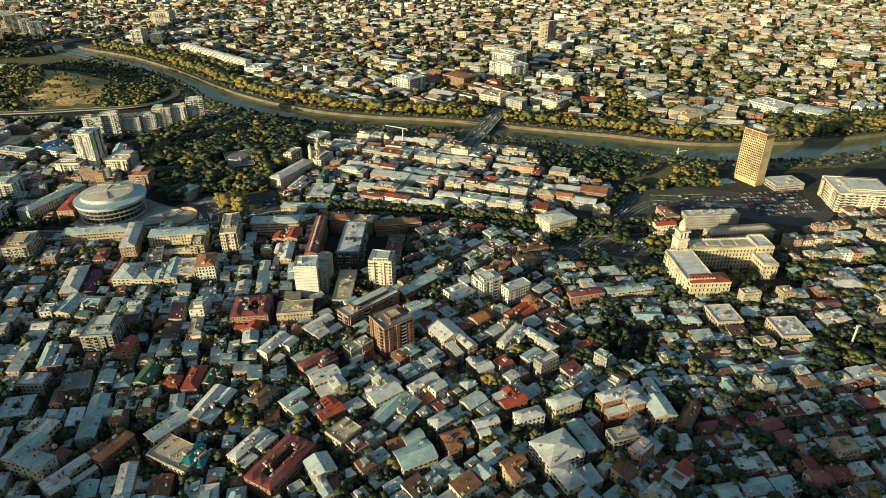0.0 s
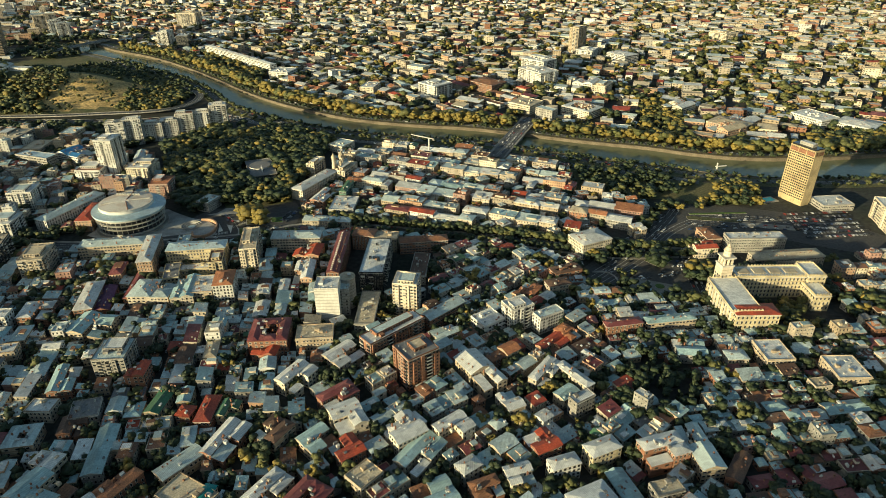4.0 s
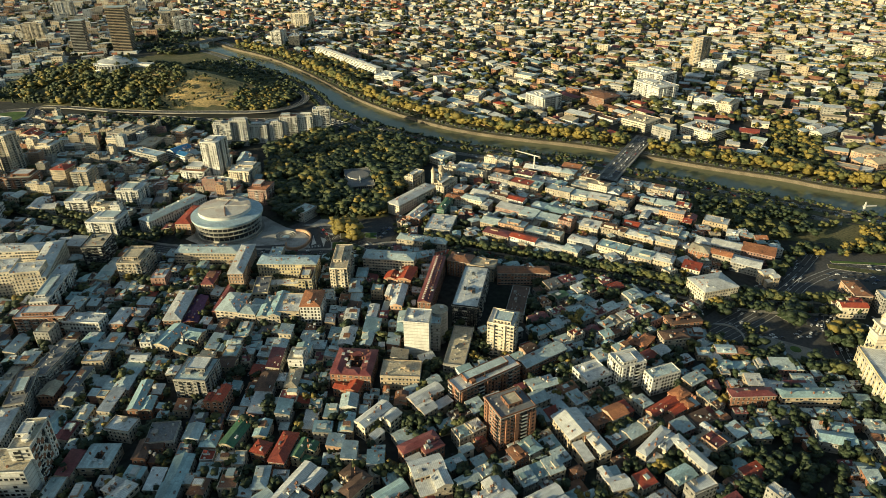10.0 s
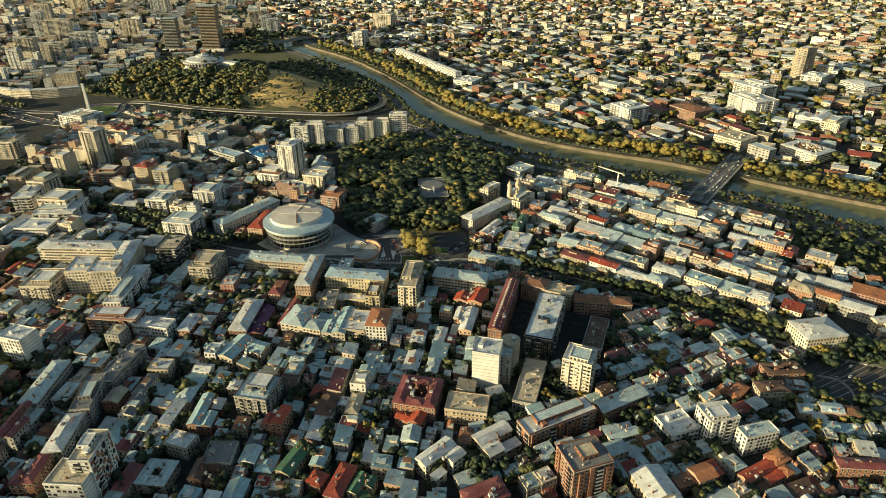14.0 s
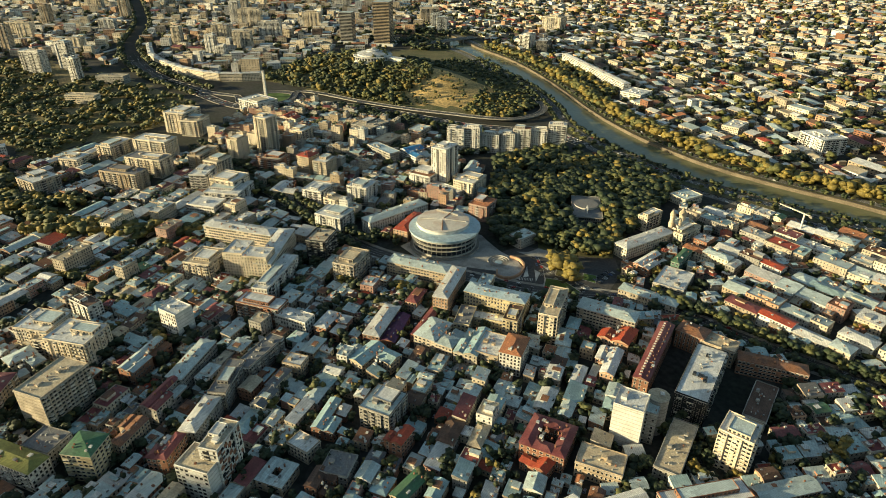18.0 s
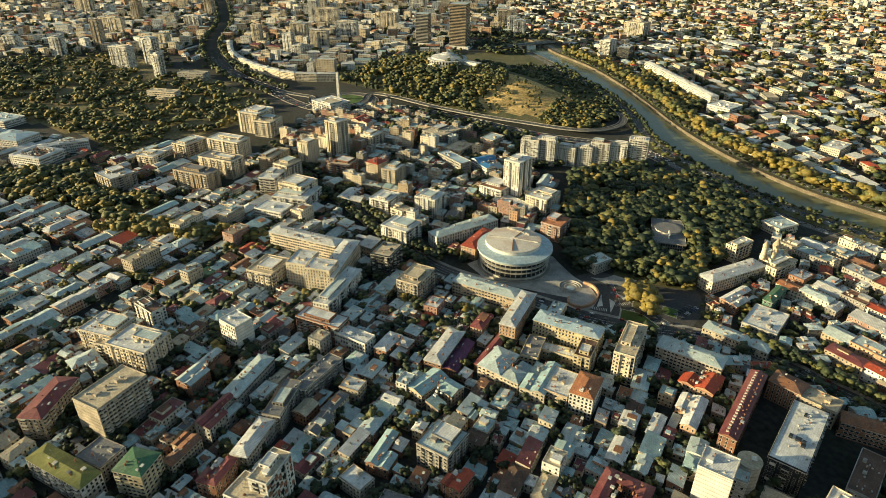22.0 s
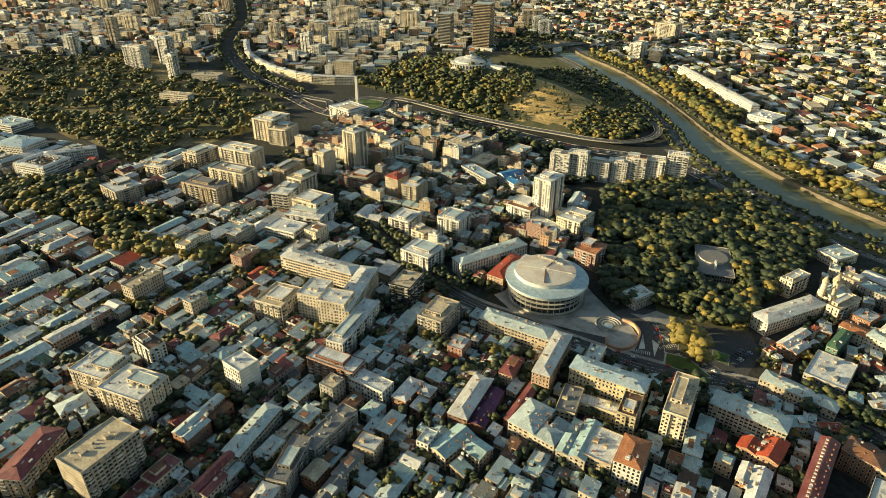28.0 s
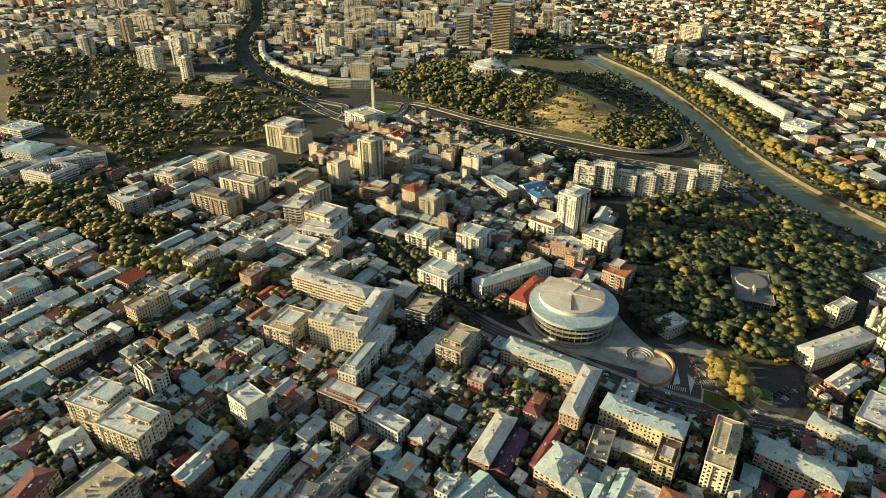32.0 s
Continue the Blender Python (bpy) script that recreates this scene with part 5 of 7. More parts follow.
block(181.4, 467.3, -4.0, 23.9, 23.7, 9, "grey", "blue", "hip")
block(215.2, 461.9, 3.9, 16.9, 20.9, 9, "stone", "grey", "hip")
block(127.6, 349.5, 19.5, 29.6, 19.0, 16, "brick", "pale", "hip")
block(153.4, 354.3, 9.2, 16.2, 40.9, 12, "tan", "grey", "gable")
block(86.7, 347.7, 26.7, 23.1, 12.1, 16, "yellow", "pale", "hip")
block(60.0, 335.5, 20.8, 20.1, 9.8, 14, "white", "pale", "hip")
block(48.2, 355.4, 29.4, 18.9, 19.2, 12, "brick", "red", "hip")
block(121.2, 317.0, 17.3, 19.0, 11.2, 14, "concrete", "tan", "flat", balconies=True)
block(79.1, 295.8, 26.8, 27.7, 43.1, 14, "cream", "pale", "hip")
block(47.0, 287.7, 28.9, 15.8, 17.6, 14, "tan", "rust", "hip")
block(30.7, 327.2, 20.3, 17.5, 14.2, 12, "cream", "pale", "hip")
block(9.1, 315.2, 25.0, 19.1, 13.9, 12, "brick", "rust", "hip")
block(245.4, 459.6, 5.2, 23.0, 26.2, 13, "tan", "pale", "flat")
block(293.0, 439.7, 3.0, 25.6, 27.4, 13, "tan", "pale", "flat")
block(272.9, 399.5, 10.4, 33.3, 11.8, 8, "tan", "blue", "gable")
block(175.2, 340.4, 55.0, 27.8, 9.8, 8, "brick", "brown", "gable")
block(96.9, 319.7, 20.0, 12.2, 29.3, 9, "grey", "blue", "gable")
block(237.6, 288.4, 6.6, 13.7, 24.4, 8, "tan", "maroon", "gable")
block(224.3, 333.3, 18.2, 18.4, 20.0, 9, "brick", "maroon", "gable")
block(383.5, 521.9, 4.7, 30.7, 28.1, 10, "tan", "pale", "hip")
block(342.7, 459.6, 15.1, 25.8, 14.4, 10, "tan", "pale", "hip")
block(-266.9, 301.0, 73.1, 23.8, 31.6, 16, "stone", "blue", "hip")
block(-277.7, 320.0, 78.4, 22.8, 18.9, 15, "stone", "pale", "hip")
block(-239.8, 286.6, 56.2, 29.8, 14.0, 11, "stone", "pale", "gable")
block(-224.2, 311.5, 63.5, 27.0, 15.2, 11, "brick", "orange", "gable")
block(-192.0, 330.1, 52.8, 30.4, 12.1, 10, "tan", "grey", "gable")
block(-168.0, 351.6, 73.1, 33.9, 18.4, 11, "brick", "pale", "hip")
block(-176.3, 303.6, 63.4, 20.4, 34.0, 11, "tan", "tan", "flat")
block(-161.9, 302.0, 79.1, 17.9, 14.8, 11, "tan", "teal", "gable")
block(-106.2, 296.1, 60.9, 43.4, 21.8, 12, "brick", "maroon", "hip", court=True)
block(-75.7, 285.8, 32.2, 16.1, 33.2, 11, "stone", "grey", "hip")
block(-128.1, 310.2, 59.1, 30.4, 16.0, 11, "stone", "pale", "hip")
block(-46.8, 363.4, 36.4, 23.7, 25.1, 14, "cream", "pale", "hip")
block(-12.3, 365.9, 40.2, 24.5, 18.1, 14, "cream", "pale", "hip")
block(-99.3, 398.1, 43.0, 28.0, 15.5, 12, "brick", "maroon", "gable")
block(-88.2, 375.1, 32.3, 21.8, 26.0, 13, "cream", "pale", "hip")
block(-83.8, 346.3, 37.0, 18.4, 19.8, 11, "brick", "red", "hip")
block(-68.6, 321.7, 49.4, 19.0, 16.2, 13, "tan", "tan", "flat")
block(-135.2, 417.9, 61.8, 27.8, 19.8, 13, "cream", "pale", "hip")
block(-103.4, 445.6, 50.6, 27.1, 21.9, 12, "tan", "pale", "hip")
block(-230.3, 387.7, 84.4, 25.0, 11.3, 9, "tan", "green", "gable")
block(-177.0, 382.7, 85.7, 16.9, 13.2, 9, "yellow", "green", "hip")
block(-191.4, 380.7, 91.0, 27.5, 11.4, 10, "brick", "red", "hip")
block(-207.0, 378.4, 83.1, 11.0, 11.2, 9, "brick", "red", "hip")
block(-106.0, 354.5, 48.1, 21.2, 20.3, 10, "tan", "blue", "gable")
block(-34.2, 345.2, 57.0, 34.2, 19.8, 10, "stone", "blue", "hip")
block(-21.5, 308.0, 26.4, 24.5, 29.4, 10, "stone", "blue", "hip")
block(-137.2, 360.6, 61.7, 20.7, 20.3, 12, "tan", "brown", "hip")


# rounded stair turret beside the blank white tower
turret = Shape()
turret.round(-114.0, 533.0, 7.4, 7.4, -1, 31.0, WALLS["grey"], 28)
turret.round(-114.0, 533.0, 7.7, 7.7, 31.0, 31.8, WALLS["grey"], 28, top=ROOFS["tan"])
turret.box(-112.0, 534.0, 20, 3, 4, 31.8, 33.6, WALLS["grey"], ROOFS["pale"])
tagged(turret.make("stair_turret"), "round grey stair turret with a flat tan roof beside a tower", "turret", kind="thing")


# ---- round concert hall ----
PALE_DISC = material("weathered_white_membrane", (0.74, 0.69, 0.60), 0.8, 0, 1.0, 0.2, 0.09, 0.2, (0.62, 0.50, 0.40))
def concert_hall(x, y):
    base = new("concert_hall")
    base.matrix_basis = Matrix.Translation((x, y, 0)) @ Matrix.Diagonal((1, 1, 1.16, 1))
    s = Shape()
    s.round(0, 0, 39, 39, -1, 2.0, PAVING, 64)
    s.make("terrace", base)
    s = Shape()
    s.round(0, 0, 35, 35, 2, 20, WALLS["dark"], 64)
    s.make("glazed_drum", base)
    for z0, z1, r in ((2, 3.6, 36.2), (8.0, 8.7, 37.0), (12.4, 13.1, 37.8), (17.4, 19.2, 39.4)):
        s = Shape()
        s.round(0, 0, r - 0.5, r, z0, z1, FRAME, 72)
        s.make("gallery_ring", base)

    for i in range(40):
        a = 2 * math.pi * i / 40
        p = Shape()
        p.box(35.3 * math.cos(a), 35.3 * math.sin(a), math.degrees(a), 0.5, 0.26, 2, 18, FRAME)
        p.make("column", base)
    s = Shape()
    s.round(0, 0, 40, 40, 19.2, 20.6, ROOFS["sky"], 72)
    s.round(0, 0, 39.4, 29.0, 20.6, 21.3, ROOFS["sky"], 72)
    s.make("roof_ring", base)
    s = Shape()
    s.round(-4, 3, 29.5, 29.5, 20.6, 24.6, WALLS["white"], 64, top=WALLS["white"])
    s.round(-4, 3, 29.0, 4.0, 24.62, 25.6, PALE_DISC, 64)
    s.make("raised_roof", base)
    for k, ang in enumerate((20, 95, 205, 300)):
        s = Shape()
        s.box(-4, 3, ang, 24, 0.9, 24.4, 25.8, ROOFS["rust"] if k % 2 else FRAME, off=(14, 0))
        s.make("roof_beam", base)
    s = Shape()
    for i in range(9):
        s.box(-22 + i * 3.2, 20, 20, 2.2, 1.6, 24.8, 26.8, FRAME)
    s.make("roof_plant", base)
    # stage block behind, with slanted fins
    s = Shape()
    s.box(-34, 12, 10, 14, 34, 0, 18, WALLS["cream"], ROOFS["pale"])
    s.windows(-34, 12, 10, 14, 34, 1, 17, GLASS, 3.6, 2.2, 1.0, 2.6, sides="lf")
    s.make("stage_block", base)
    tagged(base, "round glazed concert hall with pale ring galleries and roof", "concert hall", kind="thing")
    claim_rect(x, y, 0, 84, 80, 0)


def tower_hotel(x, y, rot):
    base = new("hotel_tower")
    base.matrix_basis = pose(x, y, 0, 0, 0, rot)
    w, d, h = 14, 33, 72
    s = Shape()
    s.box(0, 0, 0, w, d, -2, h, BRONZE, ROOFS["pale"])
    s.make("wall", base)
    for k in range(21):
        z = 6 + k * 3.2
        s = Shape()
        s.box(0, 0, 0, w + 0.9, d + 0.9, z, z + 1.4, BRONZE)
        s.make("floor_band", base)
        s = Shape()
        for sx, ww, dd in ((0, w + 0.3, d + 0.3),):
            s.box(0, 0, 0, ww, dd, z + 1.4, z + 3.2, GLASS)
        s.make("glazing", base)
    for k in range(1, 12):
        for e in (-1, 1):
            unit_part("mullion", BRONZE, base, (e * (w / 2 + 0.25), -d / 2 + d * k / 12, 6), (0.5, 0.7, h - 7))
    for k in range(1, 5):
        for e in (-1, 1):
            unit_part("mullion", BRONZE, base, (-w / 2 + w * k / 5, e * (d / 2 + 0.25), 6), (0.8, 0.5, h - 7))
    s = Shape()
    s.box(0, 0, 0, w + 1.2, d + 1.2, h - 7.5, h - 2.5, WALLS["brick"])
    s.make("crown_band", base)
    for off in (-d / 2 - 0.2, -d / 6, d / 6, d / 2 + 0.2):
        s = Shape()
        s.box(0, 0, 0, w + 1.6, 0.8, 4, h, BRONZE, off=(0, off))
        s.make("pier", base)
    s = Shape()
    s.box(0, 0, 0, 8, 18, h, h + 5, WALLS["grey"], ROOFS["pale"])
    s.flat(0, 0, 0, w, d, h, ROOFS["tan"], WALLS["tan"], 1.2)
    s.make("penthouse", base)
    tagged(base, "tall slab hotel tower with banded bronze glazing", "hotel", kind="thing")
    claim_rect(x, y, rot, w, d, 4)


def circus(x, y):
    z = float(ground_height(x, y)) - 2
    base = new("circus_building")
    base.location = (x, y, z)
    s = Shape()
    s.round(0, 0, 42, 42, -10, 8, WALLS["white"], 48, top=ROOFS["pale"])
    s.make("wall", base)
    s = Shape()
    for i in range(40):
        a = 2 * math.pi * i / 40
        s.box(42.2 * math.cos(a), 42.2 * math.sin(a), math.degrees(a), 0.4, 2.6, 1.5, 6.5, GLASS)
    tagged(s.make("windows", base), kind="stuff")
    for i in range(40):
        a = 2 * math.pi * (i + .5) / 40
        p = Shape()
        p.box(43 * math.cos(a), 43 * math.sin(a), math.degrees(a), 0.9, 0.9, -1, 8, WALLS["white"])
        p.make("column", base)
    s = Shape()
    s.round(0, 0, 34, 34, 8, 11, WALLS["white"], 48)
    s.round(0, 0, 35, 14, 11, 15.5, ROOFS["pale"], 48, cap=False)
    s.round(0, 0, 14, 14, 15.5, 17, WALLS["white"], 32)
    s.round(0, 0, 14.6, 2.4, 17, 19.5, ROOFS["pale"], 32)
    s.round(0, 0, 2.0, 1.6, 19.5, 21.5, WALLS["white"], 16)
    s.make("cone_roof", base)
    s = Shape()
    s.box(0, 0, 0, 60, 16, -3, 6, WALLS["white"], ROOFS["pale"], off=(50, 6))
    s.make("annex", base)
    tagged(base, "round white circus building with a low conical roof", "circus", kind="thing")
    claim_rect(x, y, 0, 80, 80, 0)


def monument(x, y):
    base = new("monument_pillar")
    base.location = (x, y, 0)
    s = Shape()
    s.round(0, 0, 11, 11, -1, 0.8, PAVING, 32)
    s.round(0, 0, 7, 7, 0.8, 1.8, PAVING, 32)
    s.make("steps", base)
    s = Shape()
    s.box(0, 0, 25, 5.5, 5.5, 1.8, 52, WALLS["white"], taper=0.75)
    s.make("shaft", base)
    s = Shape()
    s.box(0, 0, 25, 5.0, 5.0, 52, 53.2, FRAME)
    s.make("cap", base)
    tagged(base, "tall pale square memorial pillar on a round base", "monument", kind="thing")


concert_hall(-396, 694)
tower_hotel(408, 787, 27)
circus(-958, 1288)
monument(-1026, 1028)


def church(x, y):
    base = new("church")
    base.matrix_basis = pose(x, y, 0, 0, 0, 62)
    s = Shape()
    s.box(0, 0, 0, 26, 15, -1, 11, WALLS["cream"])
    s.box(0, 0, 0, 14, 22, -1, 11, WALLS["cream"])
    s.windows(0, 0, 0, 26, 15, 1, 10, GLASS, 4.5, 4, 1.0, 3.0)
    s.make("wall", base)
    s = Shape()
    s.hip(0, 0, 0, 26, 15, 11, 3.2, ROOFS["grey"], 0.4, gable=True, wall=WALLS["cream"])
    s.hip(0, 0, 0, 14, 22, 11, 3.4, ROOFS["grey"], 0.4, gable=True, wall=WALLS["cream"])
    s.make("roof", base)
    for px_, py_, r, h in ((0, 0, 3.6, 20), (-9, -5, 1.9, 16), (-9, 5, 1.9, 16), (9, -5, 1.9, 16), (9, 5, 1.9, 16), (-17, 0, 2.6, 24)):
        s = Shape()
        s.round(px_, py_, r, r, 9, h, WALLS["cream"], 12)
        s.make("drum", base)
        s = Shape()
        s.round(px_, py_, r * 1.15, r * 1.2, h, h + r * 0.7, ROOFS["tan"], 12)
        s.round(px_, py_, r * 1.2, r * 0.15, h + r * 0.7, h + r * 2.6, ROOFS["tan"], 12)
        s.box(px_, py_, 0, 0.25, 0.25, h + r * 2.6, h + r * 2.6 + 2, METAL)
        s.make("cupola", base)
    tagged(base, "cream church with several small pointed cupolas", "church", kind="thing")
    claim_rect(x, y, 62, 40, 26, 1)


church(-180, 872)


def clock_tower(x, y, rot):
    base = new("stone_tower")
    base.matrix_basis = pose(x, y, 0, 0, 0, rot)
    s = Shape()
    s.box(0, 0, 0, 11, 11, -1, 34, WALLS["cream"])
    s.windows(0, 0, 0, 11, 11, 4, 26, GLASS, 4.4, 3.2, 1.2, 2.4, trim=FRAME)
    s.make("shaft", base)
    s = Shape()
    s.box(0, 0, 0, 12.4, 12.4, 34, 35.2, FRAME)
    for px_ in (-4, 0, 4):
        for py_ in (-4, 0, 4):
            if px_ or py_:
                s.box(px_, py_, 0, 1.5, 1.5, 35.2, 42, WALLS["cream"])
    s.box(0, 0, 0, 6, 6, 35.2, 42, GLASS)
    s.box(0, 0, 0, 12.2, 12.2, 42, 43.4, FRAME)
    s.make("belfry", base)
    s = Shape()
    s.round(0, 0, 3.6, 3.6, 43.4, 49, WALLS["cream"], 12)
    s.round(0, 0, 4.2, 0.2, 49, 56, WALLS["cream"], 12)
    s.make("lantern", base)
    tagged(base, "cream stone corner tower with a belfry and lantern", "tower", kind="thing")


clock_tower(238, 562, 12)


def museum_pavilion():
    base = new("park_pavilion")
    base.matrix_basis = pose(-291, 857, 0, 0, 0, 24)
    s = Shape()
    s.box(0, 0, 0, 34, 62, -1, 9, WALLS["concrete"])
    s.windows(0, 0, 0, 34, 62, 1, 8.5, GLASS, 3.6, 2.4, 1.8, 2.4)
    s.make("wall", base)
    s = Shape()
    s.flat(0, 0, 0, 36, 64, 9.0, ROOFS["dark"], WALLS["grey"], 0.9)
    s.make("roof", base)
    s = Shape()
    s.round(0, 6, 15, 15, 9.1, 10.8, FRAME, 40, top=ROOFS["dark"])
    s.round(0, 6, 14.2, 14.2, 10.8, 10.9, ROOFS["dark"], 40, top=ROOFS["dark"])
    s.box(0, 0, 0, 1.4, 10, 9.1, 15, WALLS["white"], off=(0, -14))
    s.make("skylight", base)
    tagged(base, "low dark pavilion among the park trees", "pavilion", kind="thing")
    claim_rect(-291, 857, 24, 36, 64, 6)


museum_pavilion()


def glass_tower(x, y, rot, w, d, h, wall):
    base = new("office_tower")
    base.matrix_basis = pose(x, y, float(ground_height(x, y)), 0, 0, rot)
    s = Shape()
    s.box(0, 0, 0, w, d, -4, h, WALLS["dark"], ROOFS["grey"])
    s.make("core", base)
    for k in range(int(h / 3.7)):
        s = Shape()
        s.box(0, 0, 0, w + 1.4, d + 1.4, 3 + k * 3.7, 4.1 + k * 3.7, WALLS[wall])
        s.make("floor_band", base)
    s = Shape()
    s.box(0, 0, 0, w * 1.5, d * 1.4, -4, 7, WALLS["white"], ROOFS["pale"])
    s.make("podium", base)
    tagged(base, "tall glazed office tower with pale floor bands", "office tower", kind="thing")
    claim_rect(x, y, rot, w * 1.5, d * 1.5, 4)


glass_tower(-1153, 1586, 20, 44, 40, 112, "tan")
glass_tower(-1250, 1552, 20, 34, 28, 82, "grey")


def crane(x, y, rot):
    base = new("tower_crane")
    base.matrix_basis = pose(x, y, 0, 0, 0, rot)
    s = Shape()
    s.box(0, 0, 0, 1.6, 1.6, 0, 30, FRAME)
    s.make("mast", base)
    s = Shape()
    s.box(0, 0, 0, 40, 1.3, 30, 31.3, FRAME, off=(12, 0))
    s.make("jib", base)
    s = Shape()
    s.box(0, 0, 0, 3.2, 2, 28.6, 31, CONCRETE, off=(-8, 0))
    s.make("counterweight", base)
    tagged(base, "pale tower crane over a building site", "crane", kind="thing")


crane(-60, 925, 150)


def river_pylon(x, y):
    base = new("river_pylon")
    base.location = (x, y, -4.4)
    s = Shape()
    s.box(0, 0, 15, 9, 6, -0.5, 1.0, FRAME)
    s.make("float", base)
    s = Shape()
    s.box(0, 0, 15, 2.2, 2.2, 1.0, 17, WALLS["white"], taper=0.55)
    s.make("shaft", base)
    s = Shape()
    s.box(0, 0, 15, 17, 1.4, 11, 12.2, WALLS["white"], off=(6, 0))
    s.make("arm", base)
    tagged(base, "white pylon with a side arm on a float in the river", "pylon", kind="thing")


river_pylon(345, 884)


def mast(x, y):
    base = new("white_mast")
    base.location = (x, y, 0)
    s = Shape()
    s.box(0, 0, 20, 1.5, 1.5, 0, 24, WALLS["white"], taper=0.6)
    s.make("shaft", base)
    s = Shape()
    s.box(0, 0, 20, 8, 0.7, 23, 23.9, WALLS["white"])
    s.box(0, 0, 20, 3.4, 1.2, 24, 25.0, WALLS["white"])
    s.make("arm", base)
    tagged(base, "white mast with short arms on a green slope", "mast", kind="thing")
    claim_rect(x, y, 0, 10, 10, 6)


mast(339, 424)

# ---- other roads ----
LOOP = smooth_line([(-1175, 990, 1), (-1116, 997, 1), (-1078, 1002, 1), (-1040, 975, 1), (-985, 985, 1), (-972, 1040, 1), (-1000, 1090, 2), (-951, 1100, 4), (-830, 1094, 5), (-723, 1100, 6), (-640, 1112, 7), (-575, 1125, 7), (-530, 1150, 7), (-512, 1199, 7), (-528, 1251, 6), (-584, 1317, 4), (-640, 1375, 2), (-760, 1475, 0.6), (-860, 1545, 0.5)])
LOWER = smooth_line([(-1330, 1010), (-1158, 975), (-1060, 955), (-985, 962), (-950, 1030), (-860, 1070), (-722, 1082), (-600, 1085), (-480, 1120), (-430, 1115), (-385, 1095)])
WESTWAY = smooth_line([(-1158, 985), (-1328, 1012), (-1497, 1072), (-1696, 1185), (-1962, 1410), (-2398, 1690), (-2900, 2000)])
RING = [(-1005 + 52 * math.cos(a), 1036 + 44 * math.sin(a)) for a in [2 * math.pi * i / 40 for i in range(41)]]
for name, line, half, z0, z1, lbl in (("road_viaduct", LOOP, 6.5, 0.0, 1.0, "raised concrete slip road curving above the river"), ("road_lower", LOWER, 11, 0.0, 0.5, "wide asphalt road below the hill"),
                                     ("road_west", WESTWAY, 17, 0.0, 0.5, "busy wide avenue leaving the roundabout"), ("road_ring", RING, 9, 0.0, 0.6, "asphalt roundabout round a lawn")):
    claim_line(line, half + 3)
    s = Shape()
    s.solid(line, -half, half, z0, z1, ASPHALT, CONCRETE)
    for e in (-half, half):
        up = [(p[0], p[1], (p[2] if len(p) > 2 else z1) + 0.8) for p in line]
        s.solid(up, e - 0.3, e + 0.3, 0.0, 0.8, PAVING)
    for e in (-half / 3, half / 3):
        up = [(p[0], p[1], (p[2] if len(p) > 2 else z1) + 0.03) for p in line]
        s.strip(up, e - 0.15, e + 0.15, 0, MARKING)
    tagged(s.make(name), lbl, "road", kind="structure")
s = Shape()
s.add([(-1005 + 42 * math.cos(a), 1036 + 34 * math.sin(a), 0.6) for a in [2 * math.pi * i / 32 for i in range(32)]], [tuple(range(32))], LAWN)
tagged(s.make("lawn"), "round green lawn inside the roundabout", "lawn", kind="structure")
claim_poly([(-1060, 1000), (-960, 1000), (-960, 1080), (-1060, 1080)])


def bridge(name, a, b, half, z, lbl):
    """A road bridge with deck, parapets, piers and lamp posts."""
    base = new(name)
    s = Shape()
    s.solid([(*a, z), (*b, z)], -half, half, z - 1.8, z, WORN, PAVING)
    s.make("deck", base)
    for e in (-half, half):
        s = Shape()
        s.solid([(*a, z + 1), (*b, z + 1)], e - 0.25, e + 0.25, z, z + 1, PAVING)
        s.make("parapet", base)
        s = Shape()
        s.solid([(*a, z + 0.2), (*b, z + 0.2)], *((e, e + 3) if e < 0 else (e - 3, e)), z, z + 0.2, PAVING)
        s.make("footway", base)
    ang = math.degrees(math.atan2(b[1] - a[1], b[0] - a[0]))
    for t in (0.25, 0.5, 0.75):
        s = Shape()
        s.box(a[0] + (b[0] - a[0]) * t, a[1] + (b[1] - a[1]) * t, ang, 3, 2 * half - 2, -10, z - 1.7, PAVING)
        s.make("pier", base)
    for e in (-0.12, 0.12):
        s = Shape()
        s.strip([(*a, z + 0.03), (*b, z + 0.03)], e * 12 - 0.12, e * 12 + 0.12, z, MARKING)
        s.make("lane_line", base)
    tagged(base, lbl, "bridge", kind="thing")
    claim_line([a, b], half + 2)


bridge("road_bridge", (38, 926), (106, 1122), 14, 2.6, "stone road bridge crowded with cars")
bridge("far_bridge", (-1060, 1620), (-985, 1790), 12, 6.0, "concrete bridge over the river bend")

# crescent of pale terraces above the wide avenue
arc = smooth_line([(-1633, 1200), (-1520, 1125), (-1425, 1090), (-1350, 1072), (-1292, 1068), (-1210, 1075), (-1139, 1125)], 2)
for (ax, ay), (bx, by) in zip([p[:2] for p in arc], [p[:2] for p in arc[1:]]):
    block((ax + bx) / 2, (ay + by) / 2, math.degrees(math.atan2(by - ay, bx - ax)), math.hypot(bx - ax, by - ay) - 0.6, 14, 17, "cream", "pale", "hip")

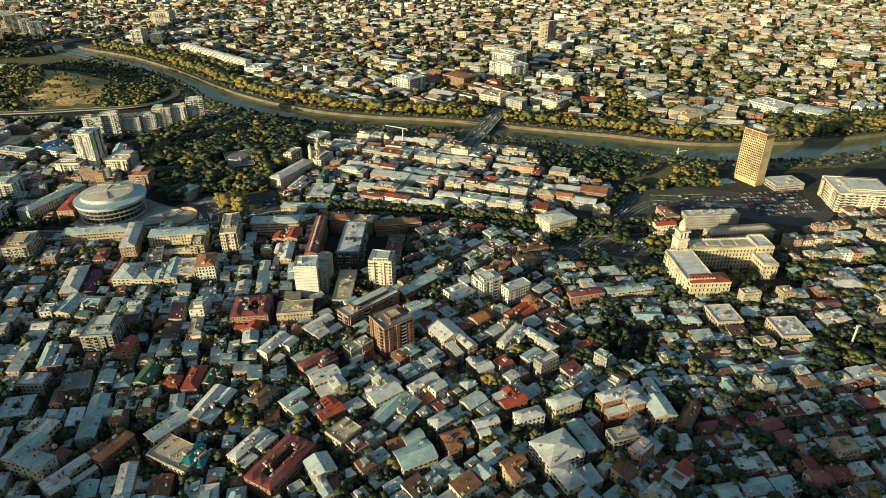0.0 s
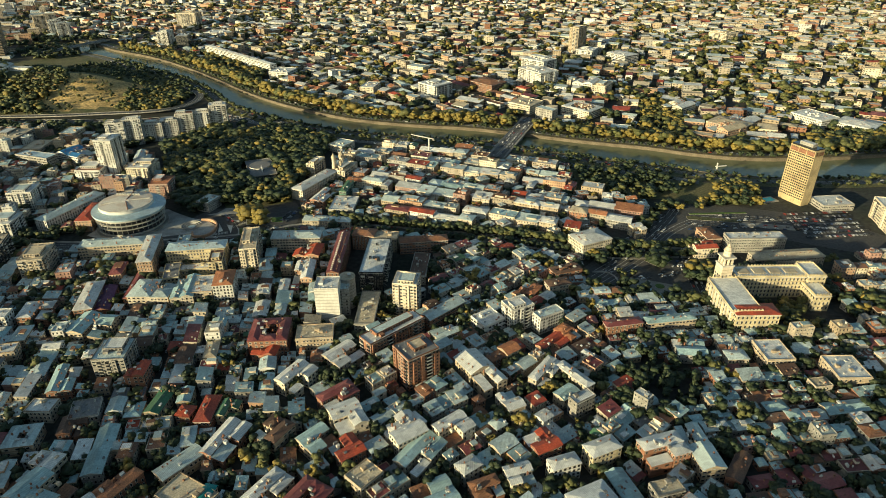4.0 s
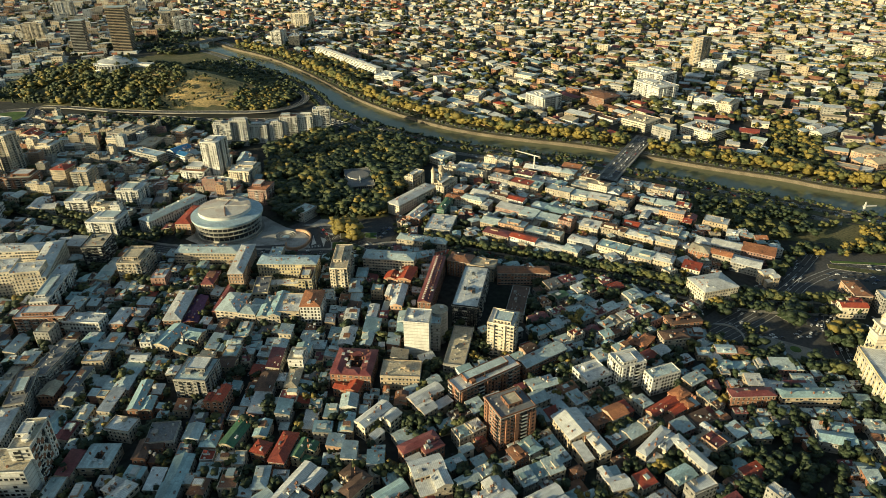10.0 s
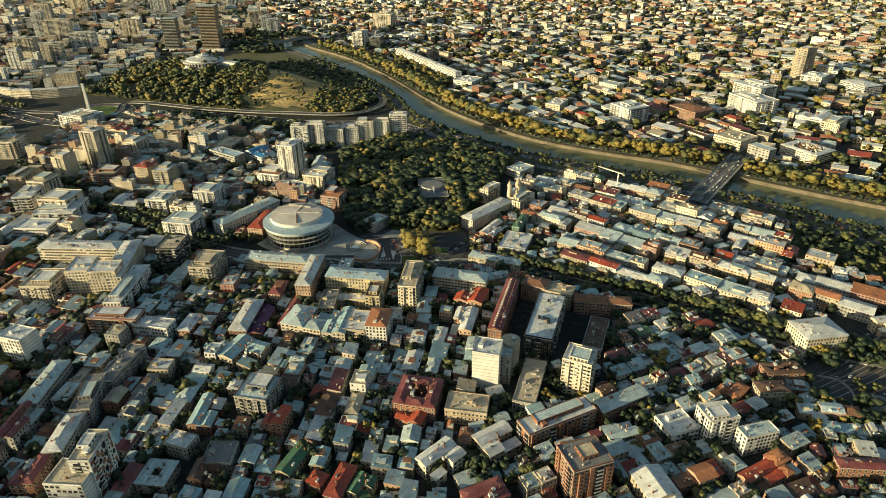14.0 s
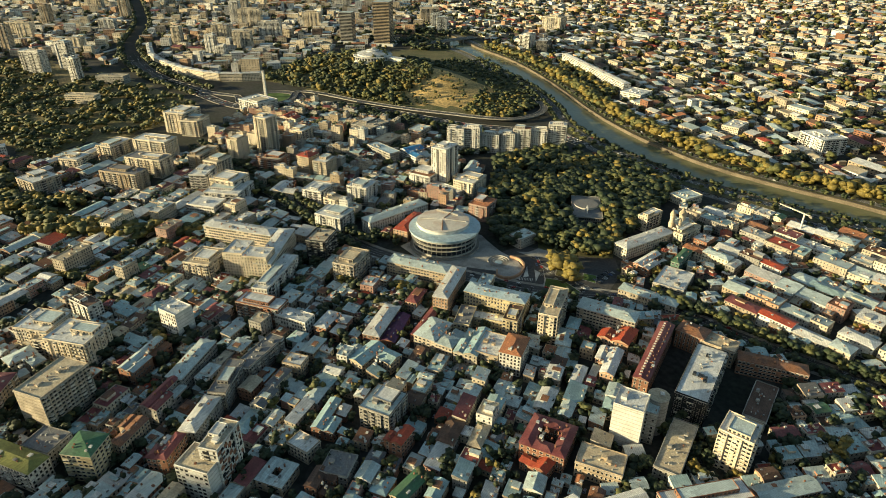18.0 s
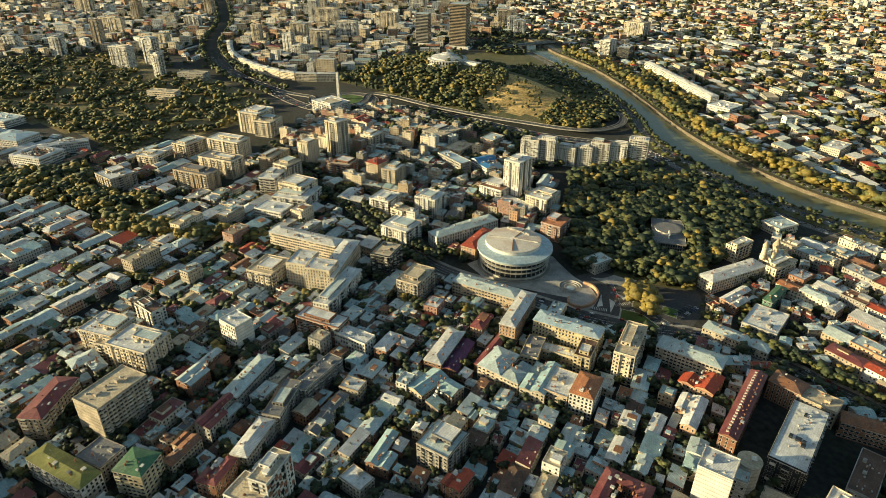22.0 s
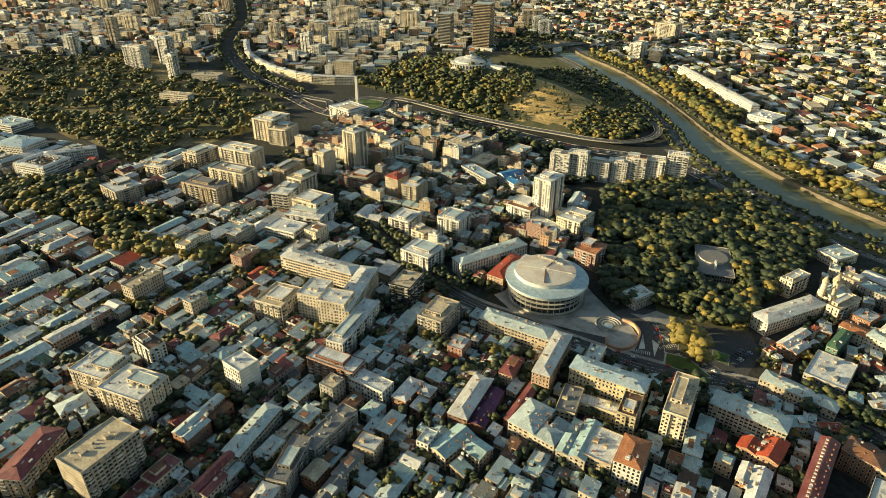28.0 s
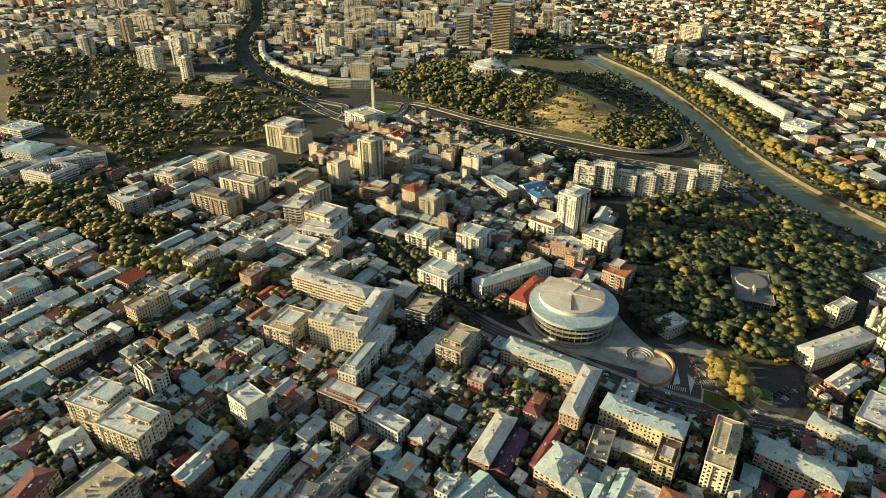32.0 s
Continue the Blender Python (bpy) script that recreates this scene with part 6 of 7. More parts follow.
# towers and slabs of the western quarter
for x, y, rot, w, d, h, wall, roof in ((-1620, 900, 20, 52, 24, 48, "white", "pale"), (-1600, 962, 20, 30, 24, 60, "white", "azure"), (-1470, 905, 10, 22, 16, 50, "white", "pale"), (-1300, 815, 25, 62, 20, 16, "cream", "tan"),
                                       (-1395, 940, 25, 64, 24, 16, "grey", "tan"), (-1394, 1237, 20, 22, 22, 30, "white", "pale"), (-1462, 1262, 20, 26, 20, 46, "white", "pale"), (-1642, 1297, 25, 24, 22, 44, "cream", "tan"),
                                       (-1856, 857, 25, 30, 22, 44, "white", "tan"), (-1895, 978, 25, 24, 22, 66, "tan", "tan"), (-1988, 803, 25, 34, 24, 40, "white", "pale"), (-1760, 1080, 25, 40, 20, 34, "cream", "tan"),
                                       (-1560, 1380, 30, 46, 26, 46, "cream", "pale"), (-1471, 1478, 30, 60, 24, 48, "white", "tan"), (-1422, 1332, 30, 46, 24, 48, "cream", "tan"), (-1640, 1560, 28, 70, 22, 58, "cream", "tan"),
                                       (-1750, 1600, 28, 30, 26, 66, "white", "pale"), (-1480, 1660, 28, 56, 22, 52, "cream", "pale"), (-1330, 1640, 20, 28, 26, 46, "tan", "tan"), (-2050, 1100, 25, 60, 20, 40, "cream", "tan"),
                                       (-2200, 1250, 25, 26, 26, 56, "tan", "tan"), (-1950, 1290, 25, 50, 18, 34, "white", "pale"), (-2100, 1450, 25, 28, 24, 60, "tan", "pale"), (-2350, 1500, 25, 60, 22, 44, "cream", "tan"),
                                       (-2450, 1200, 25, 60, 22, 46, "cream", "tan"), (-2250, 1700, 25, 30, 28, 64, "white", "tan"), (-1900, 1750, 25, 56, 24, 62, "cream", "tan"), (-2000, 2000, 25, 60, 26, 60, "cream", "pale"),
                                       (-1250, 1960, 35, 60, 22, 44, "cream", "tan"), (-1180, 1890, 35, 34, 20, 40, "white", "pale"), (-1120, 1830, 35, 34, 20, 42, "white", "pale"), (-1700, 2050, 30, 60, 24, 50, "white", "tan"),
                                       (-2600, 1900, 25, 60, 26, 60, "cream", "tan"), (-2700, 1500, 25, 60, 26, 52, "cream", "tan"), (-2750, 1150, 25, 60, 26, 46, "tan", "tan"), (-1330, 1290, 30, 40, 26, 18, "cream", "grey")):
    block(x, y, rot, w, d, h, wall, roof, "flat", balconies=False)

# cream apartment row between the park and the ramps
for k, (h, push, roof) in enumerate(((38, 0, "tan"), (40, 2, "pale"), (28, -2, "tan"), (30, 0, "pale"), (37, 2, "rust"), (35, 3, "tan"), (43, 0, "pale"))):
    t = (k + 0.5) / 7
    body = block(-556 + 152 * t - 0.55 * push, 958 + 100 * t - 0.83 * push, 18, 26.5, 17, h, "white", roof, "flat")
    balcony_rows(body, 26.5, 17, h, WALLS["white"], 6.3, "f", random.Random(k))


# ---- the quarters ----
near = District("row_houses_near", "courtyard wings and sheds with sheet-metal roofs", False)
mid = District("row_houses_quarter", "tightly packed old houses with sheet-metal roofs", False)
far = District("houses_far_bank", "sunlit low houses of the far bank", True)
west = District("houses_west", "houses on the western side of the valley", True)
WOODS = [
    [(-1916, 703), (-1774, 933), (-1486, 880), (-1475, 960), (-1288, 943), (-1101, 925), (-1049, 821), (-1045, 726), (-1075, 666), (-1041, 584), (-1146, 604), (-1298, 591), (-1414, 543)],
    [(-1108, 445), (-1064, 501), (-1052, 546), (-934, 504), (-839, 558), (-835, 473), (-933, 450), (-1030, 420)],
    [(328, 824), (375, 838), (365, 765), (300, 772)],
    [(150, 880), (224, 886), (300, 835), (262, 790), (200, 782), (140, 820)],
    [(263, 1011), (330, 992), (389, 1211), (323, 1245)],
    [(-663, 1640), (-450, 1440), (-437, 1300), (-525, 1404), (-607, 1499)],
    [(543, 1047), (777, 1088), (702, 980), (510, 960)],
    [(600, 1500), (590, 1520), (610, 1540), (625, 1510)],
    [(120, 440), (150, 464), (178, 430), (168, 398), (130, 415)],
    [(314, 442), (377, 436), (359, 406), (316, 392)],
]
HILL = [(-1150, 1130), (-1180, 1420), (-960, 1600), (-700, 1420), (-560, 1300), (-545, 1180), (-620, 1125), (-900, 1108)]
for wood in WOODS + [HILL]:
    claim_poly(wood)
fill(near, [(-640, 180), (-130, 180), (-95, 330), (-120, 470), (-165, 690), (-420, 640), (-640, 560)], 101, (95, 46), 7, seed=3, things=True, front=(12, 26), depth=(9, 14))
fill(near, [(-130, 180), (150, 180), (170, 330), (120, 470), (60, 640), (-165, 690), (-120, 470), (-95, 330)], 40, (70, 46), 7, seed=5, things=True)
fill(near, [(150, 180), (560, 180), (640, 560), (220, 540), (60, 640), (120, 470), (170, 330)], 10, (58, 38), 6, seed=7, things=True, high=(6, 10), green=0.12, front=(10, 19), depth=(9, 13), leafy=["dark", "dark", "dark", "cypress"], walls=["brick", "tan", "grey", "stone", "pink"], roofs=["blue"] * 12 + ["grey"] * 9 + ["maroon"] * 4 + ["rust"] * 2 + ["brown"] + ["dark"] + ["pale"] * 3)
fill(mid, [(-215, 720), (-150, 712), (110, 672), (200, 720), (230, 800), (120, 905), (-90, 975), (-190, 930)], -18, (88, 62), 9, seed=9, high=(9, 15), roofs=MID_ROOFS, front=(16, 34), depth=(13, 20))
fill(mid, [(220, 540), (640, 560), (900, 800), (480, 700), (330, 560)], 8, (70, 50), 10, seed=10, high=(8, 14))
fill(mid, [(-1000, 150), (-620, 180), (-640, 560), (-420, 640), (-450, 655), (-900, 760), (-1100, 600), (-1400, 500)], 101, (112, 58), 9, seed=11, high=(7, 11), green=0.7, front=(16, 38), depth=(12, 18), roofs=["grey"] * 40 + ["pale"] * 30 + ["blue"] * 14 + ["maroon"] * 5 + ["red"] * 3 + ["rust"] * 4 + ["green"] * 2)
fill(mid, [(-900, 775), (-520, 665), (-380, 655), (-400, 790), (-430, 850), (-600, 1000), (-900, 1040), (-1000, 960)], 12, (80, 56), 10, seed=12, high=(8, 16), tall=0.3, green=0.7)
fill(far, [(-900, 1745), (-540, 1440), (-290, 1200), (-100, 1120), (20, 1105), (150, 1060), (120, 1300), (-100, 1700), (-300, 2100), (-900, 2300)], -43, (120, 66), 12, front=(14, 36), depth=(11, 19), seed=13, keep=0.72, roofs=FAR_ROOFS, walls=FAR_WALLS, green=0.9, detail=False, tall=0.12)
fill(far, [(150, 1060), (350, 990), (520, 980), (1000, 1140), (1300, 1300), (1700, 2300), (-300, 2100), (-100, 1700), (120, 1300)], -18, (100, 60), 12, front=(13, 34), depth=(10, 19), seed=14, keep=0.72, roofs=FAR_ROOFS, walls=FAR_WALLS, green=0.9, detail=False, tall=0.08)
fill(far, [(-900, 2300), (-300, 2100), (1700, 2300), (2100, 3400), (-1400, 3400)], -25, (120, 76), 13, front=(12, 28), depth=(11, 18), seed=15, keep=0.66, roofs=FAR_ROOFS, walls=FAR_WALLS, green=0.9, detail=False, panes=False, tall=0.06)
fill(west, [(-1200, 1150), (-1100, 1500), (-1200, 1800), (-1400, 2200), (-1700, 2700), (-3000, 2300), (-3500, 1200), (-2200, 700), (-1950, 730), (-1700, 1000)], 27, (110, 90), 16, front=(14, 30), depth=(11, 16), high=(8, 18), seed=16, keep=0.7, roofs=FAR_ROOFS, walls=["white", "white", "cream", "cream", "stone", "peach"], green=0.9, detail=False, tall=0.3)
fill(far, [(-1400, 2200), (-1180, 1830), (-1020, 1850), (-900, 1745), (-900, 2300), (-1400, 3400), (-1700, 2700)], -30, (120, 80), 13, front=(14, 30), depth=(11, 18), seed=17, keep=0.75, roofs=FAR_ROOFS, walls=FAR_WALLS, green=0.9, detail=False, panes=False, tall=0.12)


def pack(district, poly, tries, seed, roofs, walls, sizes, high, street=2.4):
    """Sheds, wings and lean-tos crowded into the courts between the rows."""
    rng = random.Random(seed)
    xs, ys = [p[0] for p in poly], [p[1] for p in poly]
    for k in range(tries):
        x, y = rng.uniform(min(xs), max(xs)), rng.uniform(min(ys), max(ys))
        low, top = sizes
        big = low + (top - low) * (1 - k / tries) ** 0.7
        w, d = big * rng.uniform(0.85, 1.5), big * rng.uniform(0.7, 1.0)
        rot = (101 if x < -120 else 40 if x < 130 else 10) + rng.uniform(-4, 4)
        if not is_free(x, y, rot, w + street, d + street) or not inside(poly, np.array([x]), np.array([y]))[0]:
            continue
        wall, roof = rng.choice(walls), rng.choice(roofs)
        house_into(district.body, district.body, district.body, x, y, rot, w, d, float(ground_height(x, y)), rng.uniform(*high), wall, roof, rng, rng.choice(["shed", "shed", "gable", "flat", "hip"]), big > 8)
        claim_rect(x, y, rot, w, d, 0.0)


TOWN = [(-640, 180), (560, 180), (640, 560), (220, 540), (100, 620), (60, 640), (-165, 690), (-420, 640), (-640, 560)]
PACK_ROOFS = ["grey"] * 34 + ["blue"] * 34 + ["pale"] * 14 + ["maroon"] * 6 + ["rust"] * 6 + ["red"] * 3 + ["brown"] * 3 + ["dark"] * 3
EAST = [(130, 180), (560, 180), (640, 560), (220, 540), (130, 520)]
pack(near, EAST, 9000, 93, ["blue"] * 10 + ["grey"] * 7 + ["pale"] * 2 + ["maroon"] * 3 + ["dark"] + ["brown"] + ["rust"], ["brick", "grey", "tan", "stone", "concrete"], (5.5, 13), (4, 8), 1.2)
pack(near, TOWN, 30000, 91, PACK_ROOFS, NEAR_WALLS, (5.5, 13), (4, 9.5), 1.2)
pack(mid, [(-215, 720), (-150, 712), (110, 672), (200, 720), (230, 800), (120, 905), (-90, 975), (-190, 930)], 1600, 92, MID_ROOFS, NEAR_WALLS, (7, 12), (6, 11), 2.0)
for district in (near, mid, far, west):
    district.close()


# ---- trees ----
GROVES = []
def crown_mesh(name, mat, seed, leaves=170, slim=False, lumps=9):
    """A tree 1 high: uneven leaf masses round the limbs with loose sprays on their outside, and gaps between."""
    rng = random.Random(seed)
    sh = Shape()
    clumps = []
    for k in range(lumps):
        a, r, z = rng.uniform(0, 6.28), rng.uniform(0.05, 0.30), rng.uniform(0.40, 0.84)
        if slim:
            z = 0.14 + 0.76 * k / lumps
            r = 0.03
        clumps.append((r * math.cos(a), r * math.sin(a), z, rng.uniform(0.13, 0.22) * (9 / lumps) ** 0.4 if not slim else 0.14 * (1.12 - z)))
    corners = [(-1, -1, -1), (1, -1, -1), (1, 1, -1), (-1, 1, -1), (-1, -1, 1), (1, -1, 1), (1, 1, 1), (-1, 1, 1)]
    for cx, cy, cz, cr in clumps:
        turn = Euler((rng.uniform(-.6, .6), rng.uniform(-.6, .6), rng.uniform(0, 6))).to_matrix()
        pts = []
        for q in corners:
            q = turn @ (Vector(q) * cr * 0.70 * rng.uniform(0.75, 1.2))
            pts.append((cx + q.x, cy + q.y, cz + q.z * (1.7 if slim else 0.9)))
        sh.add(pts, [(0, 3, 2, 1), (4, 5, 6, 7), (0, 1, 5, 4), (1, 2, 6, 5), (2, 3, 7, 6), (3, 0, 4, 7)], mat)
    for _ in range(leaves):
        cx, cy, cz, cr = rng.choice(clumps)
        n = Vector((rng.gauss(0, 1), rng.gauss(0, 1), rng.gauss(0.25, 1))).normalized()
        p = Vector((cx, cy, cz)) + n * cr * rng.uniform(0.75, 1.12)
        n = (n + Vector((rng.uniform(-.6, .6), rng.uniform(-.6, .6), rng.uniform(-.3, .6)))).normalized()
        a = n.orthogonal().normalized()
        b = n.cross(a)
        k = rng.uniform(0.030, 0.066)
        a, b = a * k, b * k * rng.uniform(0.6, 1.0)
        sh.add([tuple(p + a), tuple(p + b * 1.1), tuple(p - a * 0.9), tuple(p - b)], [(0, 1, 2, 3)], mat)
    return sh


def trunk_shape():
    sh = Shape()
    sh.round(0, 0, 0.022, 0.014, -0.05, 0.45, BARK, 6)
    for a in (0.4, 2.3, 4.4):
        dx, dy = math.cos(a), math.sin(a)
        sh.add([(0.012 * dy, -0.012 * dx, 0.32), (-0.012 * dy, 0.012 * dx, 0.32), (0, 0, 0.36), (0.2 * dx, 0.2 * dy, 0.64)], [(0, 1, 3), (1, 2, 3), (2, 0, 3)], BARK)
    return sh


LODS = ((120, 10), (64, 7), (10, 4))
CROWNS = {k: [[crown_mesh("crown", LEAVES[k], i * 7 + len(k), n, False, m) for i in range(4)] for n, m in LODS] for k in LEAVES}
CROWNS["cypress"] = [[crown_mesh("crown", LEAVES["dark"], 90 + i, n, True, m // 2 + 2) for i in range(3)] for n, m in LODS]
TRUNK = trunk_shape()


def scatter(poly, count, high, kinds, seed, patchy=False):
    rng = random.Random(seed)
    xs, ys = [p[0] for p in poly], [p[1] for p in poly]
    for _ in range(count):
        x, y = rng.uniform(min(xs), max(xs)), rng.uniform(min(ys), max(ys))
        if inside(poly, np.array([x]), np.array([y]))[0]:
            i, j = cells(x, y)
            if not blocked[i, j] and (not patchy or noise.noise((x / 45, y / 30, seed)) > -0.12):
                GROVES.append((x, y, rng.uniform(*high), rng.choice(kinds)))


def row(line, off, step, high, kinds, seed, jitter=1.0):
    rng = random.Random(seed)
    for (ax, ay), (bx, by) in zip([p[:2] for p in line], [p[:2] for p in line[1:]]):
        length = math.hypot(bx - ax, by - ay)
        tx, ty = (bx - ax) / length, (by - ay) / length
        k = rng.uniform(0, step)
        while k < length:
            GROVES.append((ax + tx * k - ty * off + rng.uniform(-jitter, jitter), ay + ty * k + tx * off + rng.uniform(-jitter, jitter), rng.uniform(*high), rng.choice(kinds)))
            k += step * rng.uniform(0.8, 1.25)


blocked = np.zeros_like(taken)
for x, y, rot, w, d in ((-1620, 900, 20, 64, 34), (-1600, 962, 20, 40, 34), (-1470, 905, 10, 32, 26), (-1300, 815, 25, 72, 34), (-1395, 940, 25, 74, 34), (-289, 852, 24, 46, 84), (-373, 1045, 33, 50, 34), (-344, 1059, 40, 26, 30), (-394, 915, -58, 66, 9), (-368, 948, 50, 18, 14), (-300, 733, 20, 40, 16)):
    c_, s_ = math.cos(radians(rot)), math.sin(radians(rot))
    for u in np.arange(-w / 2, w / 2, 1.5):
        for v in np.arange(-d / 2, d / 2, 1.5):
            i, j = cells(x + c_ * u - s_ * v, y + s_ * u + c_ * v)
            blocked[i, j] = True
for k in range(36, 76):
    for off in np.arange(-50, -34, 1.5):
        (ax, ay), (bx, by) = NEAR_BANK[k][:2], NEAR_BANK[k + 1][:2]
        size = math.hypot(bx - ax, by - ay)
        for t in np.arange(0, 1, 1.5 / size):
            i, j = cells(ax + (bx - ax) * t - (by - ay) / size * off, ay + (by - ay) * t + (bx - ax) / size * off)
            blocked[i, j] = True
scatter(PARK, 1900, (9, 18), ["dark"] * 11 + ["olive"] * 6 + ["gold", "gold", "cypress"], 31)
scatter([(-352, 738), (-330, 722), (-322, 740), (-345, 775), (-375, 765)], 60, (11, 16), ["dark", "dark", "olive"], 81)
scatter([(100, 600), (138, 552), (228, 532), (232, 548), (150, 578), (122, 612)], 80, (7, 12), ["dark", "dark", "olive"], 82)
scatter([(186, 690), (211, 737), (248, 768), (262, 772), (222, 730), (200, 690)], 90, (7, 12), ["dark", "dark", "olive"], 83)
scatter(WOODS[0], 3600, (5, 13), ["dark", "olive", "olive", "olive", "gold"], 41, True)
scatter(WOODS[1], 420, (10, 16), ["olive", "olive", "gold", "dark"], 42)
scatter(WOODS[2], 130, (8, 14), ["olive", "gold", "dark"], 43)
scatter(WOODS[3], 150, (7, 13), ["dark", "dark", "olive"], 44)
scatter(WOODS[4], 420, (8, 14), ["olive", "gold", "cypress"], 45)
scatter(WOODS[5], 700, (9, 15), ["olive", "gold", "gold", "dark"], 46)
scatter(WOODS[6], 420, (9, 15), ["olive", "gold", "dark"], 47)
scatter(WOODS[8], 80, (8, 14), ["dark", "dark", "cypress"], 49)
scatter(WOODS[9], 60, (7, 12), ["dark", "olive"], 50)
scatter([(-1150, 1120), (-1170, 1400), (-1010, 1420), (-900, 1250), (-790, 1190), (-760, 1128), (-900, 1112)], 900, (9, 15), ["dark", "dark", "olive", "olive", "olive", "gold", "cypress"], 51)
scatter([(-1000, 1420), (-820, 1560), (-640, 1400), (-540, 1280), (-545, 1180), (-620, 1170), (-700, 1340), (-850, 1370)], 650, (6, 11), ["dark", "dark", "olive"], 52)
scatter([(-600, 1130), (-560, 1250), (-530, 1180), (-550, 1140)], 60, (7, 12), ["olive", "gold"], 53)
row(FAR_BANK[12:], 27, 9, (13, 20), ["olive", "gold", "gold"], 32, 3)
row(FAR_BANK[12:], 40, 11, (12, 19), ["olive", "olive", "gold"], 33, 3)
row(FAR_BANK[28:], 45, 12, (9, 15), ["olive", "gold", "dark"], 37, 4)
row(FAR_BANK[12:], 7, 11, (5, 9), ["dark", "olive"], 38, 2)
row(NEAR_BANK[24:], -30, 17, (6, 11), ["dark", "olive"], 34, 3)
row(NEAR_BANK[16:], -7, 9, (5, 9), ["dark", "dark", "olive"], 39, 1.5)
row(AVENUE[31:], 9.5, 5, (9, 13), ["olive", "olive", "dark", "dark"], 35, 1)
row(AVENUE[33:], -9.5, 9, (7, 11), ["olive", "dark", "dark"], 36, 1)
row(WESTWAY, 24, 9, (9, 14), ["olive", "dark"], 40, 2)
row(WESTWAY, -24, 9, (9, 14), ["olive", "dark"], 54, 2)
for x, y, h in ((-268, 714, 20), (-263, 709, 22), (-257, 704, 22), (-251, 699, 20), (-245, 694, 18), (-259, 713, 20), (-252, 707, 19), (-246, 702, 17), (-264, 702, 18)):
    GROVES.append((x, y, h, "gold"))
scatter([(-870, 1110), (-890, 1300), (-820, 1330), (-770, 1240), (-800, 1150), (-740, 1112)], 420, (6, 12), ["dark", "olive", "olive", "cypress"], 101)
scatter([(-640, 1150), (-660, 1240), (-600, 1290), (-545, 1250), (-550, 1170), (-600, 1135)], 260, (6, 12), ["olive", "olive", "gold", "dark"], 102)
scatter([(-900, 1380), (-780, 1480), (-650, 1360), (-600, 1300), (-700, 1290), (-820, 1330)], 420, (3, 8), ["dark", "dark", "olive"], 103)
for x, y, h, kind in ((34, 377, 14, "gold"), (59, 413, 12, "gold"), (-150, 339, 12, "gold"), (-191, 356, 9, "gold"), (-121, 375, 12, "olive"), (-111, 466, 11, "olive"), (2, 571, 14, "gold"), (6, 580, 13, "gold"),
                      (-191, 404, 10, "gold"), (-39, 369, 10, "olive"), (20, 387, 10, "olive"), (-11, 474, 11, "gold"), (-180, 516, 11, "olive"), (81, 320, 11, "gold"), (-136, 414, 11, "olive"), (-79, 505, 13, "gold"), (-72, 500, 11, "olive"),
                      (-3, 472, 10, "olive"), (-111, 456, 12, "olive"), (-188, 398, 9, "olive"), (78, 379, 9, "gold"), (40, 372, 11, "olive"), (64, 418, 10, "olive"), (-145, 345, 10, "olive"), (-116, 381, 10, "gold")):
    GROVES.append((x, y, h, kind))
row([(-830, 470), (-640, 560)], 0, 8, (15, 19), ["olive", "olive", "gold"], 105, 2)
row([(-820, 450), (-690, 520)], 0, 9, (15, 19), ["olive", "gold", "gold"], 106, 2)
row([(-760, 380), (-640, 440)], 0, 9, (9, 13), ["gold", "olive", "gold"], 107, 2)
row([(-700, 330), (-660, 520)], 0, 9, (8, 12), ["gold", "olive", "dark"], 108, 2)
row([(-640, 470), (-600, 620)], 0, 10, (8, 12), ["olive", "dark", "gold"], 109, 2)
for x, y, h in ((196, 622, 15), (203, 628, 14), (199, 634, 13)):
    GROVES.append((x, y, h, "dark"))


def infill(poly, count, high, kinds, seed, clump=None):
    """Trees wherever the plan has left room."""
    rng = random.Random(seed)
    xs, ys = [p[0] for p in poly], [p[1] for p in poly]
    px_, py_ = [rng.uniform(min(xs), max(xs)) for _ in range(count)], [rng.uniform(min(ys), max(ys)) for _ in range(count)]
    ok = inside(poly, np.array(px_), np.array(py_))
    i, j = cells(px_, py_)
    ok &= ~taken[i, j]
    for x, y, good in zip(px_, py_, ok):
        if good and (clump is None or noise.noise((x / 38, y / 38, seed * 1.7)) > clump):
            TREES.append((x, y, rng.uniform(*high), rng.choice(kinds)))


infill([(-900, 1745), (-540, 1440), (-100, 1120), (350, 990), (1000, 1140), (1400, 1900), (-300, 2100), (-900, 2300)], 12000, (9, 17), ["olive", "olive", "olive", "gold", "dark"], 61, -0.15)
infill([(470, 1250), (430, 1480), (640, 1950), (880, 1800), (720, 1300)], 2200, (8, 15), ["olive", "olive", "gold", "dark"], 48, 0.0)
infill([(-900, 2300), (-300, 2100), (1700, 2200), (2000, 3200), (-1300, 3200)], 7000, (9, 18), ["olive", "olive", "gold", "dark"], 62, -0.05)
infill([(-640, 180), (560, 180), (640, 560), (60, 640), (-165, 690), (-420, 640), (-640, 560)], 9000, (7, 13), ["dark"] * 14 + ["olive", "olive", "gold"], 63, -0.2)
infill([(-1000, 150), (-620, 180), (-640, 560), (-420, 640), (-900, 760), (-1100, 600), (-1400, 500)], 1600, (6, 11), ["dark", "dark", "olive"], 64)
infill([(-900, 775), (-520, 665), (-380, 655), (-430, 850), (-600, 1000), (-900, 1040), (-1000, 960)], 1500, (6, 12), ["dark", "dark", "dark", "olive"], 65)
infill([(-215, 720), (110, 672), (230, 800), (120, 930), (-90, 1000), (-190, 950)], 700, (6, 11), ["dark", "dark", "olive", "gold"], 66)
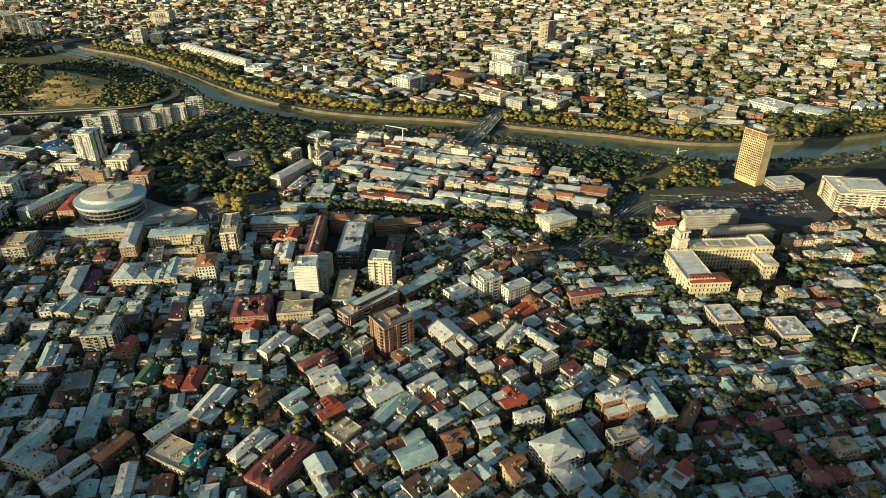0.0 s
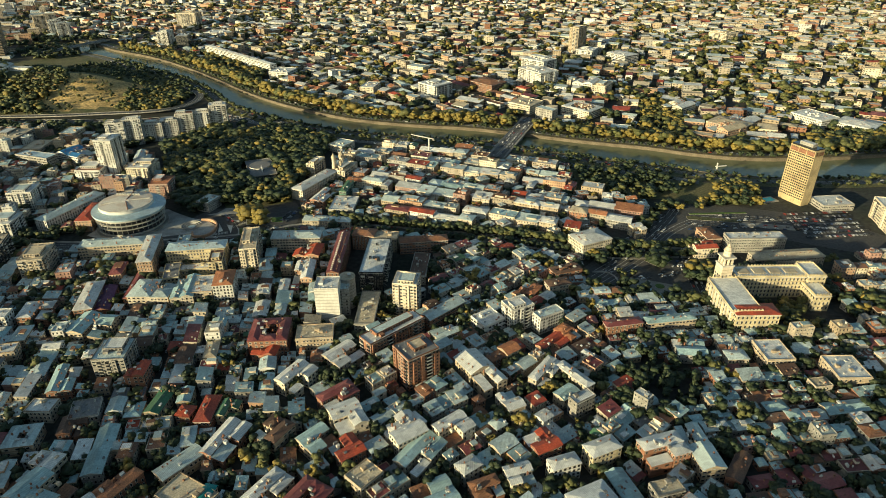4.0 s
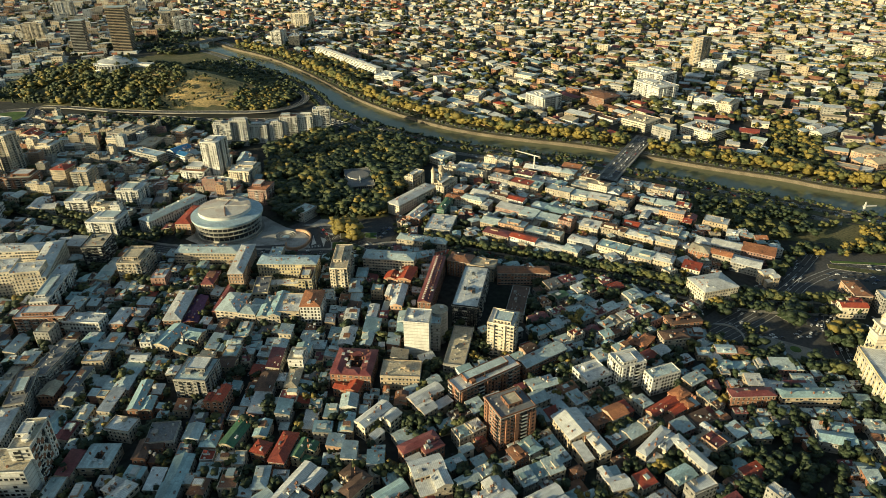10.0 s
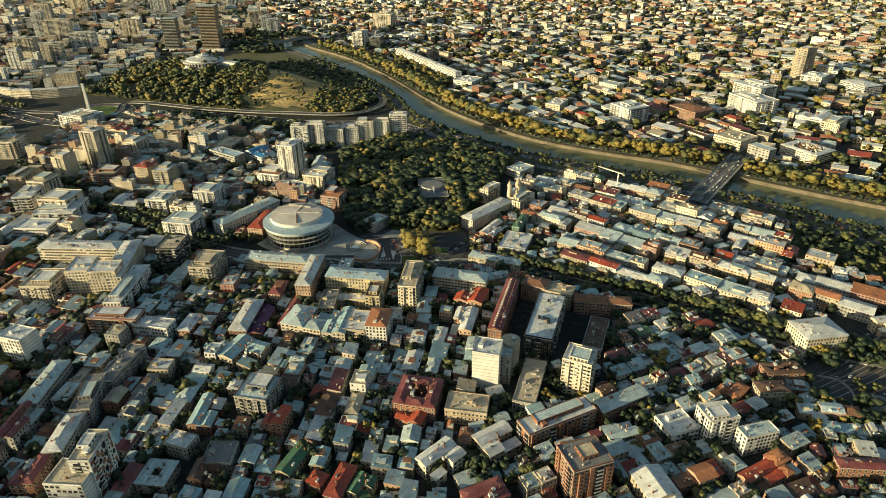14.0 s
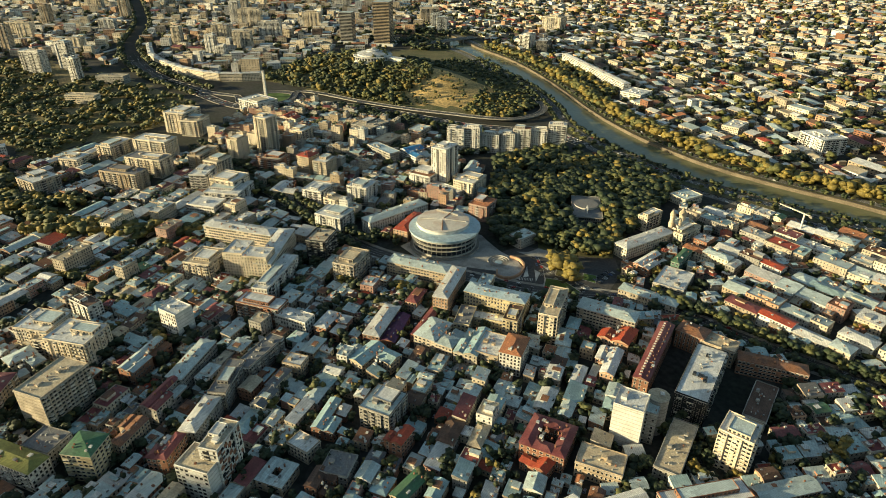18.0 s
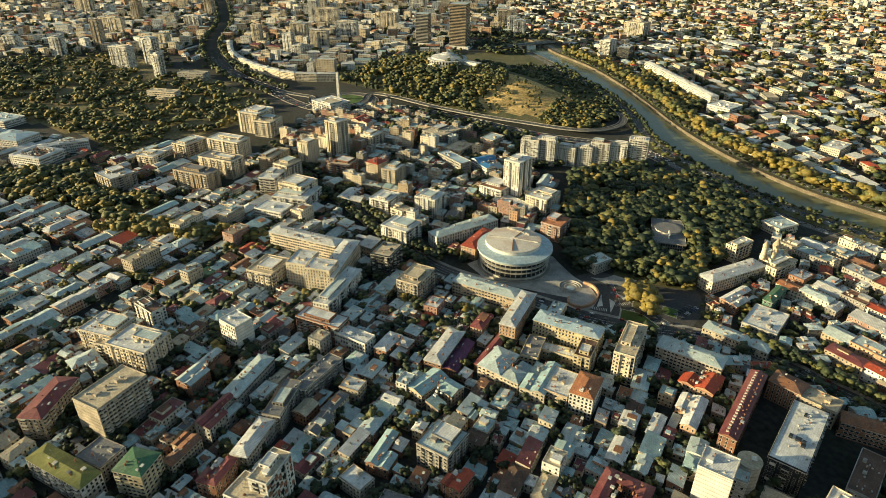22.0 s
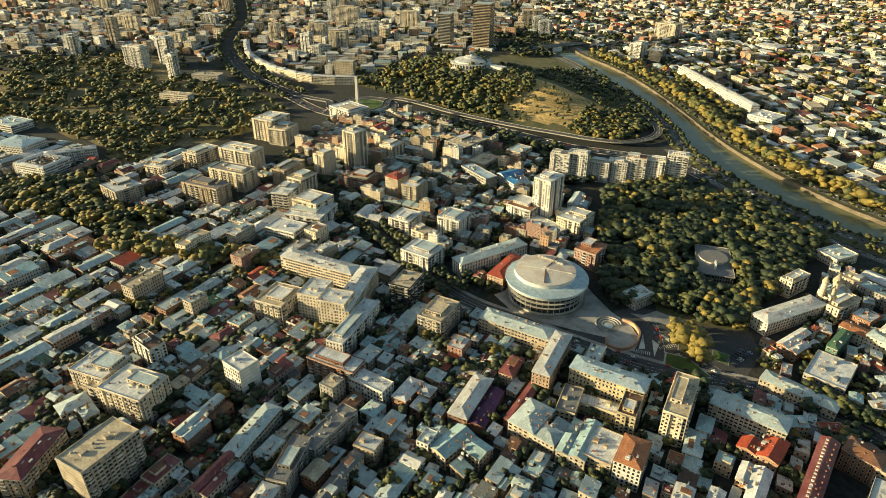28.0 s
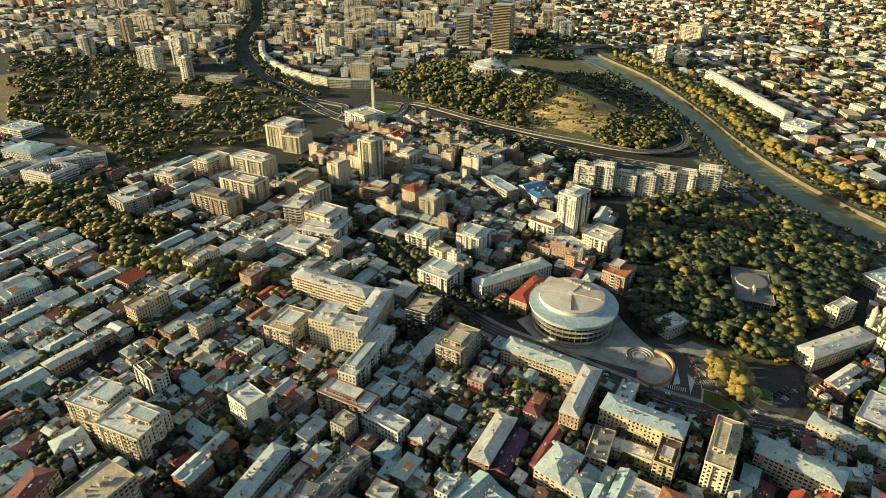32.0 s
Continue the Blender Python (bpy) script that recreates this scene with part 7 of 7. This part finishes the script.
infill([(-1200, 1150), (-1100, 1500), (-1400, 2200), (-3000, 2300), (-3500, 1200), (-2200, 700), (-1950, 730)], 6000, (7, 14), ["dark", "olive", "olive"], 67)
infill([(-1400, 2200), (-1180, 1830), (-1020, 1850), (-900, 1745), (-900, 2300), (-1300, 3200), (-1700, 2700)], 2500, (8, 15), ["dark", "olive"], 69)
scatter([(-1300, 1620), (-1240, 1800), (-1080, 1900), (-1000, 1830), (-1120, 1760), (-1060, 1690), (-960, 1620), (-1010, 1560)], 420, (8, 14), ["dark", "dark", "olive"], 76)
scatter([(-860, 1180), (-820, 1290), (-700, 1260), (-640, 1170), (-740, 1130)], 220, (3, 7), ["dark", "olive", "olive"], 77, True)
row(AVENUE[:12], 10, 6, (9, 13), ["dark", "dark", "olive"], 85, 1)
row(AVENUE[:12], -10, 6, (9, 13), ["dark", "dark", "olive"], 86, 1)
infill([(-1000, 960), (-560, 900), (-450, 1040), (-620, 1085), (-900, 1060)], 1800, (7, 13), ["dark", "dark", "olive"], 88)
for x, y, h, kind in ((193, 615, 17, "dark"), (190, 611, 15, "dark"), (197, 611, 15, "dark"), (225, 603, 14, "gold"), (232, 600, 13, "olive"), (239, 601, 14, "gold"), (246, 606, 12, "olive"), (118, 639, 12, "dark"), (126, 642, 12, "dark"), (135, 616, 11, "dark"), (141, 622, 12, "dark"), (150, 644, 12, "dark"), (158, 640, 11, "dark")):
    GROVES.append((x, y, h, kind))
scatter([(262, 505), (262, 545), (308, 550), (310, 510)], 46, (6, 11), ["dark", "olive", "gold", "cypress"], 104)
scatter([(145, 552), (160, 540), (205, 545), (213, 560), (190, 556), (160, 562)], 40, (6, 10), ["dark", "dark", "olive"], 89)
scatter([(154, 590), (175, 600), (170, 606), (148, 600)], 10, (5, 8), ["dark", "olive"], 90)
scatter([(-345, 742), (-318, 748), (-256, 760), (-228, 772), (-240, 790), (-330, 780)], 60, (8, 13), ["dark", "olive"], 71)
scatter([(205, 745), (250, 772), (330, 778), (350, 768), (300, 760), (240, 745)], 50, (6, 11), ["dark", "olive", "gold"], 72)
scatter([(120, 560), (160, 570), (220, 545), (215, 520), (140, 540)], 40, (7, 12), ["dark", "olive"], 73)
scatter([(-278, 724), (-262, 735), (-228, 752), (-224, 742), (-258, 722)], 5, (5, 8), ["dark", "olive"], 74)
infill([(130, 180), (560, 180), (640, 560), (220, 540), (100, 480)], 1900, (8, 14), ["dark"] * 8 + ["cypress", "cypress"], 75, -0.05)
infill([(220, 540), (640, 560), (900, 800), (480, 700)], 300, (6, 12), ["olive", "dark", "gold"], 68)


def plant():
    """Every tree of the list, joined by kind; the nearest are the most detailed."""
    rng = random.Random(77)
    crowns = {k: [[(np.array(shp.v), np.array(shp.f)) for shp in level] for level in levels] for k, levels in CROWNS.items()}
    band_of = lambda tree: (lambda away: 0 if away < 480 else 1 if away < 950 else 2)(math.hypot(tree[0] + 80, tree[1] - 150))
    bulk, stems = {}, []
    clear = lambda tree: line_distance([(30, 905), (110, 1134)], np.array([tree[0]]), np.array([tree[1]]))[0] > 21
    for level, most in enumerate((3000, 3000, 14000)):
        loose = [tree for tree in TREES if band_of(tree) == level]
        band = [tree for tree in GROVES if band_of(tree) == level] + (rng.sample(loose, most) if len(loose) > most else loose)
        for x, y, h, kind in filter(clear, band):
            v, f = rng.choice(crowns[kind][level])
            a, wide = rng.uniform(0, 6.28), h * rng.uniform(0.9, 1.2) * (1.15, 1.42, 1.5)[level]
            c, s_ = math.cos(a) * wide, math.sin(a) * wide
            z = float(ground_height(x, y))
            bulk.setdefault(kind, []).append((np.stack([x + v[:, 0] * c - v[:, 1] * s_, y + v[:, 0] * s_ + v[:, 1] * c, z + v[:, 2] * h], 1), f))
            if level == 0:
                stems.append((x, y, z, h))
    words = {"dark": "dark green leafy trees of courts and park", "olive": "olive green leafy street trees", "gold": "yellowing autumn street trees", "cypress": "slim dark cypress trees"}
    for kind, parts in bulk.items():
        shift = np.cumsum([0] + [len(v) for v, _ in parts[:-1]])
        verts, faces = np.concatenate([v for v, _ in parts]), np.concatenate([f + k for (_, f), k in zip(parts, shift)])
        me = bpy.data.meshes.new("trees")
        me.vertices.add(len(verts))
        me.vertices.foreach_set("co", verts.ravel())
        me.loops.add(len(faces) * 4)
        me.loops.foreach_set("vertex_index", faces.ravel().astype(np.int32))
        me.polygons.add(len(faces))
        me.polygons.foreach_set("loop_start", np.arange(len(faces), dtype=np.int32) * 4)
        me.polygons.foreach_set("use_smooth", np.ones(len(faces), dtype=bool))
        me.update(calc_edges=True)
        me.materials.append(LEAVES.get(kind, LEAVES["dark"]))
        tagged(new("trees", me), words[kind], "trees", kind="stuff")
    tv, tf = np.array(TRUNK.v), TRUNK.f
    verts, faces = [], []
    for x, y, z, h in stems:
        base = len(verts)
        verts.extend((tv * h + (x, y, z)).tolist())
        faces.extend([tuple(k + base for k in f) for f in tf])
    me = bpy.data.meshes.new("tree_trunks")
    me.from_pydata(verts, [], faces)
    me.materials.append(BARK)
    tagged(new("tree_trunks", me), "brown tree trunks with forked limbs", "trees", kind="stuff")


plant()


# ---- cars ----
def car_shapes(paint):
    """Bonnet, boot and cabin of a small car, and its glazing."""
    body, glass = Shape(), Shape()
    side = [(-2.15, 0.35), (2.15, 0.35), (2.2, 0.75), (1.25, 0.9), (0.6, 1.4), (-1.1, 1.42), (-1.75, 0.95), (-2.2, 0.9)]
    n = len(side)
    v = [(x, -0.88, z) for x, z in side] + [(x, 0.88, z) for x, z in side]
    body.add(v, [(i, (i + 1) % n, n + (i + 1) % n, n + i)[::-1] for i in range(n)] + [tuple(range(n)), tuple(range(2 * n - 1, n - 1, -1))], paint)
    for e in (-1, 1):
        for x in (-1.35, 1.35):
            body.box(x, e * 0.8, 0, 0.62, 0.2, 0.02, 0.62, WALLS["dark"])
        glass.add([(1.05, e * 0.89, 0.92), (0.55, e * 0.89, 1.32), (-1.05, e * 0.89, 1.34), (-1.6, e * 0.89, 0.96)], [(0, 1, 2, 3)[::e]], GLASS)
    glass.add([(1.22, -0.8, 0.93), (1.22, 0.8, 0.93), (0.63, 0.74, 1.39), (0.63, -0.74, 1.39)], [(0, 1, 2, 3)], GLASS)
    glass.add([(-1.74, -0.8, 0.97), (-1.74, 0.8, 0.97), (-1.13, 0.74, 1.41), (-1.13, -0.74, 1.41)], [(3, 2, 1, 0)], GLASS)
    return body, glass


CAR_SPOTS = []


def park(line, offs, step, seed, chance=0.7, z=0.1, turn=0):
    rng = random.Random(seed)
    for (ax, ay), (bx, by) in zip([p[:2] for p in line], [p[:2] for p in line[1:]]):
        length = math.hypot(bx - ax, by - ay)
        if length < 1:
            continue
        tx, ty, ang = (bx - ax) / length, (by - ay) / length, math.degrees(math.atan2(by - ay, bx - ax))
        for off in offs:
            k = rng.uniform(0, step)
            while k < length:
                if rng.random() < chance:
                    CAR_SPOTS.append((ax + tx * k - ty * off, ay + ty * k + tx * off, z, ang + turn + rng.uniform(-3, 3) + (180 if rng.random() < .5 else 0), rng.choice((0, 0, 1, 1, 2, 2, 2, 3, 3, 3, 2, 0, 1, 4, 5))))
                k += step * rng.uniform(0.8, 1.6)


park(AVENUE[20:], (-6.5, -2.5, 2.5, 6.5), 12, 1, 0.7)
park([(-259, 650), (-244, 580), (-236, 520)], (-4, 0, 4), 7, 2, 0.9, 0.05)
park([(-222, 706), (-216, 735)], (-3, 3), 3.2, 3, 0.95, 0.1, 90)
for k in range(7):
    park([(378, 744 - 10 * k), (458, 754 - 10 * k)], (0,), 3.0, 10 + k, 0.92, 0.15, 90)
park([(140, 600), (170, 640), (215, 700), (250, 760)], (-8, -3, 3, 8), 11, 20, 0.75, 0.15)
park([(225, 560), (222, 610), (235, 650)], (-5, 0, 5), 8, 21, 0.75, 0.15)
park([(250, 700), (330, 715), (420, 700)], (-6, 0, 6, 12), 9, 22, 0.7, 0.15)
park([(150, 648), (200, 690), (232, 740)], (-4, 0, 4), 8, 29, 0.8, 0.15)
park([(160, 590), (205, 600), (232, 640)], (-4, 0, 4), 8, 31, 0.7, 0.15)
park([(300, 735), (420, 728)], (-3, 3), 8, 32, 0.8, 0.15)
park([(-300, 726), (-268, 690), (-215, 694)], (-4, 0), 11, 33, 0.7, 0.15)
park([(38, 926), (106, 1122)], (-8, -4, 4, 8), 9, 23, 0.85, 2.66)
park(NEAR_BANK[26:], (-11.6, -14.9, -18.1, -21.4), 12, 24, 0.75, 0.2)
park(NEAR_BANK[38:74], (-37.5, -40.8, -44.1, -47.4), 12, 34, 0.75, 0.22)
park(FAR_BANK[28:], (12, 16, 20), 16, 25, 0.6, 0.2)
park(WESTWAY, (-12, -8, -4, 4, 8, 12), 14, 26, 0.6, 0.55)
park(LOWER, (-6, -2, 3, 7), 14, 27, 0.7, 0.55)
park([(210, 545), (196, 500), (185, 470)], (-4, 0, 4), 7, 28, 0.9, 0.08)
# kerbside cars in the lanes between the houses
lane_rng = random.Random(5)
for _ in range(5200):
    x, y = lane_rng.uniform(-620, 520), lane_rng.uniform(230, 640)
    rot = 101 if x < -120 else (130 if x < 120 else 100)
    if is_free(x, y, rot, 9, 5):
        CAR_SPOTS.append((x, y, float(ground_height(x, y)) + 0.02, rot + lane_rng.uniform(-4, 4), lane_rng.choice((0, 0, 1, 1, 2, 2, 2, 3, 3, 3, 4, 5))))
        claim_rect(x, y, rot, 5, 2.2, 1.0)


def place_cars():
    shapes = [car_shapes(paint) for paint in CARS]
    words = ("white", "silver", "black", "grey", "red", "blue")
    first = {}
    spots = sorted(CAR_SPOTS, key=lambda c: math.hypot(c[0] + 60, c[1] - 150))
    rest = Shape()
    for n, (x, y, z, rot, k) in enumerate(spots):
        if n < 290:
            if k not in first:
                ob = shapes[k][0].make("car", at=pose(x, y, z, 0, 0, rot))
                shapes[k][1].make("glazing", ob)
                tagged(ob, f"{words[k]} small car standing on the asphalt", "car", "parked cars", "thing")
                first[k] = ob
            else:
                copy_thing(first[k], pose(x, y, z, 0, 0, rot))
        else:
            c, s_ = math.cos(radians(rot)), math.sin(radians(rot))
            for part in shapes[k]:
                base = len(rest.v)
                rest.v.extend([(x + c * a - s_ * b, y + s_ * a + c * b, z + h) for a, b, h in part.v])
                for f, m in zip(part.f, part.k):
                    rest.f.append(tuple(i + base for i in f))
                    rest.k.append(rest.slot(part.mats[m]))
    tagged(rest.make("cars"), "distant cars on the wide roads and squares", "cars", kind="stuff")


place_cars()
